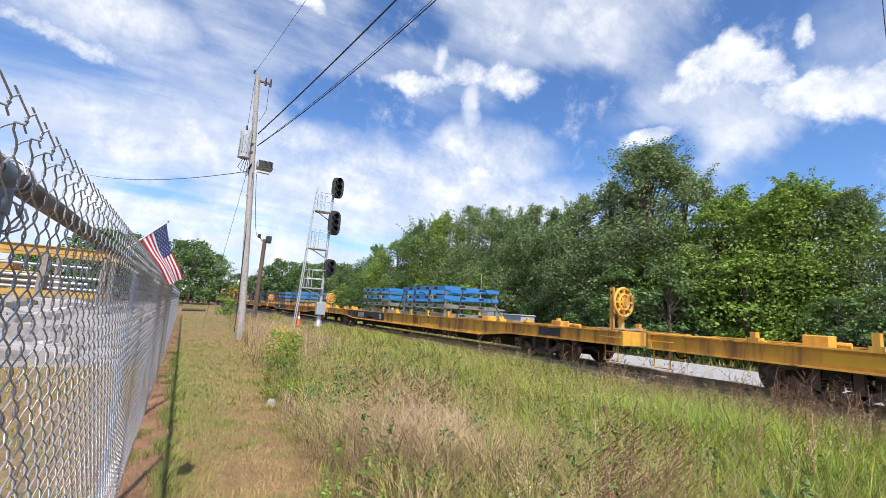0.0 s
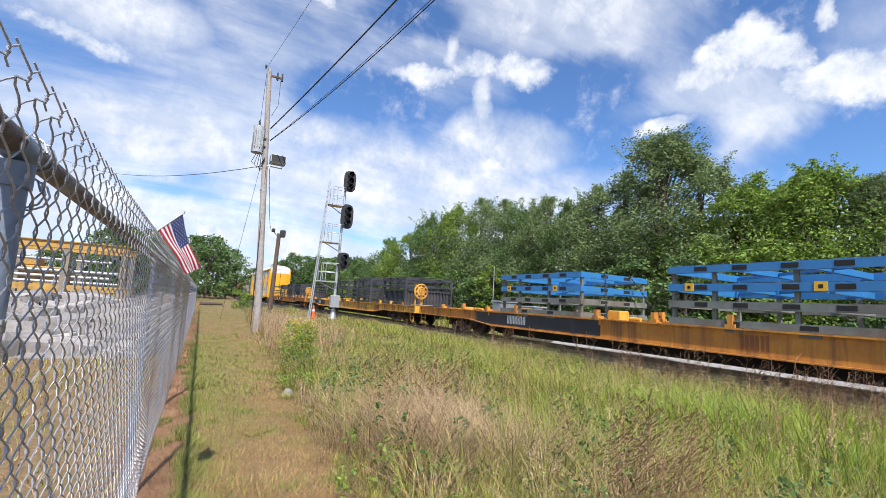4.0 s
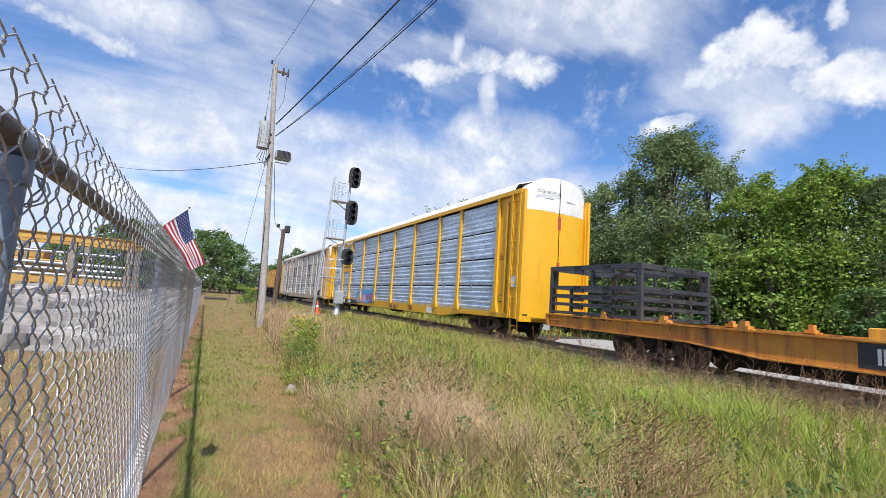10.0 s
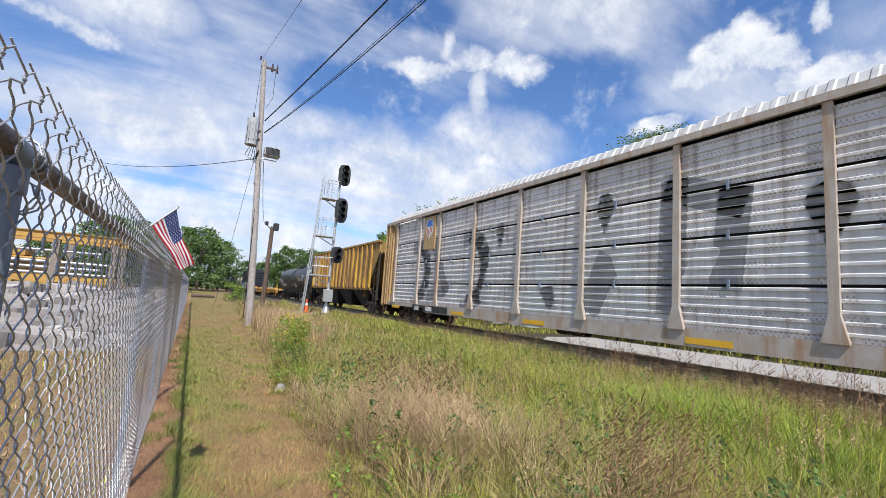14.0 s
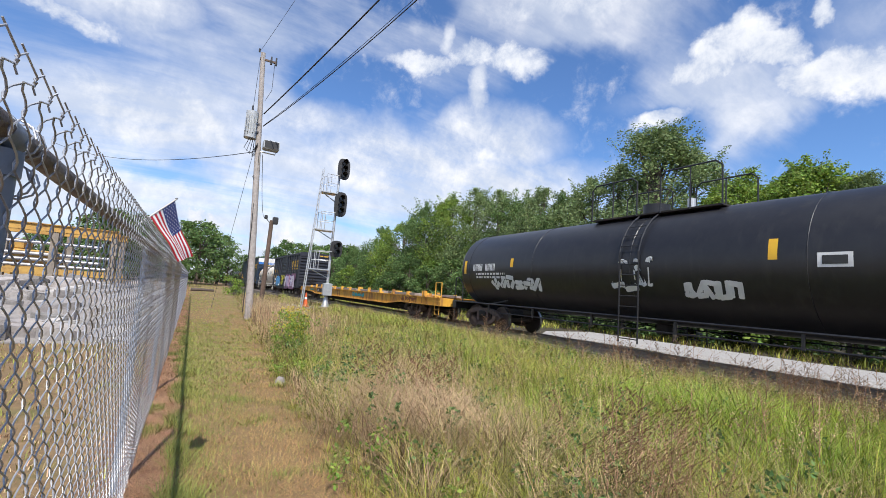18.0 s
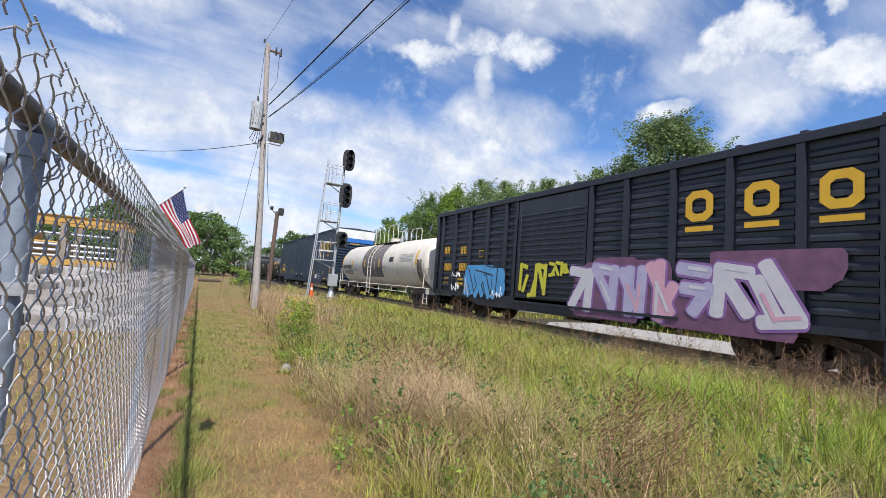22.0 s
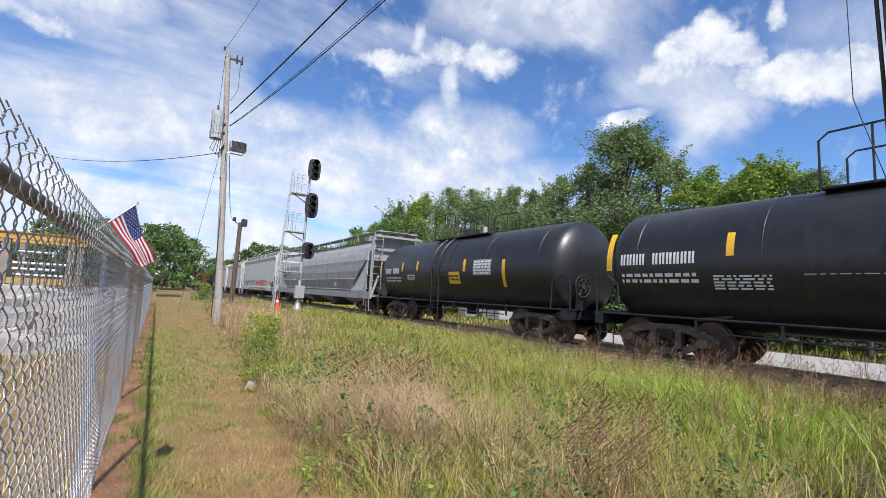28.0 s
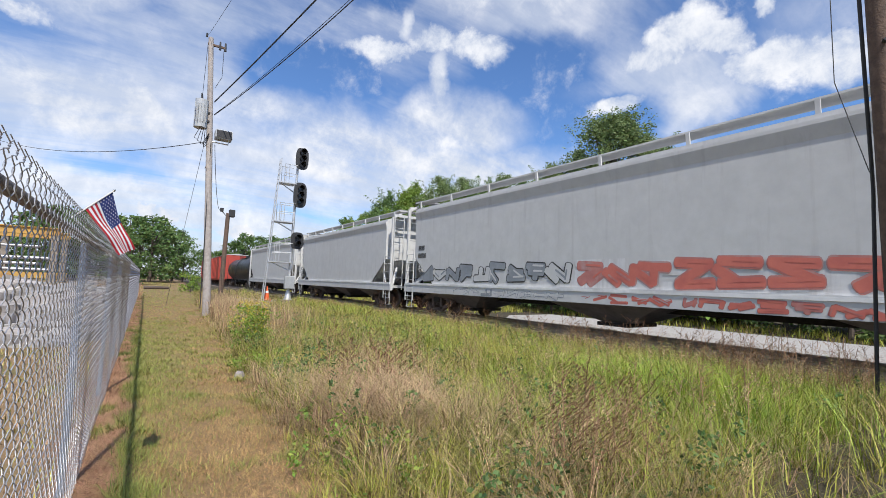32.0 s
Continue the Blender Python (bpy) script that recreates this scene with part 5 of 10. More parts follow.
    part("roof", rb, rm, e, "corrugated roof")
    # end doors: two curved leaves with a pale top
    for f in (-1, 1):
        for s in (-1, 1):
            ring = []
            for j in range(9):
                a = j / 8
                x = s * (0.02 + 1.5 * a)
                bulge = 0.3 * (1 - a ** 4)
                ring.append((x, f * (hl + 0.1 + bulge - 0.28)))
            def leaf(z0, z1, drop=0.0):
                vs = [(x, y, z0) for x, y in ring] + [(x, y, z1 - drop * (abs(x) / 1.5) ** 2.6) for x, y in ring]
                q = [(i, i + 1, i + 10, i + 9) for i in range(8)]
                return MB().add(vs, q if s * f < 0 else [t[::-1] for t in q])
            part("end_door", leaf(0.92, 4.72), bm, e, "tall curved end door", True)
            part("door_top", leaf(4.724, ze + 0.74, 0.5), M["roof_white"], e, "white upper door panel", True)
            part("door_bar", MB().box(s * 0.05 - 0.02, s * 0.05 + 0.02, f * (hl + 0.08) - 0.02, f * (hl + 0.08) + 0.02, 0.95, ze + 0.6), M["black_gap"], e)
            part("end_grab", MB().tube([(s * 0.3, f * (hl + 0.06), 5.3), (s * 0.32, f * (hl + 0.14), 5.22), (s * 0.75, f * (hl + 0.1), 5.2), (s * 0.78, f * (hl + 0.0), 5.28)], 0.014, 5), M["alu"], e)
        part("latch_bar", MB().box(-0.07, 0.07, f * (hl + 0.1) - 0.03, f * (hl + 0.1) + 0.03, 4.1, 4.6), M["rail_red"], e)
        part("latch_bar", MB().box(-0.07, 0.07, f * (hl + 0.1) - 0.03, f * (hl + 0.1) + 0.03, 2.4, 2.9), M["rail_red"], e)
        part("end_beam", MB().box(-1.5, 1.5, f * hl - 0.12, f * hl + 0.12, 0.72, 0.92), bm, e)
    words(e, "EXCESS HEIGHT CAR", -1.15, -hl - 0.2, 5.35, 0.16, M["letter_black"], FRONT, squeeze=0.75)
    # markings
    x = -1.512
    for f in (-1, 1):
        yc = f * (hl - 1.12)
        plate(e, x - 0.005, yc - 0.2, yc + 0.2, 1.35, 1.62, M["letter_black"], "notice")
        plate(e, x - 0.009, yc - 0.17, yc + 0.17, 1.38, 1.59, M["letter_yellow"], "notice")
        lines(e, x - 0.004, yc - 0.25, yc + 0.25, 2.9, 3.15, 4, M["letter_rust"], seed=seed)
    return e, hl


def old_graffiti(e, hl):
    """Huge faded strokes of paint that follow the corrugated sheets."""
    rnd = random.Random(77)
    strokes = {"old_spray": [], "old_spray_pale": []}
    y = hl - 3.0
    while y > -hl + 3.5:
        w, z0, z1 = rnd.uniform(1.7, 2.6), rnd.uniform(1.1, 1.7), rnd.uniform(3.5, 4.7)
        c = rnd.choice(("old_spray", "old_spray", "old_spray_pale"))
        kind = rnd.randrange(4)
        t = rnd.uniform(0.45, 0.85)
        if kind == 0:
            lines_ = [((y, z0), (y - w * 0.5, z1)), ((y - w * 0.45, z1), (y - w * 0.9, z0))]
        elif kind == 1:
            lines_ = [((y - 0.2, z0), (y - 0.3, z1)), ((y - 0.3, z1), (y - w * 0.8, z1 - 0.5)), ((y - w * 0.8, z1 - 0.4), (y - w * 0.7, z0 + 0.6))]
        elif kind == 2:
            n = 9
            arc = [(y - w / 2 - w * 0.45 * math.cos(a), (z0 + z1) / 2 + (z1 - z0) / 2 * math.sin(a)) for a in np.linspace(-1.9, 1.9, n)]
            lines_ = list(zip(arc, arc[1:]))
        else:
            lines_ = [((y, z1), (y - w * 0.8, z0 + 0.3)), ((y - w * 0.1, z0), (y - w * 0.7, z0 + 0.2))]
        for a, b in lines_:
            strokes[c].append((a, b, t))
        if rnd.random() < 0.6:
            strokes["old_spray_pale" if c == "old_spray" else "old_spray"].append(((y - w * 0.3, z0 + 0.2), (y - w * 0.5, z0 + 1.2), rnd.uniform(0.5, 0.9)))
        y -= w + rnd.uniform(-0.2, 0.5)
    rows = []
    for a, b in [(0.98, 1.92), (1.97, 2.98), (3.03, 4.05), (4.1, 5.22)]:
        k = max(4, int((b - a) / 0.172))
        d = (b - a) / k
        pr = []
        for i in range(k):
            z = a + i * d
            pr += [(0, z + 0.005), (-0.006, z + d * 0.5), (-0.034, z + d * 0.62), (-0.034, z + d * 0.86), (0, z + d * 0.98)]
        rows += list(zip(pr, pr[1:]))
    for lift, (c, todo) in enumerate(strokes.items()):
        mb = MB()
        for (ya, za), (yb, zb), t in todo:
            d = Vector((yb - ya, zb - za)).normalized() * t * 0.35
            ya, za, yb, zb = ya - d.x, za - d.y, yb + d.x, zb + d.y
            nrm = Vector((-(zb - za), yb - ya)).normalized() * t / 2
            poly = [(ya + nrm.x, za + nrm.y), (yb + nrm.x, zb + nrm.y), (yb - nrm.x, zb - nrm.y), (ya - nrm.x, za - nrm.y)]

            def cut(z):
                q = []
                for (p0, q0), (p1, q1) in zip(poly, poly[1:] + poly[:1]):
                    if (q0 - z) * (q1 - z) < 0:
                        q.append(p0 + (p1 - p0) * (z - q0) / (q1 - q0))
                return (min(q), max(q)) if len(q) >= 2 else None
            for (x0, z0), (x1, z1) in rows:
                a, b = cut(z0), cut(z1)
                if a and b:
                    x = -1.503 - 0.003 * lift
                    mb.add([(x + x0, a[0], z0), (x + x1, b[0], z1), (x + x1, b[1], z1), (x + x0, a[1], z0)], [(0, 1, 2, 3)])
        part("graffiti", mb, M[c], e, "huge faded grey sprayed strokes")["kind"] = "stuff"


def racks():
    e, hl = autorack(117.5, 144.5, "rack_yellow", "galv_sheet", "roof_white", "yellow auto rack with bright galvanised side sheets and white roof", True, 1)
    x = -1.58
    # emblem panel
    yc = hl - 1.5 - 2.857 - 1.0
    pn = part("emblem_panel", MB().box(x - 0.004, x + 0.06, yc - 0.95, yc + 0.95, 3.0, 5.2), M["rack_yellow"], e, "yellow panel with a shield emblem")
    shield(pn, x - 0.01, yc, 4.45, 0.62)
    lines(pn, x - 0.008, yc - 0.9, yc + 0.9, 3.25, 3.5, 1, M["letter_black"], seed=4)
    plate(e, -1.575, 4.8, 8.6, 0.64, 0.92, M["box_black"], "number_board")
    bars(e, -1.585, 8.4, 0.68, 0.2, 4, M["letter_white"])
    bars(e, -1.585, 7.2, 0.68, 0.2, 6, M["letter_white"])
    spray(e, -1.575, 1.6, 4.8, 0.64, 1.5, ["violet", "pink", "sprayorange", "sprayred"], 21, 5, "letter_black", label="violet and orange sprayed bubble shapes with blue splashes")
    spray(e, -1.574, 1.2, 5.2, 0.66, 1.7, ["sprayblue"], 22, 4, "sprayblue", "blue sprayed splashes")
    scrawl(e, -1.59, -1.4, 0.66, 0.3, 1.4, M["letter_black"], 3)
    bars(e, -1.58, -4.2, 0.68, 0.22, 3, M["letter_rust"])
    plate(e, -1.575, -6.9, -6.3, 0.64, 0.92, M["letter_white"], "data_panel")
    plate(e, -1.6, -hl + 0.15, -hl + 0.5, 1.9, 2.3, M["letter_white"], "warning_label")
    e, hl = autorack(145.8, 172.8, "rack_tan", "old_sheet", "roof_grey", "weathered tan auto rack with grimy sheets and faded graffiti", False, 2, "rack_post")
    yc = hl - 1.5 - 2.857 - 1.0
    pn = part("emblem_panel", MB().box(-1.584, -1.52, yc - 0.55, yc + 0.55, 3.6, 5.2), M["rack_tan"], e, "faded panel with a shield emblem")
    shield(pn, -1.592, yc, 4.6, 0.5)
    old_graffiti(e, hl)
    for y in (-10.2, -5.0, 0.5, 5.2, 8.8, 11.5):
        plate(e, -1.575, y - 0.5, y + 0.5, 0.66, 0.8, M["letter_yellow"], "reflector")
    plate(e, -1.575, 6.0, 9.4, 0.64, 0.92, M["box_black"], "number_board")
    bars(e, -1.585, 9.2, 0.68, 0.2, 4, M["letter_white"])
    bars(e, -1.585, 8.0, 0.68, 0.2, 5, M["letter_white"])
    part("motor_box", MB().box(-1.72, -1.5, -hl + 2.3, -hl + 2.75, 1.0, 1.5, 0.03), M["under"], e)


def shield(e, x, y, z, r):
    """A shield of plain stripes."""
    def outline(k):
        return [(x, y + k * a, z + k * b) for a, b in ((-0.55, 0.9), (-0.3, 0.82), (0, 0.98), (0.3, 0.82), (0.55, 0.9), (0.72, 0.4), (0.62, -0.4), (0, -1.0), (-0.62, -0.4), (-0.72, 0.4))]
    sh = part("shield", MB().add(outline(r), [tuple(range(9, -1, -1))]), M["letter_white"], e, "shield emblem with stripes")
    mb = MB()
    for k in range(4):
        yy = y + (-0.5 + k * 0.29) * r
        zb = z - r * (0.9 - 1.1 * abs(yy - y) / r)
        mb.add([(x - 0.004, yy, zb), (x - 0.004, yy + 0.13 * r, zb), (x - 0.004, yy + 0.13 * r, z + 0.15 * r), (x - 0.004, yy, z + 0.15 * r)], [(3, 2, 1, 0)])
    part("stripes", mb, M["flag_red_"], sh)
    part("shield_top", MB().add([(x - 0.004, y + a * r, z + b * r) for a, b in ((-0.6, 0.2), (-0.52, 0.82), (-0.3, 0.75), (0, 0.9), (0.3, 0.75), (0.52, 0.82), (0.6, 0.2))], [tuple(range(6, -1, -1))]), M["bright_blue"], sh)


M["flag_red_"] = mat("emblem_red", (0.55, 0.05, 0.05), (0.48, 0.04, 0.04), 0.5, bump=0.0)
racks()


# ---- high-sided hopper ----
def chip_hopper():
    e, hl = car("open_hopper", "rusty yellow-brown open hopper car with vertical ribs", "hopper car", 173.9, 191.2)
    running_gear(e, hl, 1.9, 182.5)
    z0, z1 = 1.62, 4.5
    for s in (-1, 1):
        prof = [(-hl + 0.1, z1), (hl - 0.1, z1), (hl - 0.1, z1 - 0.7), (hl - 1.7, z0), (-hl + 1.7, z0), (-hl + 0.1, z1 - 0.7)]
        part("side_wall", MB().extrude_x(prof, s * 1.5 - 0.02, s * 1.5 + 0.02), M["gon_brown"], e)
        part("top_chord", MB().box(s * 1.5 - 0.1, s * 1.5 + 0.1, -hl, hl, z1, z1 + 0.12), M["gon_yellow"], e)
        part("bottom_chord", MB().box(s * 1.5 - 0.07, s * 1.5 + 0.07, -hl + 1.2, hl - 1.2, z0 - 0.08, z0 + 0.02), M["gon_brown"], e)
        for k in range(17):
            y = -7.32 + 14.64 * k / 16
            part("side_rib", MB().extrude_y([(s * 1.52, z0), (s * 1.64, z0 + 0.1), (s * 1.64, z1 - 0.12), (s * 1.52, z1)], y - 0.11, y + 0.11), M["gon_yellow"], e)
        for f in (-1, 1):
            ya = f * (hl - 0.15)
            part("end_leg", MB().beam((s * 1.45, ya, 0.9), (s * 1.45, ya, z1 - 0.6), 0.1, 0.12).beam((s * 1.4, ya, 1.0), (s * 1.4, f * (hl - 1.9), z0), 0.1, 0.1), M["under"], e)
            la, lb = sorted((f * (hl - 0.05), f * (hl - 0.5)))
            ladder(e, M["under"], s * 1.5 if s < 0 else 1.6, la, lb, 0.5, 3.2, 7)
            step(e, M["under"], s * 1.45, f * (hl - 0.3), 0.2, 0.7)
    for f in (-1, 1):
        part("end_wall", MB().add([(-1.48, f * (hl - 0.1), z1), (1.48, f * (hl - 0.1), z1), (1.48, f * (hl - 0.1), z1 - 0.7), (-1.48, f * (hl - 0.1), z1 - 0.7), (-1.48, f * (hl - 2.6), 1.1), (1.48, f * (hl - 2.6), 1.1)], [(0, 1, 2, 3), (3, 2, 5, 4)]), M["gon_brown"], e)
        part("end_platform", MB().box(-1.4, 1.4, f * (hl - 0.5) - 0.5, f * (hl - 0.5) + 0.5, 0.96, 1.04), M["under"], e)
    for k in range(4):
        y = -hl + 3.4 + k * (2 * hl - 6.8) / 3
        part("hopper_bay", MB().add([(-1.42, y - 1.7, z0), (1.42, y - 1.7, z0), (1.42, y + 1.7, z0), (-1.42, y + 1.7, z0), (-0.9, y - 0.45, 0.42), (0.9, y - 0.45, 0.42), (0.9, y + 0.45, 0.42), (-0.9, y + 0.45, 0.42)],
                                    [(0, 1, 5, 4), (1, 2, 6, 5), (2, 3, 7, 6), (3, 0, 4, 7), (7, 6, 5, 4)]), M["under"], e)
    part("centre_sill", MB().box(-0.3, 0.3, -hl - 0.2, hl + 0.2, 0.7, 1.0), M["under"], e)
    part("floor", MB().box(-1.45, 1.45, -hl + 1.5, hl - 1.5, z0, z0 + 0.05), M["under"], e)
    x = -1.525
    for a, b in ((6.57, 7.2), (5.8, 6.4), (4.93, 5.54)):
        plate(e, x, a, b, 1.76, 2.77, M["letter_white"], "white_patch")
    for y in (6.33, 5.47):
        bars(e, x - 0.008, y, 2.42, 0.26, 2, M["letter_black"])
        bars(e, x - 0.008, y, 1.98, 0.26, 2, M["letter_black"])
    for y in (7.33, 4.77, 1.0, -2.6, -6.4):
        plate(e, -1.646, y - 0.08, y + 0.08, z0 + 0.02, z0 + 0.75, M["letter_yellow"], "reflector")
    for y in (0.6, -0.8, -4.2):
        lines(e, x, y - 0.45, y + 0.45, z0 + 0.3, z0 + 0.65, 3, M["letter_rust"], seed=int(y * 9))


chip_hopper()


# ---- tank cars ----
def tank_shell(mb, hl, r, zc, end=0.62, seg=40):
    prof = [(-hl + end * (1 - math.cos(math.pi / 2 * k / 8)), max(0.02, r * math.sin(math.pi / 2 * k / 8))) for k in range(9)]
    prof = prof + [(-y, q) for y, q in reversed(prof)]
    vs, fs = [], []
    for y, q in prof:
        for j in range(seg):
            a = 2 * math.pi * j / seg
            vs.append((q * math.cos(a), y, zc + q * math.sin(a)))
    for i in range(len(prof) - 1):
        for j in range(seg):
            fs.append((i * seg + j, i * seg + (j + 1) % seg, (i + 1) * seg + (j + 1) % seg, (i + 1) * seg + j))
    return mb.add(vs, [f[::-1] for f in fs])


def tank_band(y0, y1, r, zc, a0, a1, n=14):
    """A strip of the shell's surface between two angles (degrees from the near side upwards)."""
    vs = []
    for k in range(n + 1):
        a = radians(180 - (a0 + (a1 - a0) * k / n))
        for y in (y0, y1):
            vs.append((r * math.cos(a), y, zc + r * math.sin(a)))
    return MB().add(vs, [(2 * k, 2 * k + 1, 2 * k + 3, 2 * k + 2) for k in range(n)])


def tank_car(u0, u1, r, zc, paint, label, name="tank_car", dome=False, marks=(), rail_m="tank_black", seams=5, lad=0.0):
    e, hl = car(name, label, "tank car", u0, u1)
    running_gear(e, hl, 1.7, (u0 + u1) / 2)
    m, rm = M[paint], M[rail_m]
    part("shell", tank_shell(MB(), hl - 0.12, r, zc), m, e, smooth=True)
    for k in range(seams):
        y = -hl + 1.2 + (2 * hl - 2.4) * k / (seams - 1)
        part("weld_seam", MB().tube([(r * 1.001 * math.cos(a), y, zc + r * 1.001 * math.sin(a)) for a in np.linspace(0, 2 * math.pi, 41)], 0.008, 4, caps=False), m, e)
    for f in (-1, 1):
        y = f * (hl - 1.7)
        part("saddle", MB().extrude_y([(-1.25, zc - 0.75), (-0.5, 0.8), (0.5, 0.8), (1.25, zc - 0.75), (0.8, zc - r * 0.86), (-0.8, zc - r * 0.86)], y - 0.35, y + 0.35), rm, e)
        part("end_sill", MB().box(-1.45, 1.45, f * (hl - 0.15) - 0.12, f * (hl - 0.15) + 0.12, 0.72, 0.98), rm, e)
        part("stub_sill", MB().box(-0.28, 0.28, *sorted((f * (hl + 0.15), f * (hl - 3.2))), 0.7, 1.02), rm, e)
        part("end_platform", MB().box(-1.45, 1.45, *sorted((f * hl, f * (hl - 0.75))), 0.98, 1.02), rm, e)
        for s in (-1, 1):
            part("end_handrail", MB().tube([(s * 1.4, f * (hl - 0.7), 1.0), (s * 1.4, f * (hl - 0.65), 1.75), (s * 1.4, f * (hl - 0.3), 2.0), (s * 1.35, f * (hl - 0.02), 2.0), (s * 1.35, f * hl, 1.0)], 0.022, 6), rm, e)
            step(e, rm, s * 1.42, f * (hl - 0.35), 0.25, 0.75)
            part("side_brace", MB().beam((s * 1.42, f * (hl - 2.6), 0.98), (s * 0.95, f * (hl - 3.1), zc - r * 0.78), 0.05, 0.05), rm, e)
    part("hand_brake", SHARED["hand_brake_black"], None, e, at=pose(-0.7, -hl + 0.1, 1.7))
    part("brake_post", MB().box(-0.78, -0.62, -hl + 0.15, -hl + 0.3, 1.0, 1.9), rm, e)
    for s in (-1, 1):
        part("side_handrail", MB().tube([(s * 1.46, -hl + 0.2, 1.0), (s * 1.46, hl - 0.2, 1.0)], 0.028, 6), rm, e)
        part("running_bar", MB().tube([(s * 1.42, -hl + 0.8, 0.72), (s * 1.42, hl - 0.8, 0.72)], 0.02, 6) if s > 0 else MB().tube([(s * 1.2, -hl + 3.0, 0.7), (s * 1.2, hl - 3.0, 0.7)], 0.02, 6), rm, e)
        for k in range(6):
            y = -hl + 2.6 + (2 * hl - 5.2) * k / 5
            part("stanchion", MB().beam((s * 1.44, y, 0.68), (s * 1.44, y, 1.02), 0.05, 0.05), rm, e)
        # ladder up to the walkway, bent over the shell
        for yy in (lad - 0.28, lad + 0.28):
            pts = [(s * 1.5, yy, 0.35), (s * 1.52, yy, zc)] + [(s * (r + 0.07) * math.cos(a), yy, zc + (r + 0.07) * math.sin(a)) for a in np.linspace(0.2, 1.25, 6)]
            part("ladder_rail", MB().tube(pts, 0.022, 6), rm, e)
        for k in range(13):
            if k < 8:
                p = (s * 1.51, 0.45 + k * 0.27)
            else:
                a = 0.2 + (k - 7.5) * 0.2
                p = (s * (r + 0.07) * math.cos(a), zc + (r + 0.07) * math.sin(a))
            part("rung", MB().tube([(p[0], lad - 0.28, p[1]), (p[0], lad + 0.28, p[1])], 0.014, 5), rm, e)
        # walkway rails
        zt = zc + r * 0.93
        wl = 1.9
        part("walkway", MB().box(s * 0.55 - 0.25, s * 0.55 + 0.25, -wl, wl, zt, zt + 0.04), M["under"], e, "open grating walkway")
        part("walkway_rail", MB().tube([(s * 0.8, -wl, zt), (s * 0.8, -wl, zt + 0.95), (s * 0.8, -wl + 0.15, zt + 1.08), (s * 0.8, -0.5, zt + 1.08), (s * 0.8, -0.35, zt + 0.95), (s * 0.8, -0.35, zt)], 0.022, 6).tube(
            [(s * 0.8, 0.35, zt), (s * 0.8, 0.35, zt + 0.95), (s * 0.8, 0.5, zt + 1.08), (s * 0.8, wl - 0.15, zt + 1.08), (s * 0.8, wl, zt + 0.95), (s * 0.8, wl, zt)], 0.022, 6), rm, e)
        for y in (-wl * 0.6, wl * 0.6):
            part("rail_post", MB().tube([(s * 0.8, y, zt), (s * 0.8, y, zt + 1.08)], 0.02, 6), rm, e)
    if dome:
        part("valve_housing", MB().tube([(0, 0, zc + r * 0.95), (0, 0, zc + r + 0.42), (0, 0, zc + r + 0.46)], 0.52, 20), rm, e, "round valve housing", True)
        part("housing_lid", MB().tube([(0, 0, zc + r + 0.4), (0, 0, zc + r + 0.5)], 0.55, 20), rm, e, smooth=True)
    else:
        part("manway", MB().tube([(0, 0.3, zc + r * 0.95), (0, 0.3, zc + r + 0.3)], 0.36, 18), m, e, "bolted manway", True)
        part("valve", MB().tube([(0, -0.7, zc + r * 0.97), (0, -0.7, zc + r + 0.35)], 0.1, 10), M["alu"], e, smooth=True)
    part("bottom_outlet", MB().tube([(0, 0, zc - r * 0.96), (0, 0, zc - r - 0.25)], 0.2, 12), M["under"], e, smooth=True)
    for y, a0, a1, w in marks:
        part("reflector", tank_band(y - w / 2, y + w / 2, r + 0.004, zc, a0, a1, 6), M["letter_yellow"], e)
    return e, hl


def on_shell(e, r, zc, y0, y1, a0, a1, rows, material, seed, name="fine_print"):
    """Small print as bars that follow the shell."""
    rnd = random.Random(seed)
    mb = MB()
    for k in range(rows):
        a = a1 - (a1 - a0) * (k + 0.5) / rows
        h = abs(a1 - a0) / rows * 0.28
        y = y1
        while y > y0 + 0.03:
            L = rnd.uniform(0.05, 0.22)
            b = tank_band(max(y - L, y0), y, r + 0.004, zc, a - h, a + h, 1)
            mb.add(b.v, b.f)
            y -= L + 0.05
    part(name, mb, material, e)


def blocks_on_shell(e, r, zc, y, a, h, n, material, gap=None):
    """Plain character blocks on the shell, h metres high."""
    mb = MB()
    da = math.degrees(h / r)
    w = h * 0.62
    p = 0
    for k in range(n):
        for q in (0.0, 0.46):
            b = tank_band(y - p - w * (q + 0.3), y - p - w * q, r + 0.004, zc, a, a + da, 3)
            mb.add(b.v, b.f)
        p += w * (2.0 if gap == k else 1.0)
    part("marking", mb, material, e)["kind"] = "stuff"


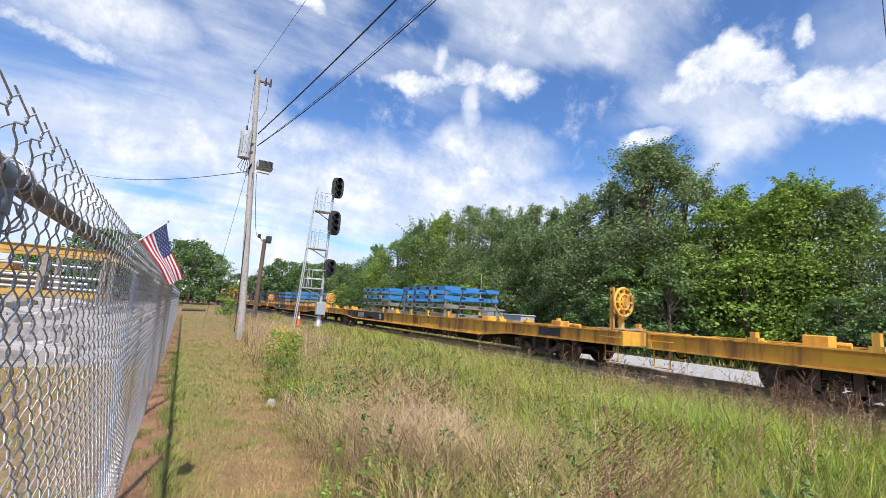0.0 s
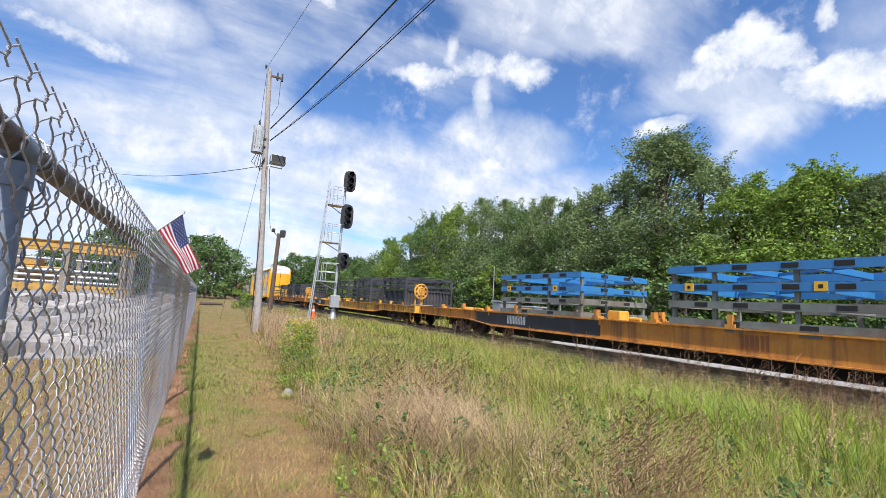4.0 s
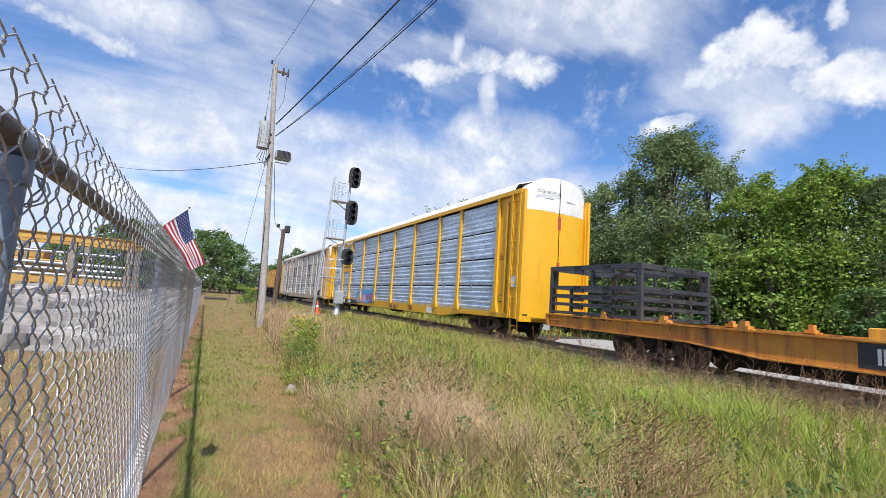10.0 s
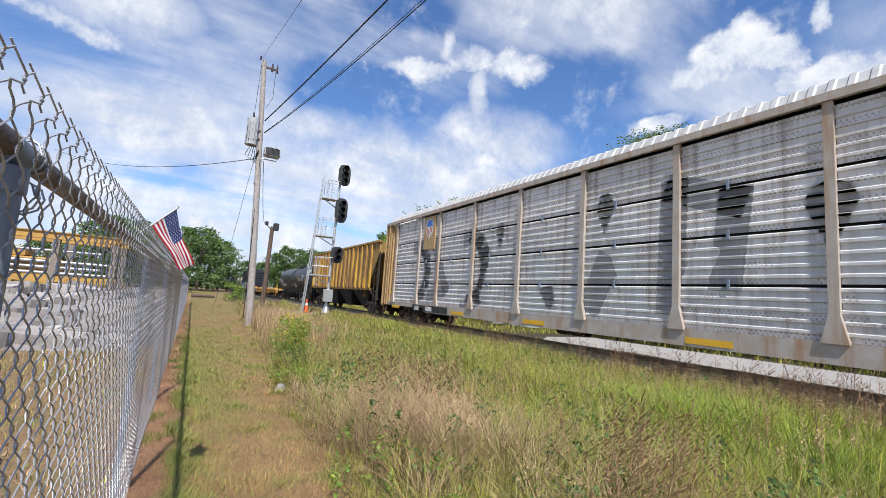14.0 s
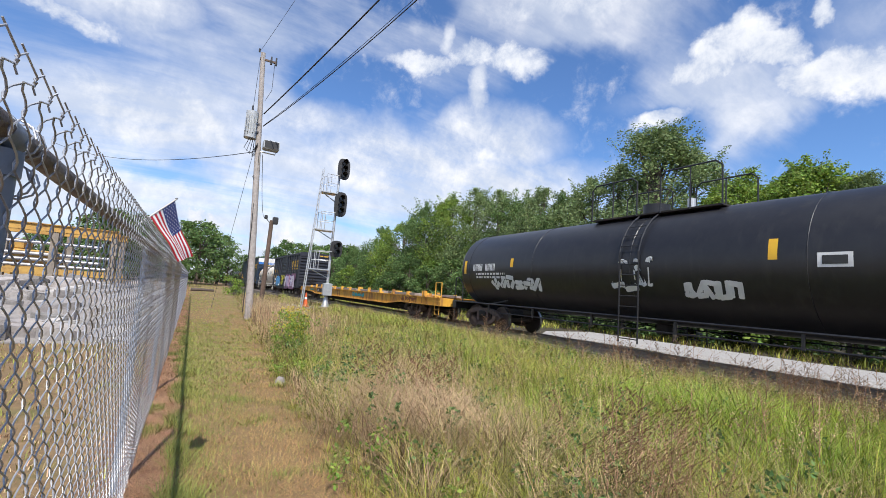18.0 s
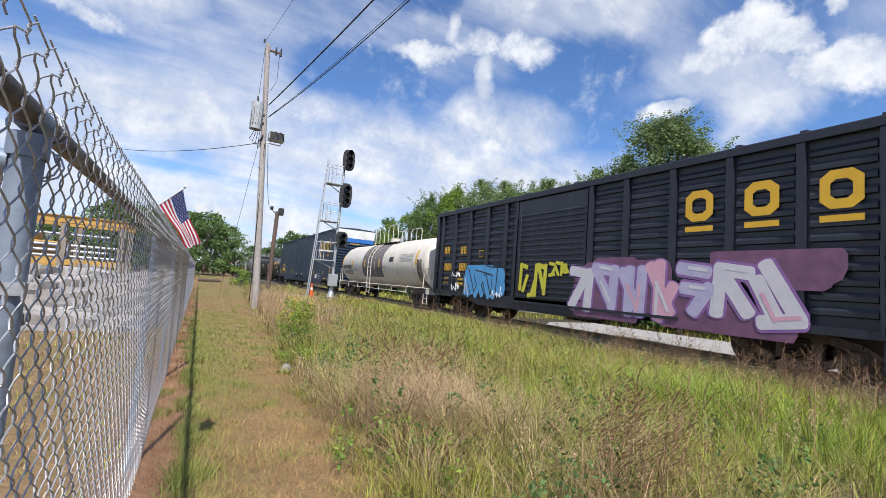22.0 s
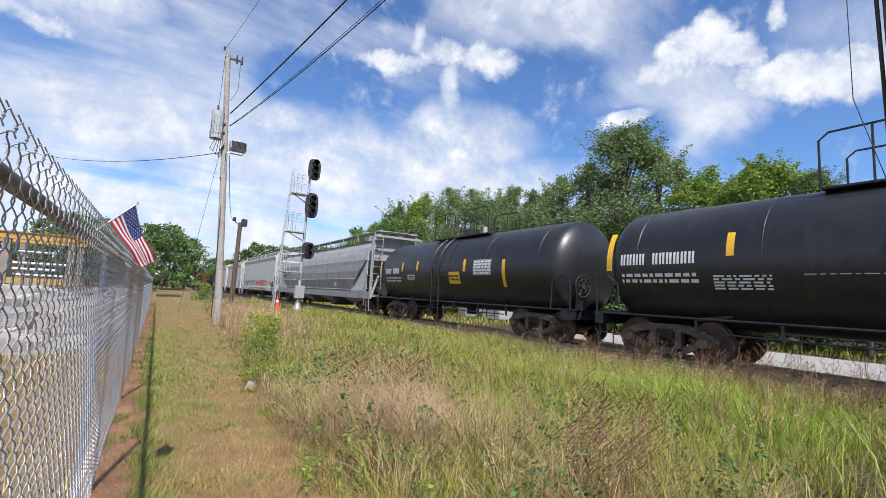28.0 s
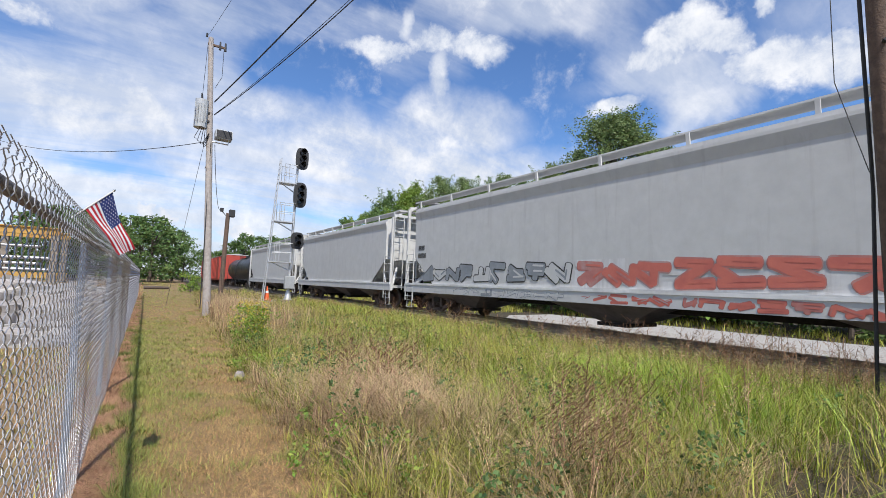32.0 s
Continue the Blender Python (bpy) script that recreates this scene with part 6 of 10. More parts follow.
def tanks():
    W, Yl = M["letter_white"], M["letter_yellow"]
    r, zc = 1.5, 2.35
    e, hl = tank_car(192.0, 209.4, r, zc, "tank_black", "long black tank car with white graffiti tags", marks=((7.78, -8, 12, 0.16), (4.8, 0, 12, 0.16), (-3.2, 0, 16, 0.16)))
    blocks_on_shell(e, r, zc, 7.2, -4, 0.26, 8, W, 3)
    on_shell(e, r, zc, 5.2, 7.0, -16, -6, 2, W, 1)
    for y0_, y1_, za, zb in ((-6.18, -5.0, 2.2, 2.82),):
        for k in range(4):
            on_shell(e, r, zc, y0_ + 0.02, y1_, -5 + 6 * k, -1 + 6 * k, 2, W, 3 + k, "data_panel")
    part("placard", tank_band(-4.4, -3.9, r + 0.004, zc, -6, 4, 3), W, e)
    part("placard_field", tank_band(-4.33, -3.97, r + 0.007, zc, -4, 2, 3), M["letter_black"], e)
    spray(e, -1.5, -8.1, -6.9, 2.95, 3.35, ["letter_white"], 61, 6, "letter_white", "white sprayed tags on the front end", (r, zc))
    spray(e, -1.5, -8.0, -7.0, 2.6, 2.92, ["letter_white"], 62, 7, "letter_white", "white sprayed tags on the front end", (r, zc))
    spray(e, -1.5, -2.6, -1.4, 1.5, 2.0, ["letter_white"], 63, 5, "letter_white", "white sprayed tag on the tank", (r, zc))
    spray(e, -1.5, -0.6, 0.6, 1.6, 2.6, ["letter_white"], 64, 3, "letter_black", "white sprayed tag on the tank", (r, zc))
    spray(e, -1.5, 3.4, 6.0, 1.5, 2.1, ["letter_white"], 65, 6, "letter_black", "white sprayed tag on the tank", (r, zc))
    part("reflector", tank_band(-6.72, -6.58, r + 0.004, zc, -24, 10, 8), Yl, e)
    # white tank with a grey band
    e, hl = tank_car(257.3, 272.7, 1.46, 2.28, "tank_white", "cream white tank car with a sooty grey centre band", rail_m="tank_white", seams=5, lad=0.75)
    r, zc = 1.46, 2.28
    part("grey_band", tank_band(-1.3, 2.4, r + 0.002, zc, -35, 145, 30), M["tank_grey"], e, "weathered grey band", True)
    part("rust_patch", tank_band(0.9, 1.7, r + 0.005, zc, 22, 44, 8), M["soot"], e)
    part("soot_patch", tank_band(-hl + 0.95, -hl + 1.5, r + 0.002, zc, -60, 6, 10), M["soot"], e, "sooty streaks at the front")
    for y, a0, a1 in ((7.0, -8, 26), (4.6, -9, 11), (1.9, -9, 11), (-0.79, -9, 11), (-6.1, -6, 28)):
        part("reflector", tank_band(y - 0.09, y + 0.09, r + 0.005, zc, a0, a1, 6), M["letter_yellow"], e)
    blocks_on_shell(e, r, zc, 6.68, -13.1, 0.28, 10, M["letter_black"], 3)
    on_shell(e, r, zc, 4.6, 6.6, -30, -18, 2, M["letter_black"], 11)
    on_shell(e, r, zc, -5.6, -4.0, 2, 20, 6, M["spraygrey"], 12, "data_panel")
    part("placard", tank_band(-3.0, -2.4, r + 0.005, zc, 3, 14, 3), M["letter_black"], e)
    on_shell(e, r, zc, -2.0, 0.4, -10, -6, 1, M["spraygrey"], 13)
    on_shell(e, r, zc, 3.4, 5.6, -18, -14, 1, M["spraygrey"], 14)
    # short black tank with a round valve housing
    r, zc = 1.46, 2.22
    e, hl = tank_car(302.3, 315.3, r, zc, "tank_black", "glossy black tank car with a round valve housing", dome=True, lad=0.5, marks=((6.05, -6, 34, 0.16), (3.21, 4, 24, 0.15), (-0.5, 8, 30, 0.16), (-2.6, 8, 30, 0.18), (-5.4, -2, 32, 0.22)))
    blocks_on_shell(e, r, zc, 5.72, -1, 0.27, 10, W, 3)
    on_shell(e, r, zc, 3.85, 5.7, -19, -8, 2, W, 21)
    on_shell(e, r, zc, 2.5, 3.55, -24, -11, 5, W, 22)
    part("notice", tank_band(-2.0, -1.1, r + 0.004, zc, 8, 28, 6), Yl, e, "yellow notice")
    on_shell(e, r, zc, -1.9, -1.2, 10, 26, 3, M["letter_black"], 23)
    part("data_panel", tank_band(-4.5, -3.5, r + 0.004, zc, 12, 32, 6), W, e, "white data panel")
    on_shell(e, r + 0.003, zc, -4.45, -3.55, 13, 31, 6, M["letter_black"], 24)
    on_shell(e, r, zc, -4.0, -2.6, -10, 0, 3, W, 25)
    on_shell(e, r, zc, -5.2, 2.0, -12, -11, 1, W, 26)
    pl = part("hazard_placard", MB().add([(-1.5, -4.9, 1.1), (-1.5, -4.62, 1.38), (-1.5, -4.9, 1.66), (-1.5, -5.18, 1.38)], [(3, 2, 1, 0)]), W, e, "white diamond hazard placard")
    words(pl, "1830", -1.506, -4.72, 1.33, 0.13, M["letter_black"])
    lines(e, -1.46, 0, 0.01, 1, 1.01, 1, W)
    # second short black tank
    e, hl = tank_car(316.2, 329.0, 1.5, 2.28, "tank_black", "dull black tank car with yellow reflector strips", lad=0.6, marks=((6.0, -8, 20, 0.12), (3.6, 0, 16, 0.13), (2.2, 0, 16, 0.14), (0.1, 0, 16, 0.15), (-1.4, -4, 14, 0.16), (-3.65, -26, 10, 0.16)))
    r, zc = 1.5, 2.28
    blocks_on_shell(e, r, zc, 5.36, -4, 0.26, 8, W, 3)
    on_shell(e, r, zc, 3.7, 5.3, -20, -9, 2, W, 31)
    on_shell(e, r, zc, 2.4, 3.1, -16, -6, 3, W, 32)
    part("notice", tank_band(-1.1, -0.1, r + 0.004, zc, -22, -4, 4), Yl, e, "yellow notice")
    part("data_panel", tank_band(-3.0, -1.95, r + 0.004, zc, -10, 12, 6), M["spraygrey"], e)
    on_shell(e, r + 0.003, zc, -2.95, -2.0, -9, 11, 5, W, 33)
    on_shell(e, r + 0.003, zc, -1.05, -0.15, -18, -8, 2, M["letter_black"], 34)
    part("saddle_strap", tank_band(-0.35, 0.35, r + 0.012, zc, -40, 140, 24), M["tank_black"], e)
    tank_car(408.5, 424.0, 1.45, 2.3, "tank_black", "black tank car far back in the train", marks=((5, 0, 20, 0.15),))


tanks()


# ---- box cars ----
def end_ribs(e, m, y, z0, z1, n, w, f=-1, depth=0.09):
    for k in range(n):
        z = z0 + (z1 - z0) * (k + 0.5) / n
        h = (z1 - z0) / n * 0.32
        pr = [(y, z - h), (y + f * depth, z - h * 0.5), (y + f * depth, z + h * 0.5), (y, z + h)]
        mb = MB()
        vs = [(-w, a, b) for a, b in pr] + [(w, a, b) for a, b in pr]
        mb.add([(-w - 0.0, y, z)] + [(w, y, z)] + vs, [(2, 3, 7, 6), (3, 4, 8, 7), (4, 5, 9, 8), (2, 5, 4, 3), (6, 7, 8, 9)])
        part("end_rib", mb, m, e)


def boxcar():
    e, hl = car("boxcar", "dark blue-black ribbed box car with graffiti along its lower half", "box car", 240.6, 256.5)
    m = M["box_black"]
    running_gear(e, hl, 1.9, 248.4)
    under_gear(e, hl, 3)
    z0, z1 = 0.86, 4.5
    part("body", MB().box(-1.5, 1.5, -hl + 0.06, hl - 0.06, z0, z1), m, e)
    roof = [(-1.6, z1), (-1.55, z1 + 0.06), (0, z1 + 0.22), (1.55, z1 + 0.06), (1.6, z1)]
    part("roof", MB().extrude_y(roof, -hl, hl), m, e)
    for k in range(14):
        y = -hl + 0.5 + (2 * hl - 1) * k / 13
        part("roof_rib", MB().extrude_y([(-1.55, z1 + 0.06), (0, z1 + 0.22), (1.55, z1 + 0.06), (1.55, z1 + 0.1), (0, z1 + 0.26), (-1.55, z1 + 0.1)], y - 0.06, y + 0.06), m, e)
    door0, door1 = -1.15, 1.95
    for s in (-1, 1):
        part("top_rail", MB().box(s * 1.56 - 0.06, s * 1.56 + 0.04, -hl, hl, z1 - 0.14, z1 + 0.02), m, e)
        part("side_sill", MB().extrude_x([(-hl, z0 - 0.02), (-2.6, z0 - 0.05), (-1.6, z0 - 0.3), (4.2, z0 - 0.3), (5.2, z0 - 0.05), (hl, z0 - 0.02), (hl, z0 + 0.12), (-hl, z0 + 0.12)], s * 1.56 - 0.04, s * 1.56 + 0.03), m, e)
        posts = [-hl + 0.06, -7.45, -6.28, -5.02, -3.75, -2.45, door0 - 0.12, door1 + 0.12, 2.7, 3.85, 5.1, 6.3, 7.4, hl - 0.06]
        for y in posts:
            part("side_post", MB().extrude_y([(s * 1.5, z0 + 0.05), (s * 1.615, z0 + 0.12), (s * 1.615, z1 - 0.16), (s * 1.5, z1 - 0.1)], y - 0.07, y + 0.07), m, e)
        # pressed panels between the posts
        for a, b in zip(posts, posts[1:]):
            if abs(a - (door0 - 0.12)) < 0.01 or b - a < 0.5:
                continue
            for k in range(12):
                z = z0 + 0.3 + k * (z1 - z0 - 0.5) / 12
                part("panel_rib", MB().extrude_y([(s * 1.5, z), (s * 1.545, z + 0.02), (s * 1.545, z + 0.1), (s * 1.5, z + 0.17)], a + 0.12, b - 0.12), m, e)
        dr = part("sliding_door", MB().box(s * 1.57 - 0.03, s * 1.57 + 0.02, door0, door1, z0 + 0.02, z1 - 0.2), m, e)
        for k in range(17):
            z = z0 + 0.14 + k * (z1 - z0 - 0.75) / 17
            part("door_rib", MB().extrude_y([(s * 1.57, z), (s * 1.63, z + 0.03), (s * 1.63, z + 0.07), (s * 1.57, z + 0.13)], door0 + 0.06, door1 - 0.06), m, dr)
        part("door_track", MB().box(s * 1.6 - 0.05, s * 1.6 + 0.05, -4.0, door1 + 0.2, z0 - 0.05, z0 + 0.02), m, e)
        part("lock_rod", MB().tube([(s * 1.66, door1 - 0.2, z0 + 0.3), (s * 1.66, door1 - 0.2, z1 - 0.5)], 0.02, 6), m, dr)
        for f in (-1, 1):
            la, lb = sorted((f * (hl - 0.1), f * (hl - 0.55)))
            ladder(e, m, s * 1.58 if s < 0 else 1.7, la, lb, 0.85, 2.4, 4)
            step(e, m, s * 1.55, f * (hl - 0.35), 0.35, 0.85)
    for f in (-1, 1):
        end_ribs(e, m, f * (hl - 0.06), z0 + 0.05, z1 - 0.3, 10, 1.5, f, 0.1)
        part("end_frame", MB().box(-1.58, -1.48, f * hl - 0.06, f * hl + 0.06, z0, z1).box(1.48, 1.58, f * hl - 0.06, f * hl + 0.06, z0, z1), m, e)
        part("end_cap", MB().extrude_y([(-1.55, z1 - 0.3), (1.55, z1 - 0.3), (1.55, z1 + 0.06), (0, z1 + 0.22), (-1.55, z1 + 0.06)], f * hl - 0.03, f * hl + 0.03), m, e)
        ladder(e, m, -hl - 0.08 if f < 0 else hl + 0.18, -1.4, -0.95, 0.95, 2.0, 4, "end_ladder", "x")
        ladder(e, m, -hl - 0.08 if f < 0 else hl + 0.18, 0.95, 1.4, 0.95, 2.0, 4, "end_ladder", "x")
        part("end_platform", MB().box(-0.6, 0.6, f * (hl + 0.05), f * (hl + 0.3), 0.88, 0.92) if f > 0 else MB().box(-0.6, 0.6, -hl - 0.3, -hl - 0.05, 0.88, 0.92), M["under"], e)
    part("hand_brake", SHARED["hand_brake_black"], None, e, at=pose(-0.15, -hl - 0.22, 1.75))
    part("brake_housing", MB().box(0.4, 0.95, -hl - 0.16, -hl - 0.03, 1.25, 1.65), m, e)
    bars(e, -hl - 0.04, 0.5, z1 - 0.2, 0.13, 10, M["letter_yellow"], end=True, gaps=(3,))
    # block letters and lesser markings
    x = -1.55
    for y in (-3.95, -5.2, -6.45):
        blk = part("logo_block", emblem_ring(x, y - 0.41, 3.4, 0.31, 0.35), M["letter_yellow"], e, "yellow shape of the railway emblem")
        part("logo_base", MB().box(x - 0.006, x, y - 0.72, y - 0.1, 2.82, 2.94), M["letter_yellow"], blk)
    for y, z, n in ((7.2, 2.62, 2), (5.8, 2.58, 2), (7.12, 1.88, 3), (5.85, 1.88, 3)):
        bars(e, x, y, z, 0.32, n, M["letter_yellow"], w=0.78)
    words(e, "LD LMT", x - 0.004, 7.1, 1.5, 0.13, M["letter_yellow"])
    words(e, "LT WT", x - 0.004, 7.1, 1.3, 0.13, M["letter_yellow"])
    lines(e, x, 5.3, 5.9, 1.25, 1.6, 2, M["letter_yellow"], seed=3)
    plate(e, x, 4.1, 4.4, 2.42, 2.7, M["letter_yellow"], "data_plate")
    plate(e, x - 0.004, 4.13, 4.37, 2.45, 2.67, M["box_black"], "data_plate")
    for y in (7.3, 5.9, 3.5, 0.6, -1.2, -5.2):
        plate(e, -1.592, y - 0.35, y + 0.35, z0 - 0.02, z0 + 0.1, M["letter_yellow"], "reflector")
    spray(e, -1.625, -6.4, -0.6, 0.62, 2.35, ["pale", "pale", "lilac", "pink"], 41, 7, "violet", "pink and white sprayed graffiti along the lower side", haze="dull_pink")
    spray(e, -1.63, 0.4, 1.7, 0.98, 2.25, ["sprayyellow"], 42, 3, "letter_black", "yellow and black sprayed star", )
    spray(e, -1.63, -0.6, 0.3, 1.7, 2.25, ["sprayyellow"], 46, 3, "box_black", "small yellow tag")
    spray(e, -1.625, 3.1, 5.2, 0.66, 2.1, ["sprayblue", "pale", "sprayblue"], 43, 3, "letter_black", "blue and white sprayed figures", haze="sprayblue")
    scrawl(e, -1.63, 3.4, 0.9, 0.5, 0.8, M["letter_white"], 7)
    scrawl(e, -1.63, 6.3, 1.0, 0.4, 0.7, M["letter_white"], 8)
    scrawl(e, -1.63, 6.3, 1.6, 0.25, 0.8, M["letter_white"], 9)


boxcar()


def high_cube():
    e, hl = car("high_cube_boxcar", "long dark blue high-cube box car with smooth sides", "box car", 273.8, 301.3)
    m = M["box_blue"]
    running_gear(e, hl, 3.0, 287.5)
    under_gear(e, hl, 4)
    z0, z1 = 0.58, 5.25
    part("body", MB().box(-1.54, 1.54, -hl + 0.06, hl - 0.06, z0 + 0.25, z1, 0.02), m, e)
    part("roof", MB().extrude_y([(-1.57, z1 - 0.02), (-1.57, z1 + 0.06), (0, z1 + 0.14), (1.57, z1 + 0.06), (1.57, z1 - 0.02)], -hl + 0.02, hl - 0.02), m, e)
    for s in (-1, 1):
        part("side_sill", MB().extrude_x([(-hl + 4.2, z0), (hl - 4.2, z0), (hl - 3.8, z0 + 0.3), (hl, z0 + 0.3), (hl, z0 + 0.42), (-hl, z0 + 0.42), (-hl, z0 + 0.3), (-hl + 3.8, z0 + 0.3)], s * 1.56 - 0.03, s * 1.56 + 0.02), m, e)
        for k in range(22):
            y = -hl + 1.2 + (2 * hl - 2.4) * k / 21
            if -2.6 < y < 3.4:
                continue
            part("rivet_seam", MB().box(s * 1.545 - 0.006, s * 1.545 + 0.006, y - 0.05, y + 0.05, z0 + 0.45, z1 - 0.1), m, e)
        for a, b in ((-2.3, 0.3), (0.4, 3.0)):
            d = part("plug_door", MB().box(s * 1.56 - 0.03, s * 1.56 + 0.03, a, b, z0 + 0.35, z1 - 0.15, 0.01), m, e, "framed plug door")
            for y in (a + 0.1, (a + b) / 2, b - 0.1):
                part("lock_bar", MB().tube([(s * 1.62, y, z0 + 0.4), (s * 1.62, y, z1 - 0.2)], 0.03, 6), m, d)
            for z in (1.3, 2.3, 3.1, 4.0):
                part("door_rail", MB().box(s * 1.59, s * 1.63, a, b, z - 0.05, z + 0.05) if s > 0 else MB().box(-1.63, -1.59, a, b, z - 0.05, z + 0.05), m, d)
            part("crank", MB().tube([(s * 1.66, (a + b) / 2 - 0.3, 1.35), (s * 1.66, (a + b) / 2 + 0.2, 1.05)], 0.025, 6), M["alu"], d)
        part("door_track", MB().box(s * 1.6 - 0.05, s * 1.6 + 0.05, -5.2, 5.8, z0 + 0.24, z0 + 0.32), m, e)
        for f in (-1, 1):
            la, lb = sorted((f * (hl - 0.12), f * (hl - 0.6)))
            ladder(e, m, s * 1.56 if s < 0 else 1.66, la, lb, 0.85, 2.3, 5)
            step(e, m, s * 1.5, f * (hl - 0.4), 0.3, 0.85)
            part("white_corner", MB().box(*sorted((s * 1.545, s * 1.575)), *sorted((f * (hl - 0.02), f * (hl - 0.3))), z1 - 0.62, z1 - 0.06), M["roof_white"], e)
    for f in (-1, 1):
        end_ribs(e, m, f * (hl - 0.06), 0.95, z1 - 1.15, 14, 1.5, f, 0.09)
        part("end_panel", MB().box(-1.54, 1.54, *sorted((f * (hl - 0.06), f * (hl - 0.02))), z1 - 0.72, z1), M["roof_white"], e, "white top panel of the end")
        part("end_stripe", MB().box(-1.54, 1.54, *sorted((f * (hl - 0.06), f * (hl - 0.025))), z1 - 1.05, z1 - 0.72), M["bright_blue"], e, "bright blue band")
        part("corner_post", MB().box(-1.57, -1.5, f * (hl - 0.06) - 0.05, f * (hl - 0.06) + 0.05, 0.7, z1 - 0.7).box(1.5, 1.57, f * (hl - 0.06) - 0.05, f * (hl - 0.06) + 0.05, 0.7, z1 - 0.7), m, e)
        ladder(e, m, -hl - 0.08 if f < 0 else hl + 0.18, -1.4, -0.9, 0.9, 2.3, 5, "end_ladder", "x")
        ladder(e, m, -hl - 0.08 if f < 0 else hl + 0.18, 0.9, 1.4, 0.9, 2.3, 5, "end_ladder", "x")
    part("hand_brake", SHARED["hand_brake_black"], None, e, at=pose(0.2, -hl - 0.25, 1.9))
    part("crossover_platform", MB().box(-1.0, 1.0, -hl - 0.4, -hl - 0.05, 0.85, 0.89), M["alu"], e)
    lines_end = MB()
    for k in range(4):
        lines_end.box(-0.5, 0.3, -hl + 0.02 - 0.005, -hl + 0.02, 4.05 - 0.62 * k, 4.1 - 0.62 * k)
    part("end_marking", lines_end, M["letter_yellow"], e)
    x = -1.556
    for y in (-8.55, -9.5, -10.45):
        part("logo_block", emblem_ring(x, y - 0.42, 3.85, 0.3, 0.35), M["letter_yellow"], e, "yellow shape of the railway emblem")
    for y, q in ((-8.15, 1), (-11.6, -1)):
        part("logo_bracket", MB().box(x - 0.006, x, y - 0.05, y + 0.05, 3.25, 4.45).box(x - 0.006, x, *sorted((y, y - 0.25 * q)), 3.25, 3.35).box(x - 0.006, x, *sorted((y, y - 0.25 * q)), 4.35, 4.45), M["letter_yellow"], e)
    for y in (-8.55, -8.9, -10.8, -11.15):
        part("logo_dot", MB().tube([(x - 0.006, y, 3.05), (x, y, 3.05)], 0.1, 12), M["letter_yellow"], e)
    bars(e, x, hl - 2.5, 2.15, 0.36, 4, M["letter_yellow"], w=0.75)
    bars(e, x, hl - 2.5, 1.62, 0.36, 6, M["letter_yellow"], w=0.75)
    lines(e, x, hl - 3.0, hl - 2.5, 0.95, 1.25, 2, M["letter_yellow"], seed=8)
    lines(e, x, hl - 3.8, hl - 3.4, 0.95, 1.25, 2, M["letter_yellow"], seed=9)
    for y, h in ((hl - 0.75, 0.75), (hl - 2.1, 0.45), (hl - 4.5, 0.45), (hl - 8.4, 0.5), (3.9, 0.3), (-6.2, 0.4), (-9.7, 0.4), (-12.1, 0.8)):
        plate(e, x - 0.012, y - 0.07, y + 0.07, 1.3, 1.3 + h, M["letter_yellow"], "reflector")
    plate(e, x, -7.6, -6.9, 1.0, 1.4, M["letter_white"], "data_panel")
    lines(e, x, -8.8, -7.9, 0.95, 1.5, 4, M["spraygrey"], seed=10)
    plate(e, x, -11.0, -10.0, 0.9, 1.1, M["letter_yellow"], "notice")
    plate(e, x, hl - 4.6, hl - 3.9, 1.4, 1.8, M["under"], "notice")
    part("roof_edge", MB().box(-1.6, -1.54, -hl, hl, z1 - 0.05, z1 + 0.03), m, e)


high_cube()


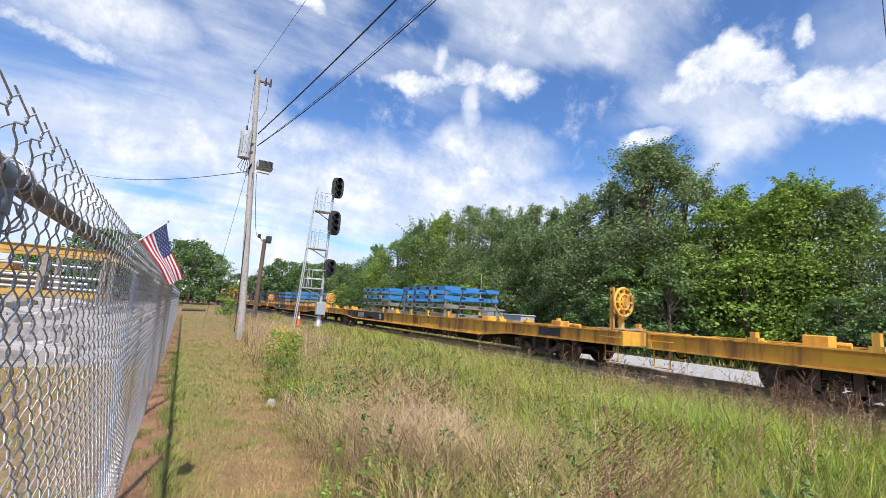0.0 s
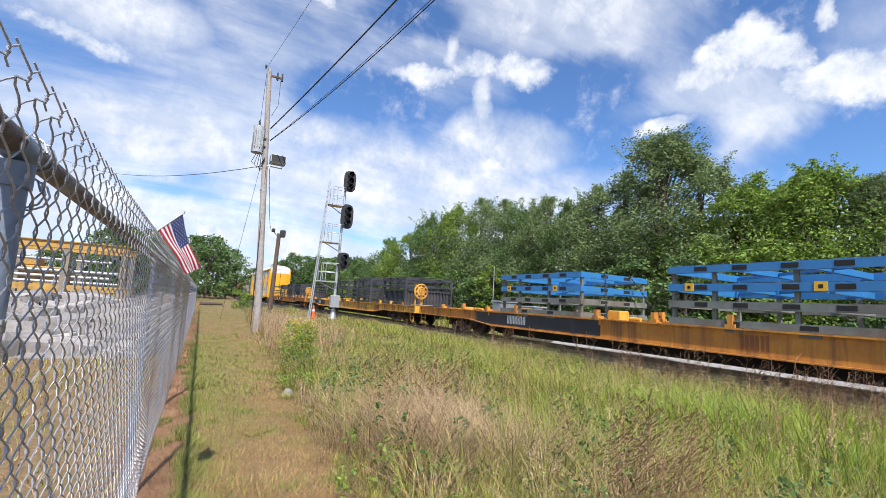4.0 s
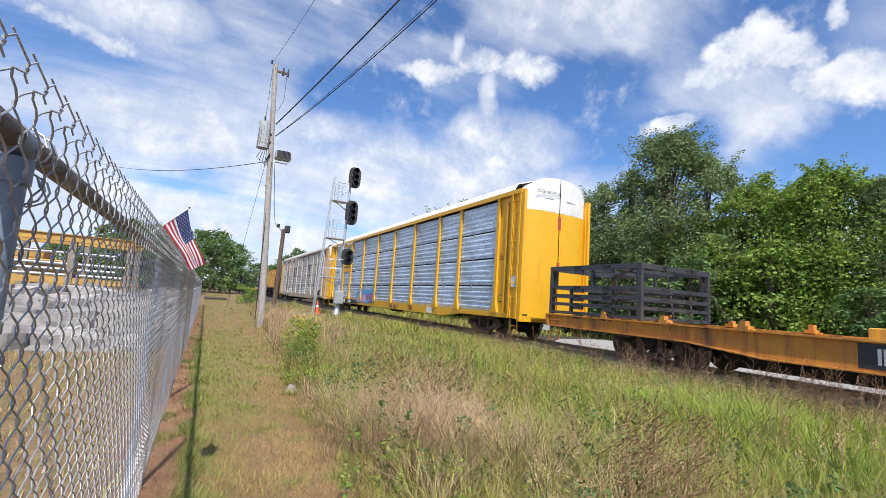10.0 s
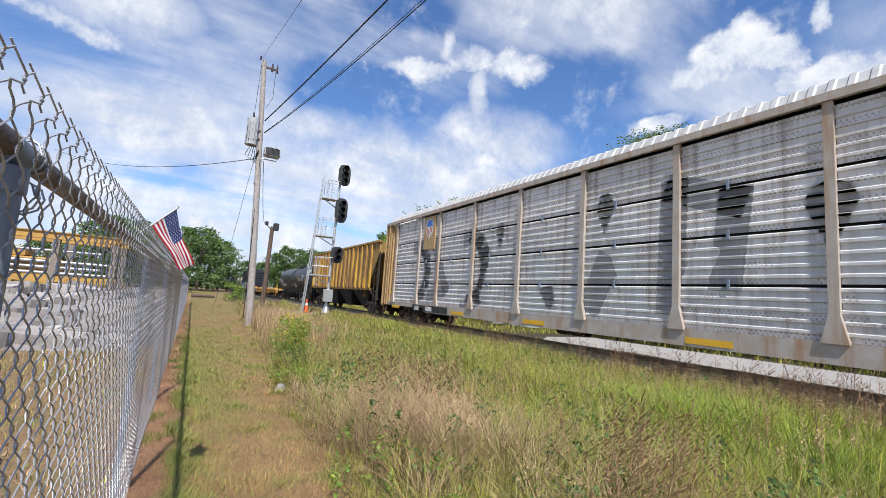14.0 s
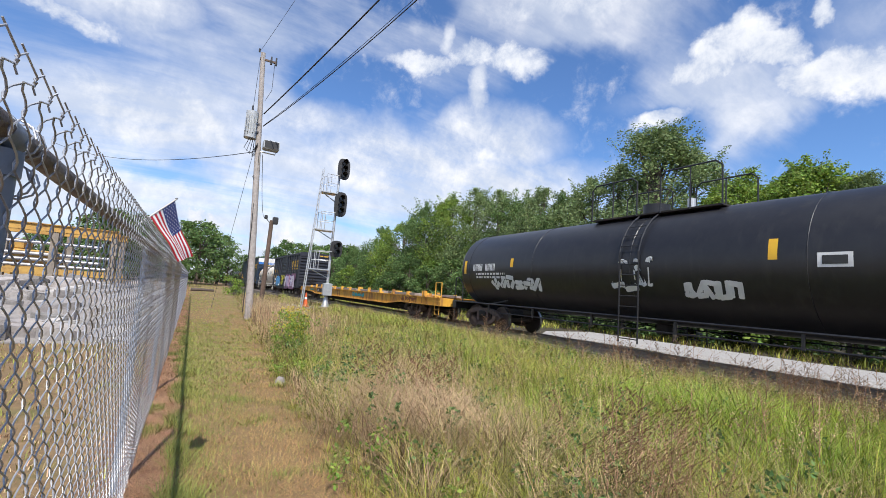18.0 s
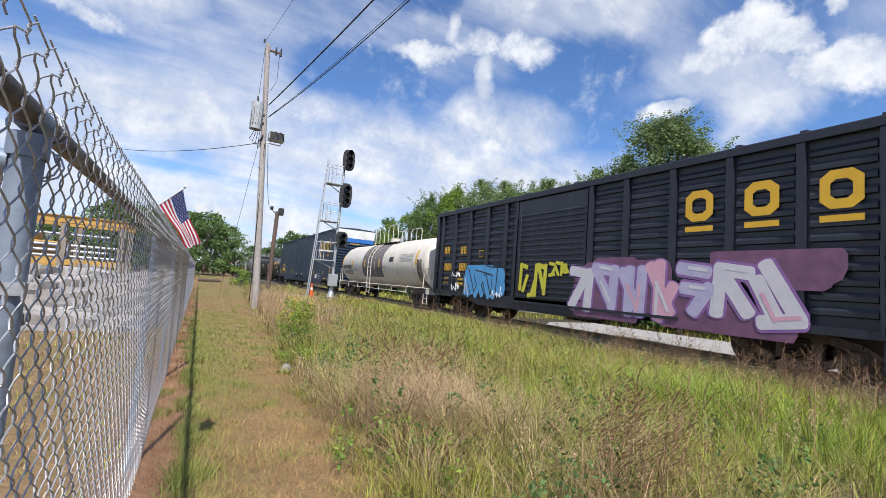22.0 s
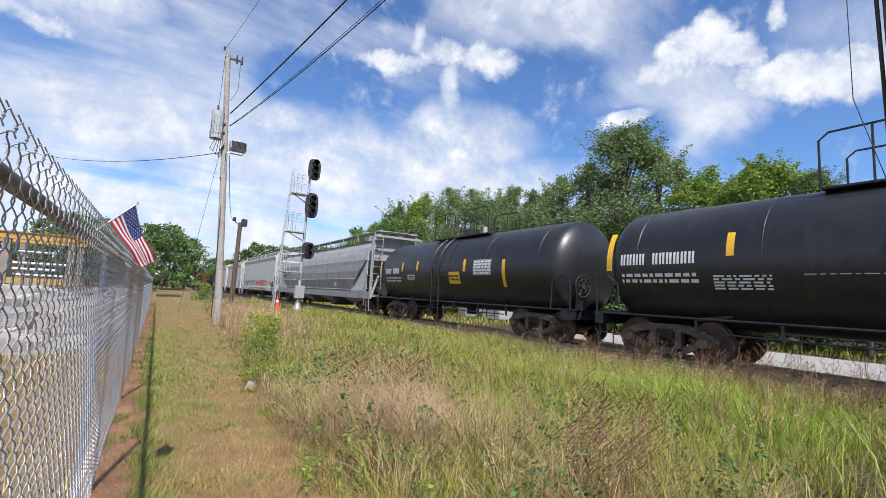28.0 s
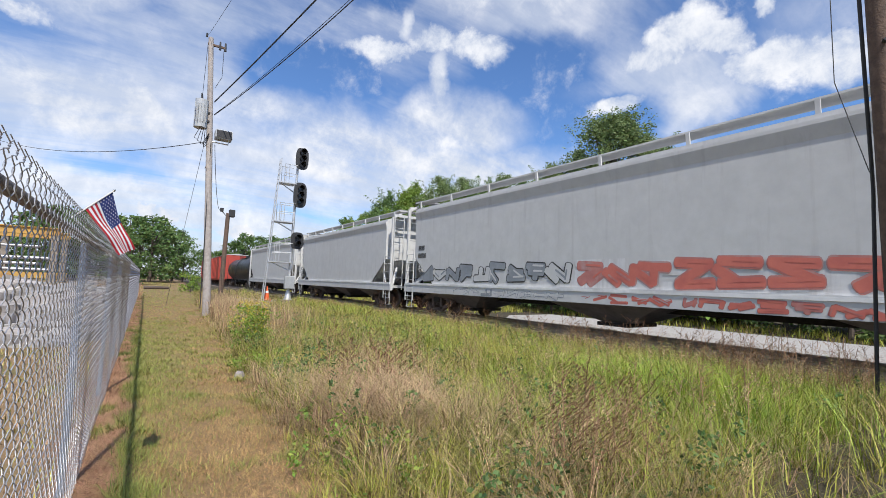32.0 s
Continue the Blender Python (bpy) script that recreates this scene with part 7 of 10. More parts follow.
# ---- covered hoppers ----
def covered_hopper(u0, u1, paint, label, curved, seed, eave, bays=4):
    e, hl = car("covered_hopper", label, "covered hopper", u0, u1)
    m = M[paint]
    running_gear(e, hl, 1.9, (u0 + u1) / 2)
    zs = 1.25
    if curved:
        side = [(-1.44, zs - 0.05), (-1.6, 1.95), (-1.63, 2.4), (-1.6, 2.9), (-1.5, 3.35), (-1.34, 3.72), (-1.1, 4.02), (-0.9, eave + 0.02)]
        zc, run_in = 3.0, 2.3
    else:
        side = [(-1.53, zs - 0.05), (-1.53, 2.35), (-1.53, eave - 0.46), (-1.6, eave - 0.2), (-1.6, eave - 0.12), (-1.5, eave - 0.1), (-1.5, eave), (-1.2, eave + 0.1)]
        zc, run_in = 2.35, 1.5
    side = sorted(side + [(float(np.interp(zc, [p[1] for p in side[:4]], [p[0] for p in side[:4]])), zc)], key=lambda p: p[1]) if curved else side
    prof = side + [(0, eave + 0.2)] + [(-x, z) for x, z in reversed(side)]
    n = len(prof)
    body = MB()

    def y_end(z):
        return hl - 0.75 - run_in * max(0.0, (zc - z) / (zc - zs + 0.05))
    vs = [(x, f * y_end(z), z) for f in (-1, 1) for x, z in prof]
    body.add(vs, [(i, i + n, i + n + 1, i + 1) for i in range(n - 1)])
    # end walls: upright above, sloping in below
    for f in (-1, 1):
        up = [(x, z) for x, z in prof if z >= zc - 0.001]
        ring = [(x, f * y_end(z), z) for x, z in up]
        body.add(ring, [tuple(range(len(ring))) if f > 0 else tuple(range(len(ring) - 1, -1, -1))])
        xs_ = abs(up[0][0])
        body.add([(-xs_, f * y_end(zc), zc), (xs_, f * y_end(zc), zc), (1.44, f * y_end(zs - 0.05), zs - 0.05), (-1.44, f * y_end(zs - 0.05), zs - 0.05)], [(0, 1, 2, 3)])
    part("body", body, m, e)
    if curved:
        for s in (-1, 1):
            part("belt_seam", MB().tube([(s * 1.602, -hl + 2.2, 1.95), (s * 1.602, hl - 2.2, 1.95)], 0.016, 6), M["hopper_white"], e)
            part("upper_seam", MB().tube([(s * 1.606, -hl + 0.9, 2.86), (s * 1.606, hl - 0.9, 2.86)], 0.008, 5), m, e)
    # dark openings of the slope sheets at the lower corners
    for f in (-1, 1):
        y = f * (hl - 0.75)
        for s in (-1, 1):
            if curved:
                part("slope_side", MB().extrude_x([(f * (hl - 0.7), zc + 0.25), (f * (hl - 0.72 - run_in), zs), (f * (hl - 0.7), zs)], *sorted((s * 1.49, s * 1.51))), M["hopper_white"], e, "pale flat gusset plate of the slope sheet")
            else:
                part("gusset", MB().beam((s * 1.45, f * (hl - 0.8), 1.2), (s * 1.2, f * (hl - 1.5), 1.75), 0.06, 0.1), m, e)
            part("corner_post", MB().box(s * 1.52 - 0.06, s * 1.52 + 0.06, f * (hl - 0.12) - 0.05, f * (hl - 0.12) + 0.05, 0.9, eave + 0.05).beam((s * 1.52, f * (hl - 0.12), eave), (s * 1.1, f * (hl - 0.12), eave + 0.22), 0.08, 0.1), m, e)
            la, lb = sorted((f * (hl - 0.12), f * (hl - 0.75)))
            ladder(e, m, s * 1.53 if s < 0 else 1.63, la, lb, 0.5, zs + 1.4, 6)
            step(e, m, s * 1.52, f * (hl - 0.4), 0.2, 0.8)
        ladder(e, m, -hl + 0.05 if f < 0 else hl + 0.05, -1.5, -1.0, 0.9, eave + 0.1, 9, "end_ladder", "x")
        ladder(e, m, -hl + 0.05 if f < 0 else hl + 0.05, 1.0, 1.5, 0.9, eave + 0.1, 9, "end_ladder", "x")
        part("end_platform", MB().box(-1.5, 1.5, *sorted((f * hl, f * (hl - 1.0))), 0.98, 1.05), m, e)
        part("end_truss", MB().beam((-1.4, f * (hl - 0.2), 1.05), (-0.6, f * (hl - 1.2), zs + 0.9), 0.1, 0.1).beam((1.4, f * (hl - 0.2), 1.05), (0.6, f * (hl - 1.2), zs + 0.9), 0.1, 0.1), m, e)
        part("end_beam", MB().beam((-1.5, f * (hl - 0.1), eave + 0.12), (1.5, f * (hl - 0.1), eave + 0.12), 0.08, 0.12), m, e)
    for s in (-1, 1):
        part("side_sill", MB().box(s * 1.54 - 0.05, s * 1.54 + 0.04, -hl, hl, 0.86, zs if curved else 1.2), m, e)
        if not curved:
            part("belt_rail", MB().box(s * 1.57 - 0.04, s * 1.57 + 0.05, -hl + 0.1, hl - 0.1, 1.16, 1.24), M["roof_white"], e)
    for k in range(bays):
        y = -hl + 3.4 + k * (2 * hl - 6.8) / (bays - 1)
        L = (2 * hl - 5) / bays / 2 * 0.8
        hb = part("hopper_bay", MB().add([(-1.5, y - L, zs - 0.3), (1.5, y - L, zs - 0.3), (1.5, y + L, zs - 0.3), (-1.5, y + L, zs - 0.3), (-0.55, y - 0.4, 0.36), (0.55, y - 0.4, 0.36), (0.55, y + 0.4, 0.36), (-0.55, y + 0.4, 0.36)],
                                         [(0, 1, 5, 4), (1, 2, 6, 5), (2, 3, 7, 6), (3, 0, 4, 7), (7, 6, 5, 4)]), M["tank_grey"] if not curved else m, e, "tapering discharge bay")
        part("outlet_gate", MB().box(-0.7, 0.7, y - 0.45, y + 0.45, 0.26, 0.36), M["under"], hb)
    part("floor", MB().box(-1.48, 1.48, -hl + 1, hl - 1, zs - 0.32, zs - 0.28), M["under"], e)
    part("centre_sill", MB().box(-0.25, 0.25, -hl - 0.2, hl + 0.2, 0.68, 0.98), M["under"], e)
    # roof walkway on brackets, hatches
    for s in (-1, 1):
        part("roof_walkway", MB().box(s * 0.95 - 0.28, s * 0.95 + 0.28, -hl + 0.1, hl - 0.1, eave + 0.36, eave + 0.4), M["spraygrey"] if curved else M["hopper_white"], e, "grey grating walkway")
        for k in range(9):
            y = -hl + 0.6 + k * (2 * hl - 1.2) / 8
            part("walkway_bracket", MB().beam((s * 1.2, y, eave + 0.02), (s * 1.24, y, eave + 0.36), 0.05, 0.08), m, e)
    part("end_walkway", MB().box(-1.2, 1.2, -hl + 0.1, -hl + 0.6, eave + 0.4, eave + 0.44), M["hopper_grey"], e)
    part("end_walkway", MB().box(-1.2, 1.2, hl - 0.6, hl - 0.1, eave + 0.4, eave + 0.44), M["hopper_grey"], e)
    for k in range(3):
        y = -hl * 0.66 + k * hl * 0.66
        part("hatch", MB().tube([(0, y, eave + 0.18), (0, y, eave + 0.34)], 0.4, 16), m, e, smooth=True)
    part("hand_brake", SHARED["hand_brake_grey"], None, e, at=pose(0.3, -hl + 0.1, 1.95))
    part("brake_cylinder", MB().tube([(-0.4, -hl + 0.7, 1.25), (-0.4, -hl + 1.4, 1.25)], 0.2, 12), M["under"], e, smooth=True)
    part("air_reservoir", MB().tube([(0.5, -hl + 0.8, 1.3), (0.5, -hl + 1.7, 1.3)], 0.2, 12), M["under"], e, smooth=True)
    return e, hl


def hoppers():
    e, hl = covered_hopper(329.6, 350.9, "hopper_grey", "grey round-sided covered hopper with streaked sides", True, 1, 4.2)
    part("stain_streak", tank_like_streaks(hl), M["hopper_white"], e, "white spill streaks")["kind"] = "stuff"
    x = -1.632
    bars(e, x, 8.4, 2.62, 0.26, 4, M["letter_black"])
    bars(e, x, 8.2, 2.2, 0.26, 4, M["letter_black"])
    plate(e, x, hl - 4.3, hl - 4.0, 2.4, 2.7, M["letter_black"], "data_panel")
    for y in (6.3, 4.3, 1.9, -1.25, -4.25, -7.3):
        part("reflector", MB().add([(-1.505, y - 0.16, 1.45), (-1.505, y, 1.45), (-1.609, y + 0.16, 1.92), (-1.609, y, 1.92)], [(0, 1, 2, 3)]), M["letter_yellow"], e, "slanted yellow reflector strip")
    part("data_panel", MB().add([(-1.515, -5.23, 1.5), (-1.515, -4.72, 1.5), (-1.575, -4.72, 1.78), (-1.575, -5.23, 1.78)], [(3, 2, 1, 0)]), M["letter_white"], e)
    lines(e, -1.6, hl - 4.4, hl - 3.4, 0.98, 1.15, 2, M["spraygrey"], seed=31)
    for s in (-0.45, 0.45):
        part("end_port", MB().tube([(s, -hl + 0.74, 1.6), (s, -hl + 0.735, 1.6)], 0.2, 16), M["black_gap"], e)
    for s, e_y in ((-1, -hl), ):
        part("side_pipe", MB().tube([(-1.58, -hl + 1, 1.32), (-1.58, hl - 1, 1.32)], 0.03, 6), M["hopper_grey"], e)
    e, hl = covered_hopper(352.3, 372.0, "hopper_white", "pale grey flat-sided covered hopper with red and black graffiti", False, 2, 4.45, 3)
    x = -1.536
    spray(e, x, 0.7, 8.4, 1.26, 2.05, ["spraygrey", "hopper_white", "spraygrey"], 51, 9, label="black and grey outlined sprayed shapes")
    spray(e, x, -5.6, 0.5, 1.26, 2.0, ["sprayred", "old_red", "sprayred"], 52, 7, "old_red", "red sprayed graffiti", haze="old_spray_pale")
    spray(e, -1.582, -5.8, 0.5, 0.87, 1.15, ["sprayred", "old_red"], 53, 12, "old_red", "red overspray on the sill")
    spray(e, -1.582, 0.8, 8.2, 0.87, 1.15, ["spraygrey", "hopper_white"], 54, 12, "spraygrey", "grey overspray on the sill")
    bars(e, x, 8.8, 2.62, 0.2, 4, M["letter_black"])
    bars(e, x, 8.8, 2.3, 0.2, 5, M["letter_black"])
    lines(e, x, -6.7, -6.0, 1.4, 1.72, 3, M["spraygrey"], seed=41)
    scrawl(e, x + 0.004, -5.95, 1.8, 0.2, 0.75, M["spraygrey"], 14)
    pl = plate(e, x, -7.82, -7.3, 1.42, 1.78, M["letter_white"], "data_panel")
    plate(e, x - 0.004, -7.55, -7.33, 1.47, 1.75, M["letter_black"], "data_panel")
    plate(e, x - 0.004, -7.79, -7.58, 1.47, 1.75, M["letter_black"], "data_panel")
    plate(e, x - 0.002, -8.0, -7.84, 1.28, 2.3, M["letter_yellow"], "reflector")
    scrawl(e, -1.59, -8.3, 0.9, 0.25, 0.9, M["letter_black"], 12)
    bars(e, -hl + 0.72, 0.2, 4.0, 0.16, 4, M["letter_black"], end=True)
    bars(e, -hl + 0.72, 0.2, 3.75, 0.16, 5, M["letter_black"], end=True)
    covered_hopper(373.3, 388.2, "hopper_white", "pale grey covered hopper with clean sides", False, 3, 4.3, 3)
    covered_hopper(389.2, 407.2, "hopper_white", "pale covered hopper far back in the train", False, 4, 4.3, 3)


def tank_like_streaks(hl):
    """Spill streaks that run down the curved side."""
    rnd = random.Random(77)
    mb = MB()
    zs_, xs_ = [1.95, 2.4, 2.9, 3.35, 3.72, 4.02], [1.6, 1.63, 1.6, 1.5, 1.34, 1.1]
    for k in range(40):
        y = rnd.choice((-2.6, -0.6, 2.4, 4.4, 4.9, -6, 7.5)) + rnd.gauss(0, 0.3)
        w = rnd.uniform(0.006, 0.03)
        zb = rnd.uniform(2.7, 3.5) if k % 4 else 2.0
        steps = [z for z in np.linspace(3.95, zb, 7)]
        pts = [(-float(np.interp(z, zs_, xs_)) - 0.004, z, w * (1 - 0.6 * i / 6)) for i, z in enumerate(steps)]
        for (xa, za, wa), (xb, zb_, wb) in zip(pts, pts[1:]):
            mb.add([(xa, y - wa, za), (xa, y + wa, za), (xb, y + wb, zb_), (xb, y - wb, zb_)], [(0, 1, 2, 3)])
    return mb


hoppers()


def tail_cars():
    """Red box cars at the far end of what is seen."""
    for a, b in ((425.5, 441.0), (442.2, 458.0)):
        e, hl = car("boxcar", "red box car far back in the train", "box car", a, b)
        running_gear(e, hl, 1.9)
        part("body", MB().box(-1.5, 1.5, -hl + 0.05, hl - 0.05, 0.9, 4.5, 0.02), M["rail_red"], e)
        part("roof", MB().extrude_y([(-1.55, 4.48), (-1.55, 4.54), (0, 4.7), (1.55, 4.54), (1.55, 4.48)], -hl, hl), M["roof_grey"], e)
        part("sill", MB().box(-1.56, -1.5, -hl, hl, 0.75, 1.0), M["rail_red"], e)
        for k in range(10):
            y = -hl + 0.3 + (2 * hl - 0.6) * k / 9
            part("side_post", MB().box(-1.58, -1.5, y - 0.06, y + 0.06, 1.0, 4.4), M["rail_red"], e)
        part("door", MB().box(-1.6, -1.5, -1.4, 1.4, 0.95, 4.3), M["rail_red"], e)


tail_cars()

# ---- chain-link fence ----
FX = -0.25
MESH_W = 0.083


def chain_link(y0, y1, pts, seg, name, parent):
    """Zigzag wires that hook into one another, with barbed twists at the top."""
    mb = MB()
    step = MESH_W / 2
    n = int(round((y1 - y0) / step))
    rows = 44
    z_low = 0.03
    rnd = random.Random(int(y0 * 10) + 7)
    for k in range(n):
        yc = y0 + k * step
        ph = (k + int(round(y0 / step))) % 2
        path = []
        for i in range(rows):
            side = 1 if (i + ph) % 2 else -1
            for j in range(pts):
                q = j / pts
                z = z_low + (i + q) * MESH_W / 2
                sway = side * (MESH_W / 4 + 0.0015) * (0.62 * math.cos(math.pi * q) + 0.38 * (1 - 2 * q))
                wob = 0.006 * math.sin(yc * 2.1 + z * 1.7)
                path.append((FX + 0.02 + side * 0.0055 * math.sin(math.pi * q) + wob, yc + sway, z))
        side = 1 if (rows + ph) % 2 else -1
        path.append((FX + 0.02, yc + side * (MESH_W / 4 + 0.0015), z_low + rows * MESH_W / 2))
        mb.tube(path, 0.0017, seg, caps=False)
        # twisted barb over every second wire
        top = path[-1]
        if (k % 2) == 0:
            zt = top[2]
            yb = yc + step / 2
            mb.tube([top, (FX + 0.022, yb - 0.004, zt + 0.009), (FX + 0.018, yb + 0.004, zt + 0.016), (FX + 0.024, yb - 0.003, zt + 0.023),
                     (FX + 0.012, yb - 0.042 + rnd.uniform(-0.006, 0.006), zt + 0.056)], 0.0017, seg)
            mb.tube([(FX + 0.02, yb + 0.012, zt), (FX + 0.018, yb + 0.004, zt + 0.009), (FX + 0.024, yb - 0.004, zt + 0.016), (FX + 0.018, yb + 0.003, zt + 0.023),
                     (FX + 0.026, yb + 0.018 + rnd.uniform(-0.006, 0.006), zt + 0.036)], 0.0017, seg)
    ob = part(name, mb, M["galv"], parent, smooth=True)
    ob["kind"] = "stuff"
    return ob


def fence():
    f = thing("chain_link_fence", "galvanised chain-link fence with a rusty top rail and barbed twists", "fence", kind="structure")
    chain_link(-1.162, 3.984, 4, 5, "wire_mesh", f)
    chain_link(3.984, 13.031, 2, 3, "wire_mesh", f)
    chain_link(13.031, 40.006, 1, 3, "wire_mesh", f)
    part("top_rail", MB().tube([(FX - 0.012, -4, 1.81), (FX - 0.012, 0.7, 1.797), (FX - 0.012, 2.0, 1.786), (FX - 0.012, 12, 1.785), (FX - 0.012, 40, 1.785)], 0.021, 12), M["rail_rust"], f, "rust-brown top rail pipe", True)
    part("tension_wire", MB().tube([(FX + 0.004, -3, 0.06), (FX + 0.004, 40, 0.06)], 0.002, 5), M["galv"], f)
    # corner post with cap, bands and the rail of the cross fence
    px_, py_ = FX - 0.016, 0.72
    p = part("corner_post", MB().tube([(px_, py_, -0.1), (px_, py_, 1.745)], 0.0245, 20), M["galv_post"], f, "blue-grey galvanised corner post", True)
    part("post_cap", MB().tube([(px_, py_, 1.725), (px_, py_, 1.73), (px_, py_, 1.76), (px_, py_, 1.766)], 0.0295, 20).tube(
        [(px_, py_ - 0.035, 1.797), (px_, py_ + 0.035, 1.793)], 0.0255, 16), M["galv_post"], p, "cast loop cap round the top rail", True)
    for z in (0.35, 0.9, 1.49):
        part("tension_band", MB().tube([(px_, py_, z), (px_, py_, z + 0.022)], 0.0265, 20).box(px_ - 0.01, px_ + 0.03, py_ - 0.03, py_ - 0.018, z, z + 0.022), M["galv"], p, smooth=True)
    part("cross_rail", MB().tube([(px_ - 0.02, py_, 1.715), (px_ - 1.6, py_, 1.715)], 0.021, 10), M["galv_post"], f, smooth=True)
    for z in (1.83, 1.76):
        part("tie_wire", MB().tube([(px_ + 0.03 * math.cos(k * 0.7), py_ + 0.04 + 0.003 * k, z - 0.03 + 0.03 * math.sin(k * 0.7)) for k in range(20)], 0.002, 5), M["galv"], f)
    line = MB().tube([(0, 0, -0.1), (0, 0, 1.76)], 0.024, 10).mesh("line_post", M["galv_post"], True)
    loop = MB().tube([(0, 0, 1.74), (0, 0, 1.772)], 0.028, 10).mesh("loop_cap", M["galv_post"], True)
    for k in range(1, 13):
        lp = part("line_post", line, None, f, at=pose(FX - 0.05, 0.72 + 3.05 * k, 0))
        part("loop_cap", loop, None, lp)


fence()


# ---- flag on the fence ----
def flag():
    M["flag_red"] = mat("flag_red", (0.5, 0.03, 0.04), (0.42, 0.02, 0.035), 0.85, scale=60, through=0.25, bump=0.0)
    M["flag_white"] = mat("flag_white", (0.82, 0.82, 0.84), (0.74, 0.74, 0.77), 0.85, scale=60, through=0.25, bump=0.0)
    M["flag_blue"] = mat("flag_blue", (0.03, 0.05, 0.2), (0.02, 0.035, 0.15), 0.85, scale=60, through=0.2, bump=0.0)
    M["stick"] = mat("flag_stick", (0.6, 0.58, 0.55), (0.5, 0.48, 0.45), 0.6, bump=0.0)
    f = thing("small_flag", "small red and white striped flag on a stick", "flag")
    tip, low, fly_tip, fly_low = Vector((-0.142, 3.31, 2.105)), Vector((-0.258, 3.128, 1.95)), Vector((0.001, 3.39, 1.732)), Vector((-0.067, 3.204, 1.683))
    along = (tip - low).normalized()
    part("stick", MB().tube([low - along * 0.12, tip + along * 0.012], 0.005, 8), M["stick"], f, smooth=True)
    part("finial", MB().tube([tip + along * 0.012, tip + along * 0.03], 0.008, 8, 0.002), M["sig_black"], f)

    def at(u, v):
        """u across the hoist from the tip, v along the fly; the cloth hangs in soft folds."""
        p = (tip + (low - tip) * u) * (1 - v) + (fly_tip + (fly_low - fly_tip) * u) * v
        ripple = (0.022 * math.sin(u * 7.5 + v * 2.5) + 0.012 * math.sin(v * 9 + u * 3)) * v
        return p + Vector((0.45, -0.85, 0.1)) * ripple + Vector((-0.05, 0, 0.02)) * math.sin(math.pi * v) * (1 - u) * 0.5

    def cell(mb, u0, u1, v0, v1, lift=0.0, nu=2, nv=12):
        o = []
        for i in range(nu + 1):
            for j in range(nv + 1):
                o.append(at(u0 + (u1 - u0) * i / nu, v0 + (v1 - v0) * j / nv) + Vector((0.4, -0.9, 0)) * lift)
        fs = [(i * (nv + 1) + j, i * (nv + 1) + j + 1, (i + 1) * (nv + 1) + j + 1, (i + 1) * (nv + 1) + j) for i in range(nu) for j in range(nv)]
        mb.add(o, fs)
    for k in range(13):
        v0 = 0.56 if k < 7 else 0.0
        mb = MB()
        cell(mb, k / 13, (k + 1) / 13, v0, 1.0)
        part("stripe", mb, M["flag_red"] if k % 2 == 0 else M["flag_white"], f, smooth=True)
    mb = MB()
    cell(mb, 0, 7 / 13, 0, 0.56, 0, 8, 8)
    cn = part("canton", mb, M["flag_blue"], f, "blue field of stars", True)
    for s in (0.0025, -0.0025):
        mb = MB()
        for r in range(9):
            for c in range(6 if r % 2 == 0 else 5):
                u = (r + 1) / 10 * 7 / 13
                v = ((2 * c + 1 + (r % 2)) / 12) * 0.56
                ring = []
                for k in range(10):
                    a, q = k * math.pi / 5, 1 if k % 2 == 0 else 0.42
                    ring.append(at(u + 0.026 * q * math.cos(a), v + 0.018 * q * math.sin(a)) + Vector((0.4, -0.9, 0)) * s)
                mb.add(ring, [tuple(range(10))])
        part("star_field", mb, M["flag_white"], cn, "rows of white stars")


flag()


# ---- poles, lamp, wires ----
def sag(a, b, drop, n=18):
    a, b = Vector(a), Vector(b)
    return [a.lerp(b, i / n) - Vector((0, 0, drop * 4 * (i / n) * (1 - i / n))) for i in range(n + 1)]


P1B, P1T = Vector((2.25, 19.75, 0.0)), Vector((1.62, 19.75, 11.45))
P2B, P2T = Vector((7.9, 1.02, 0.0)), Vector((6.55, 0.98, 12.6))


def on_pole(b, t, z):
    return b.lerp(t, (z - b.z) / (t.z - b.z))


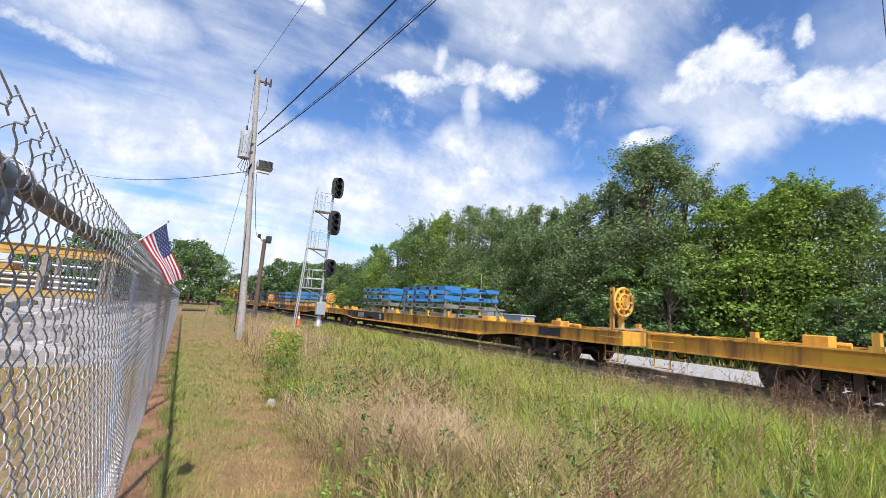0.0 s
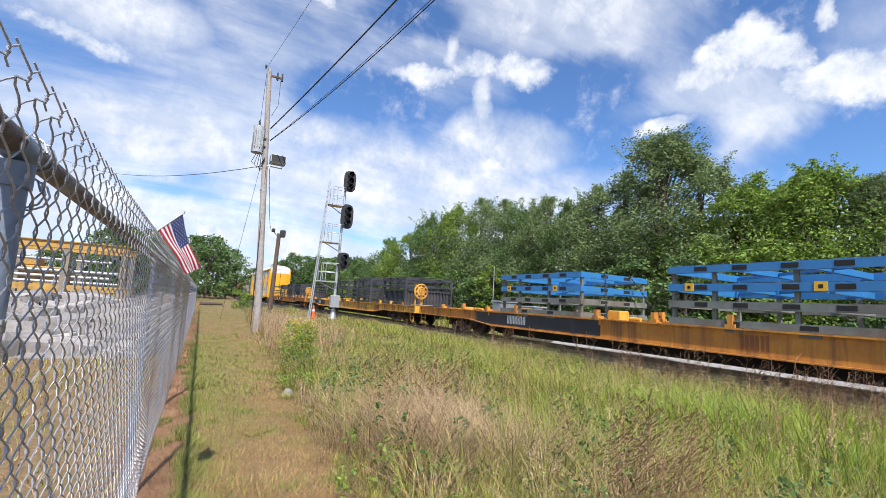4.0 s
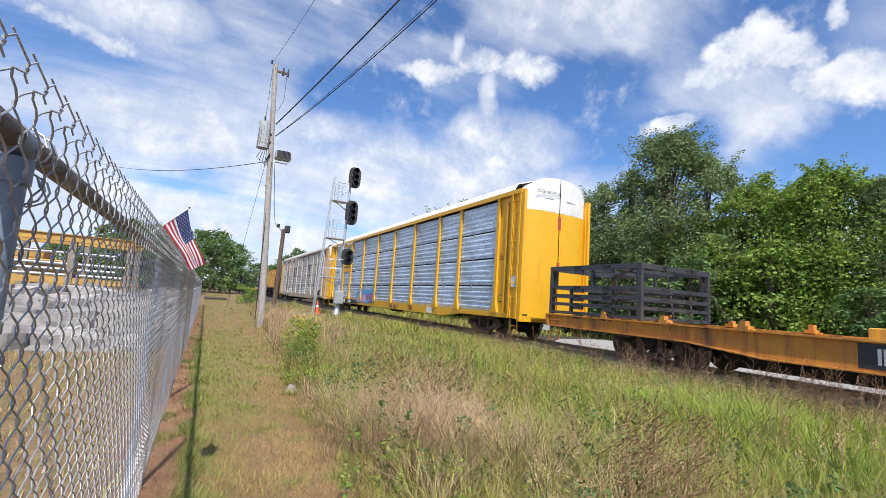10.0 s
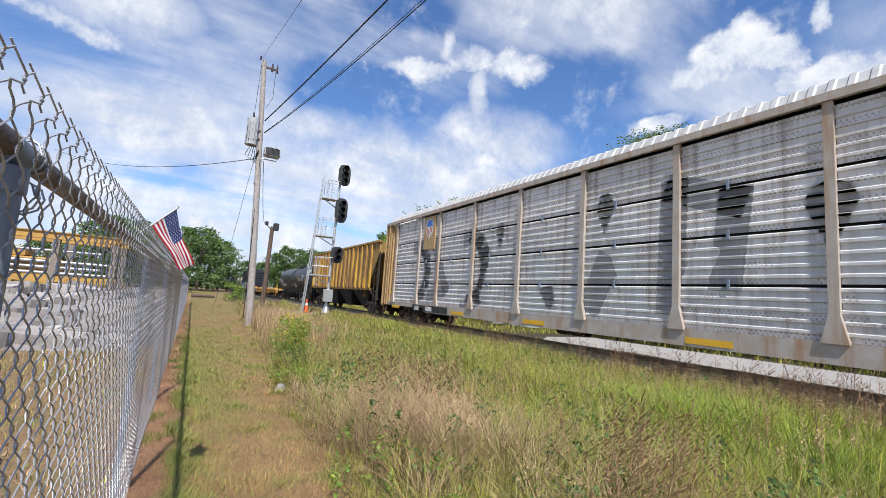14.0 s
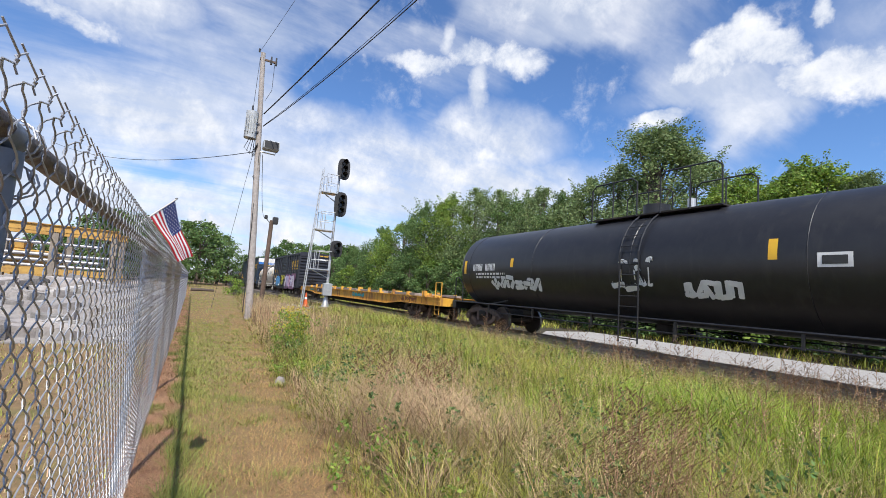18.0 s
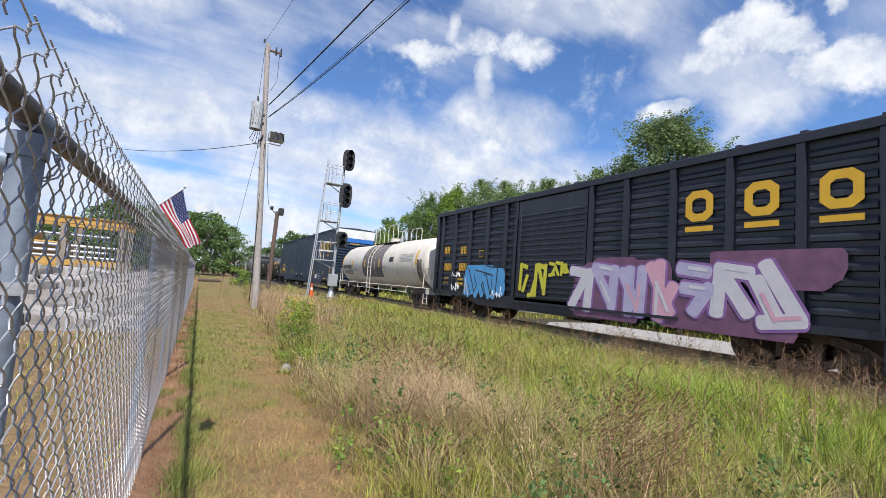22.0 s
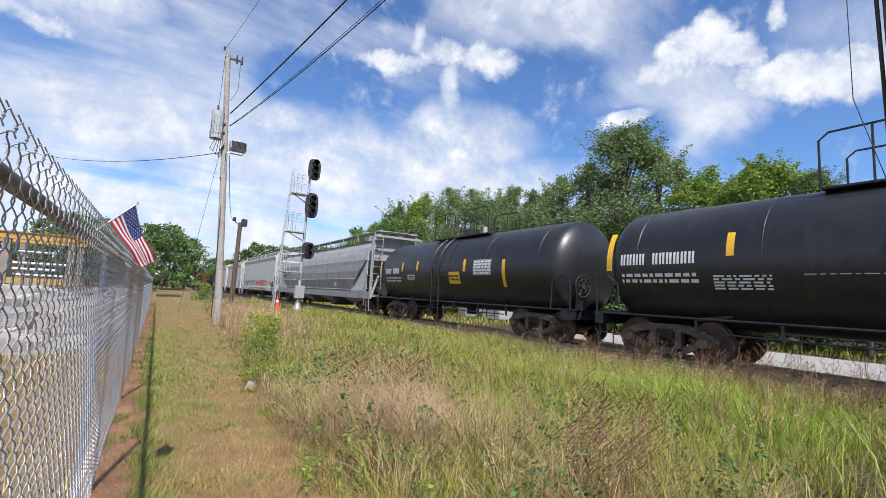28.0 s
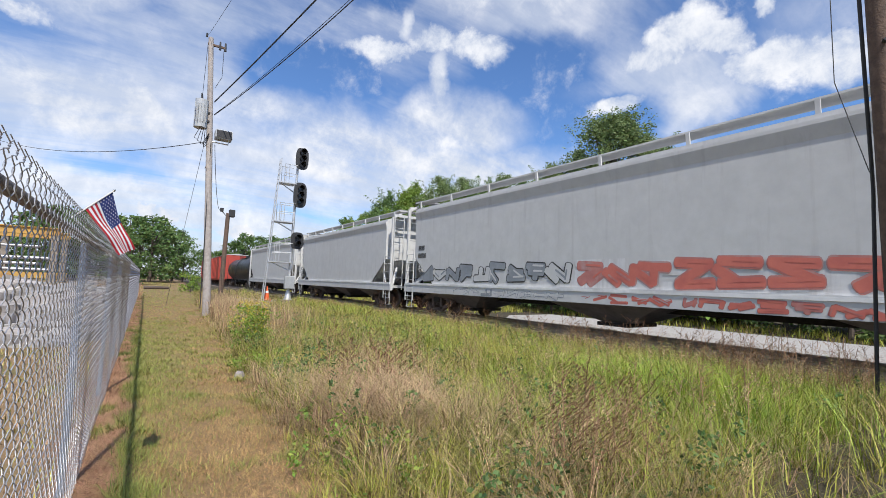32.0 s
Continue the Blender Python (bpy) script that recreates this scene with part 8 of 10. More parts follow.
def poles():
    p = thing("utility_pole", "tall weathered grey wooden pole with a transformer and a flood lamp", "utility pole")
    part("shaft", MB().tube([P1B - Vector((0, 0, 0.3)), *[P1B.lerp(P1T, k / 8) for k in range(1, 9)]], 0.155, 14, 0.095), M["pole"], p, smooth=True)
    q = on_pole(P1B, P1T, 8.3)
    tr = part("transformer", MB().tube([(q.x - 0.32, q.y - 0.12, 7.55), (q.x - 0.32, q.y - 0.12, 7.6), (q.x - 0.32, q.y - 0.12, 8.65), (q.x - 0.32, q.y - 0.12, 8.7)], 0.24, 18), M["grey_box"], p, "grey transformer can", True)
    part("bushing", MB().tube([(q.x - 0.32, q.y - 0.12, 8.7), (q.x - 0.34, q.y - 0.12, 8.98)], 0.05, 8, 0.03), M["sig_black"], tr)
    part("bracket", MB().box(q.x - 0.2, q.x, q.y - 0.14, q.y - 0.06, 8.2, 8.27).box(q.x - 0.2, q.x, q.y - 0.14, q.y - 0.06, 7.85, 7.92), M["sig_black"], tr)
    for k in range(5):
        part("cooling_fin", MB().box(q.x - 0.57 + k * 0.1, q.x - 0.55 + k * 0.1, q.y - 0.4, q.y - 0.3, 7.75, 8.5), M["grey_box"], tr)
    w = on_pole(P1B, P1T, 7.3)
    lp = part("flood_lamp", MB().box(w.x + 0.18, w.x + 0.82, w.y - 0.35, w.y + 0.1, 7.2, 7.6, 0.05), M["grey_box"], p, "grey box flood lamp")
    part("lamp_lens", MB().box(w.x + 0.22, w.x + 0.78, w.y - 0.36, w.y - 0.351, 7.25, 7.55), M["sig_black"], lp)
    part("lamp_arm", MB().tube([(w.x, w.y, 7.1), (w.x + 0.7, w.y - 0.1, 7.06), (w.x + 0.7, w.y - 0.1, 7.2)], 0.025, 8), M["alu"], lp)
    t = P1T
    part("crossarm", MB().beam((t.x - 0.1, t.y, t.z - 0.28), (t.x + 0.55, t.y - 0.1, t.z - 0.32), 0.07, 0.08), M["pole_dark"], p)
    for dx in (0.35, 0.55):
        part("insulator", MB().tube([(t.x + dx, t.y - 0.1, t.z - 0.45), (t.x + dx, t.y - 0.1, t.z - 0.1)], 0.05, 8, 0.03), M["sig_black"], p)
    part("top_pin", MB().tube([(t.x - 0.15, t.y, t.z), (t.x - 0.15, t.y, t.z + 0.15)], 0.04, 8), M["sig_black"], p)
    part("bolt", MB().tube([(q.x, q.y - 0.2, 6.0), (q.x, q.y + 0.2, 6.0)], 0.015, 6), M["rail"], p)
    lead = [(t.x + 0.5, t.y - 0.1, t.z - 0.4), (t.x + 0.5, t.y - 0.12, t.z - 1.6), (q.x + 0.1, q.y - 0.2, 9.3)]
    part("lead_wire", MB().tube(lead, 0.01, 5), M["wire"], p)
    part("lead_wire", MB().tube([(t.x - 0.1, t.y - 0.1, t.z - 0.3), (q.x - 0.32, q.y - 0.15, 8.95)], 0.009, 5), M["wire"], p)
    for k in range(4):
        y = q.y - 0.2 + 0.05 * k
        part("drop_loop", MB().tube([(q.x - 0.3 + 0.06 * k, y, 7.6), (q.x - 0.5 + 0.12 * k, y, 7.1 - 0.1 * k), (q.x - 0.2 + 0.05 * k, y, 6.9), (q.x + 0.02, y, 7.4)], 0.014, 6), M["wire"], p)
    part("conduit", MB().tube([(w.x + 0.14, w.y - 0.1, 0.3), (w.x + 0.06, w.y - 0.1, 7.0)], 0.02, 6), M["wire"], p)
    # second, short pole with a small fitting
    s = thing("short_pole", "short dark wooden pole with a small camera fitting on top", "pole")
    part("shaft", MB().tube([(4.25, 31.7, -0.2), (4.35, 31.7, 5.8)], 0.16, 10, 0.13), M["pole_dark"], s, smooth=True)
    part("fitting", MB().box(4.4, 4.75, 31.5, 31.8, 5.55, 6.05, 0.04), M["sig_black"], s)
    part("fitting", MB().box(3.85, 4.05, 31.5, 31.7, 5.85, 6.1, 0.03).beam((3.95, 31.6, 5.9), (4.35, 31.7, 5.5), 0.04, 0.04), M["sig_black"], s)
    # near brown pole with a meter box
    r = thing("utility_pole", "dark brown treated pole with a white meter box and a conduit", "utility pole")
    part("shaft", MB().tube([P2B - Vector((0, 0, 0.3)), *[P2B.lerp(P2T, k / 8) for k in range(1, 9)]], 0.132, 18, 0.1), M["pole_dark"], r, smooth=True)
    m = on_pole(P2B, P2T, 1.8)
    bx = part("meter_box", MB().box(m.x - 0.21, m.x - 0.12, m.y - 0.2, m.y + 0.02, 1.64, 1.88, 0.02), M["white_paint"], r, "white meter box with a lid")
    part("lid", MB().box(m.x - 0.228, m.x - 0.21, m.y - 0.19, m.y + 0.01, 1.66, 1.87, 0.01), M["white_paint"], bx)
    part("conduit", MB().tube([(m.x - 0.17, m.y - 0.16, 1.65), (m.x - 0.12, m.y - 0.2, 0.0)], 0.016, 8), M["white_paint"], r, "white conduit down to the ground", True)
    part("cable_loop", MB().tube([(m.x - 0.18, m.y - 0.03, 1.64), (m.x - 0.19, m.y - 0.1, 1.45), (m.x - 0.19, m.y - 0.2, 1.45), (m.x - 0.18, m.y - 0.22, 1.66)], 0.006, 6), M["white_paint"], bx)
    part("ground_cable", MB().tube([(P2B.x - 0.12, P2B.y + 0.24, 0.0), (P2B.x - 0.16, P2B.y + 0.18, 3.0), (P2T.x + 0.0, P2T.y + 0.12, 9.0)], 0.022, 8), M["wire"], r, "black cable hanging beside the pole")
    part("step_peg", MB().tube([(m.x - 0.1, m.y - 0.14, 2.35), (m.x - 0.12, m.y - 0.28, 2.33)], 0.01, 6), M["rail"], r)
    for z in (2.9, 3.6, 4.7, 5.9):
        k = on_pole(P2B, P2T, z)
        part("knot", MB().tube([(k.x - 0.12, k.y - 0.06, z), (k.x - 0.17, k.y - 0.08, z)], 0.03, 8, 0.02), M["sig_black"], r)
    part("thin_cable", MB().tube([(P2B.x - 0.2, P2B.y + 0.55, 9), (P2B.x - 0.25, P2B.y + 0.5, 4.5), (P2B.x - 0.2, P2B.y + 0.2, 3.2)], 0.006, 5), M["wire"], r)
    # wires
    a1, a2 = on_pole(P1B, P1T, 8.75), on_pole(P1B, P1T, 8.2)
    spans = [(a1 + Vector((0.15, -0.1, 0)), P2T + Vector((-0.2, 0.2, -0.35)), 0.25, 0.026, "service_cable", "thick black service cable between the two poles"),
             (a2 + Vector((0.15, -0.1, 0)), P2T + Vector((0.25, 0.2, -0.9)), 0.55, 0.016, "service_cable", "black service cable between the two poles"),
             (a2 + Vector((0.15, -0.1, 0.03)), P2T + Vector((0.22, 0.2, -0.86)), 0.5, 0.009, "service_wire", "thin wire between the two poles"),
             (P1T + Vector((-0.1, 0, 0.1)), Vector((4.6, -6.0, 12.6)), 0.5, 0.007, "overhead_wire", "thin overhead wire from the pole top"),
             (on_pole(P1B, P1T, 7.0) + Vector((-0.2, -0.1, 0)), Vector((-10.39, 43.48, 11.1)), 0.8, 0.014, "overhead_wire", "black wire that crosses above the fenced yard"),
             (on_pole(P1B, P1T, 6.9) + Vector((-0.2, -0.1, 0)), Vector((0.9, 21.5, 0.3)), 0.0, 0.008, "guy_wire", "thin guy wire from the pole to the ground"),
             (on_pole(P1B, P1T, 7.0) + Vector((0.2, 0, 0)), Vector((3.9, 31.6, 6.0)), 0.9, 0.012, "drop_wire", "wire from the tall pole to the short pole")]
    for a, b, d, rad, nm, lab in spans:
        solid(nm, MB().tube(sag(a, b, d), rad, 6), M["wire"], lab, "wire", smooth=True)


poles()


# ---- railway signal ----
def signal():
    s = thing("railway_signal", "three-headed black colour-light signal on an aluminium mast with a ladder", "railway signal")
    X, Y, g = 6.78, 25.0, 0.15
    part("foundation", MB().box(X - 0.3, X + 0.3, Y - 0.3, Y + 0.3, g - 0.3, g + 0.28, 0.03), M["ballast"], s, "concrete foot")
    part("mast", MB().tube([(X, Y, g + 0.2), (X + 0.12, Y, 9.1)], 0.085, 12, 0.065), M["alu"], s, "bare aluminium mast", True)
    part("relay_box", MB().box(X - 0.28, X + 0.22, Y - 0.35, Y - 0.08, 1.05, 1.75, 0.02), M["alu"], s, "aluminium relay box")
    part("base_cone", MB().tube([(X, Y, g + 0.2), (X, Y, g + 0.8)], 0.24, 10, 0.1), M["alu"], s)
    lens = mat("signal_lens", (0.01, 0.012, 0.012), (0.02, 0.02, 0.02), 0.1, bump=0.0)
    for zc, h, w, n in ((8.45, 1.25, 0.72, 3), (6.35, 1.45, 0.74, 3), (3.75, 0.95, 0.7, 2)):
        hx, hy = X + 0.25, Y - 0.3
        ring = []
        for k in range(24):
            a = 2 * math.pi * k / 24
            cx, cz = math.cos(a), math.sin(a)
            ring.append((hx + w / 2 * (abs(cx) ** 0.7) * (1 if cx >= 0 else -1), zc + h / 2 * (abs(cz) ** 0.55) * (1 if cz >= 0 else -1)))
        hd = part("signal_head", MB().extrude_y(ring, hy - 0.02, hy + 0.02), M["sig_black"], s, "black oval backing board with hoods")
        part("housing", MB().box(hx - 0.18, hx + 0.18, hy + 0.02, hy + 0.32, zc - h / 2 + 0.12, zc + h / 2 - 0.12, 0.04), M["sig_black"], hd)
        for k in range(n):
            z = zc + (k - (n - 1) / 2) * 0.37
            part("lens", MB().disc((hx, hy - 0.03, z), (0, 1, 0), 0.11, 0.02), lens, hd)
            # hood: open tube over the lens
            vs, fs = [], []
            for j in range(13):
                a = math.pi * (-0.15 + 1.3 * j / 12)
                for yy, rr in ((hy - 0.02, 0.15), (hy - 0.42 + 0.1 * abs(j - 6) / 6, 0.15)):
                    vs.append((hx + rr * math.cos(a), yy, z + rr * math.sin(a)))
                    vs.append((hx + (rr + 0.008) * math.cos(a), yy, z + (rr + 0.008) * math.sin(a)))
            for j in range(12):
                q = 4 * j
                fs += [(q, q + 4, q + 6, q + 2), (q + 1, q + 3, q + 7, q + 5), (q + 2, q + 6, q + 7, q + 3)]
            part("hood", MB().add(vs, fs), M["sig_black"], hd)
        part("head_bracket", MB().box(X + 0.0, hx, Y - 0.06, Y + 0.06, zc - 0.08, zc + 0.08), M["alu"], s)
    # ladder and cages
    lx = X - 0.95
    ld = part("ladder", MB().beam((lx - 0.4, Y - 0.2, g), (lx + 0.12, Y - 0.2, 8.35), 0.05, 0.06).beam((lx - 0.4, Y + 0.2, g), (lx + 0.12, Y + 0.2, 8.35), 0.05, 0.06), M["alu"], s, "leaning aluminium ladder")
    for k in range(26):
        t = (k + 1) / 27
        x, z = lx - 0.4 + 0.52 * t, g + (8.35 - g) * t
        part("rung", MB().tube([(x, Y - 0.2, z), (x, Y + 0.2, z)], 0.014, 6), M["alu"], ld)
    for z in (6.95, 4.75, 2.5):
        x0 = lx - 0.4 + 0.52 * (z - g) / 8.2
        pl = part("platform", MB().box(x0, X, Y - 0.35, Y + 0.35, z - 0.03, z + 0.03).beam((x0 + 0.15, Y, z), (X, Y, z - 0.45), 0.05, 0.05), M["alu"], s, "small service platform")
        for yy in (-0.35, 0.35):
            rl = MB().tube([(x0 + 0.25, Y + yy, z), (x0 + 0.25, Y + yy, z + 1.05), (X, Y + yy, z + 1.05)], 0.022, 6)
            rl.tube([(x0 + 0.25, Y + yy, z + 0.55), (X, Y + yy, z + 0.55)], 0.018, 6).tube([(x0 + 0.5, Y + yy, z), (x0 + 0.5, Y + yy, z + 1.05)], 0.018, 6)
            part("guard_rail", rl, M["alu"], pl)
    # traffic cone and rubble by the signal
    M["orange"] = mat("orange_plastic", (0.75, 0.13, 0.03), (0.65, 0.1, 0.02), 0.5, bump=0.0)
    c = thing("traffic_cone", "orange traffic cone with a white band standing on the ballast", "traffic cone")
    part("cone_body", MB().tube([(5.75, 25.4, 0.42), (5.75, 25.4, 1.15)], 0.15, 14, 0.03).box(5.55, 5.95, 25.2, 25.6, 0.36, 0.42, 0.01), M["orange"], c, smooth=True)
    part("band", MB().tube([(5.75, 25.4, 0.72), (5.75, 25.4, 0.9)], 0.099, 14, 0.075), M["white_paint"], c, smooth=True)
    rnd = random.Random(11)
    for k in range(26):
        x, y = rnd.uniform(4.2, 6.4), rnd.uniform(25.6, 29.5)
        r = rnd.uniform(0.12, 0.32)
        mb = MB()
        ring = []
        for z, q in ((0.0, 1.0), (0.45, 0.95), (0.8, 0.6)):
            for j in range(6):
                a = j * math.pi / 3 + 0.2
                ring.append((r * q * math.cos(a) * rnd.uniform(0.8, 1.15), r * q * math.sin(a) * rnd.uniform(0.8, 1.15), r * z))
        fs = [(j, (j + 1) % 6, (j + 1) % 6 + 6, j + 6) for j in range(6)] + [(6 + j, 6 + (j + 1) % 6, (j + 1) % 6 + 12, j + 12) for j in range(6)] + [tuple(range(12, 18))]
        solid("rubble_block", mb.add(ring, fs), M["white_stone"], "pale lump of broken concrete beside the signal", "rubble", group="rubble by the signal", at=pose(x, y, 0.12, rz=rnd.uniform(0, 360)))


signal()


# ---- cabinet beyond the track ----
def cabinets():
    b = thing("signal_cabinet", "light grey steel signal cabinet beyond the tracks", "cabinet")
    X, Y = 19.6, 26.0
    part("body", MB().box(X - 0.7, X + 0.7, Y - 0.5, Y + 0.5, 0.15, 1.95, 0.02), M["alu"], b)
    part("roof", MB().box(X - 0.78, X + 0.78, Y - 0.58, Y + 0.58, 1.95, 2.08, 0.03), M["alu"], b)
    part("door", MB().box(X - 0.725, X - 0.702, Y - 0.42, Y + 0.42, 0.3, 1.85, 0.008), M["alu"], b)
    part("handle", MB().box(X - 0.76, X - 0.725, Y - 0.36, Y - 0.3, 0.95, 1.2), M["sig_black"], b)
    c = thing("steel_cabinet", "grey steel equipment cabinet beside the woods", "cabinet")
    X, Y = 20.2, 23.6
    part("body", MB().box(X - 0.6, X + 0.6, Y - 0.9, Y + 0.9, 0.15, 1.7, 0.02), M["grey_box"], c)
    part("roof", MB().box(X - 0.66, X + 0.66, Y - 0.96, Y + 0.96, 1.7, 1.8, 0.03), M["grey_box"], c)
    solid("whip_pole", MB().tube([(19.2, 26.9, 0), (19.2, 26.9, 4.6)], 0.025, 6), M["alu"], "thin grey pole beside the cabinet", "pole")


cabinets()


# ---- far end of the mown strip ----
def strip_end():
    solid("fallen_log", MB().tube([(1.19 - 1.1, 56.4, 0.16), (1.19, 56.4 + 0.1, 0.2), (1.19 + 1.2, 56.4 + 0.3, 0.18)], 0.2, 10, 0.14), M["bark"], "dark fallen log across the end of the mown strip", "log", smooth=True)


strip_end()


# ---- yard behind the fence ----
def yard():
    M["beam_yellow"] = mat("yellow_steel_beam", (0.5, 0.3, 0.07), (0.4, 0.23, 0.06), 0.65, scale=6, stain=(0.25, 0.12, 0.05), stain_scale=2, bump=0.1)
    M["pipe"] = mat("pale_pipe", (0.42, 0.42, 0.44), (0.28, 0.28, 0.3), 0.5, 0.3, scale=5, bump=0.05)
    M["timber"] = mat("grey_timber", (0.3, 0.25, 0.2), (0.2, 0.17, 0.14), 0.9, scale=7, bump=0.3)
    rnd = random.Random(21)
    # heap of broken slabs
    heap = thing("slab_heap", "heap of broken grey concrete slabs behind the fence", "rubble", kind="stuff")
    V = MB()
    V.extrude_x([(11.8, 0.0), (14.0, 0.4), (16.0, 0.74), (18.5, 1.08), (21.5, 1.0), (24.0, 0.0)], -22, -0.9)
    part("core", V, M["rubble"], heap)
    for k in range(300):
        y = rnd.uniform(11.9, 18.6)
        zt = 0.02 + (y - 11.8) * 0.165
        x = rnd.uniform(-12, -1.1)
        lx, ly, h = rnd.uniform(0.35, 1.3), rnd.uniform(0.25, 0.7), rnd.uniform(0.1, 0.32)
        n = 6
        lo = [(lx / 2 * math.cos(2 * math.pi * j / n) * rnd.uniform(0.75, 1.15), ly / 2 * math.sin(2 * math.pi * j / n) * rnd.uniform(0.75, 1.15)) for j in range(n)]
        tx, ty = rnd.uniform(-0.2, 0.2), rnd.uniform(-0.2, 0.2)
        vs = [(a, b, -0.2) for a, b in lo] + [(a * 0.95, b * 0.95, h + a * tx + b * ty) for a, b in lo]
        fs = [(j, (j + 1) % n, (j + 1) % n + n, j + n) for j in range(n)] + [tuple(range(n, 2 * n))]
        part("slab", MB().add(vs, fs), M["rubble"], heap, at=pose(x, y, zt - 0.06, rnd.uniform(-9, 9), rnd.uniform(-9, 9), rnd.uniform(-40, 40)))
    # pipe rack
    r = thing("pipe_rack", "yellow steel rack with long pale pipes on it", "rack")
    y0 = 20.0
    for yy in (y0, y0 + 2.2):
        part("upper_beam", MB().box(-9.5, -2.45, yy - 0.06, yy + 0.06, 2.82, 3.04).box(-9.5, -2.45, yy - 0.12, yy + 0.12, 2.8, 2.83).box(-9.5, -2.45, yy - 0.12, yy + 0.12, 3.03, 3.06), M["beam_yellow"], r, "yellow rolled beam")
        part("lower_beam", MB().box(-9.5, -2.45, yy - 0.06, yy + 0.06, 1.3, 1.5), M["beam_yellow"], r)
        for x in (-9.2, -6.2, -4.3, -2.6):
            part("post", MB().box(x - 0.1, x + 0.1, yy - 0.1, yy + 0.1, 0.6, 2.8), M["timber"], r)
    for k in range(9):
        z = 1.6 + 0.2 * (k % 5)
        yy = y0 + 0.2 + 0.27 * (k // 5) * 2
        if k % 5 == 3:
            continue
        part("pipe", MB().tube([(-10.2 + rnd.uniform(0, 0.8), yy, z), (-2.7 + rnd.uniform(-0.4, 0.2), yy, z)], 0.055, 8), M["pipe"], r, smooth=True)
    solid("yellow_machine", MB().box(-7.3, -4.9, 23, 24.5, 0.9, 2.2, 0.08).box(-6.8, -5.9, 23.2, 24.3, 2.2, 2.6, 0.05), M["beam_yellow"], "yellow machine half hidden behind the pipe rack", "machine")
    # parked red truck deep in the yard
    t = thing("red_truck", "red truck parked behind the pipe rack in the yard", "truck")
    M["truck_red"] = mat("red_paint", (0.5, 0.03, 0.04), (0.4, 0.02, 0.03), 0.35, scale=4, coat=0.3, bump=0.0)
    part("cab", MB().box(-12.4, -10.2, 25.5, 28.0, 1.0, 3.6, 0.15), M["truck_red"], t)
    part("windscreen", MB().box(-12.1, -10.5, 25.46, 25.5, 2.6, 3.3), M["sig_black"], t)
    part("bumper", MB().box(-12.5, -10.1, 25.3, 25.5, 0.7, 1.0, 0.03), M["pipe"], t)
    for x in (-12.1, -10.5):
        for y in (26.3, 30.5):
            part("wheel", MB().tube([(x - 0.15, y, 0.5), (x + 0.15, y, 0.5)], 0.5, 18), M["sig_black"], t, smooth=True)
    part("bed", MB().box(-12.4, -10.2, 28.1, 32.0, 0.9, 2.0, 0.05), M["truck_red"], t)


yard()

# ---- trees ----
def leaf_mesh(name, rng, clumps, leaves, size, spread, material):
    """Leaves in clumps round given centres: bent pairs of triangles, turned at random."""
    C = np.repeat(np.array([c[:3] for c in clumps]), leaves, 0)
    R = np.repeat(np.array([c[3] for c in clumps]), leaves, 0)
    n = len(C)
    d = rng.normal(size=(n, 3))
    d /= np.linalg.norm(d, axis=1)[:, None]
    P = C + d * (R * spread * rng.uniform(0.25, 1.0, n) ** 0.6)[:, None] * np.array([1, 1, 0.8])
    a = rng.normal(size=(n, 3))
    a[:, 2] -= 0.3
    a /= np.linalg.norm(a, axis=1)[:, None]
    b = np.cross(a, d + 0.3 * rng.normal(size=(n, 3)))
    b /= np.linalg.norm(b, axis=1)[:, None] + 1e-9
    s = size * rng.uniform(0.6, 1.3, n)[:, None]
    V = np.stack([P, P + a * s * 0.5 + b * s * 0.3, P + a * s, P + a * s * 0.5 - b * s * 0.3], 1).reshape(-1, 3)
    F = np.arange(4 * n).reshape(-1, 4)
    return mesh_from_arrays(name, V, F, material)


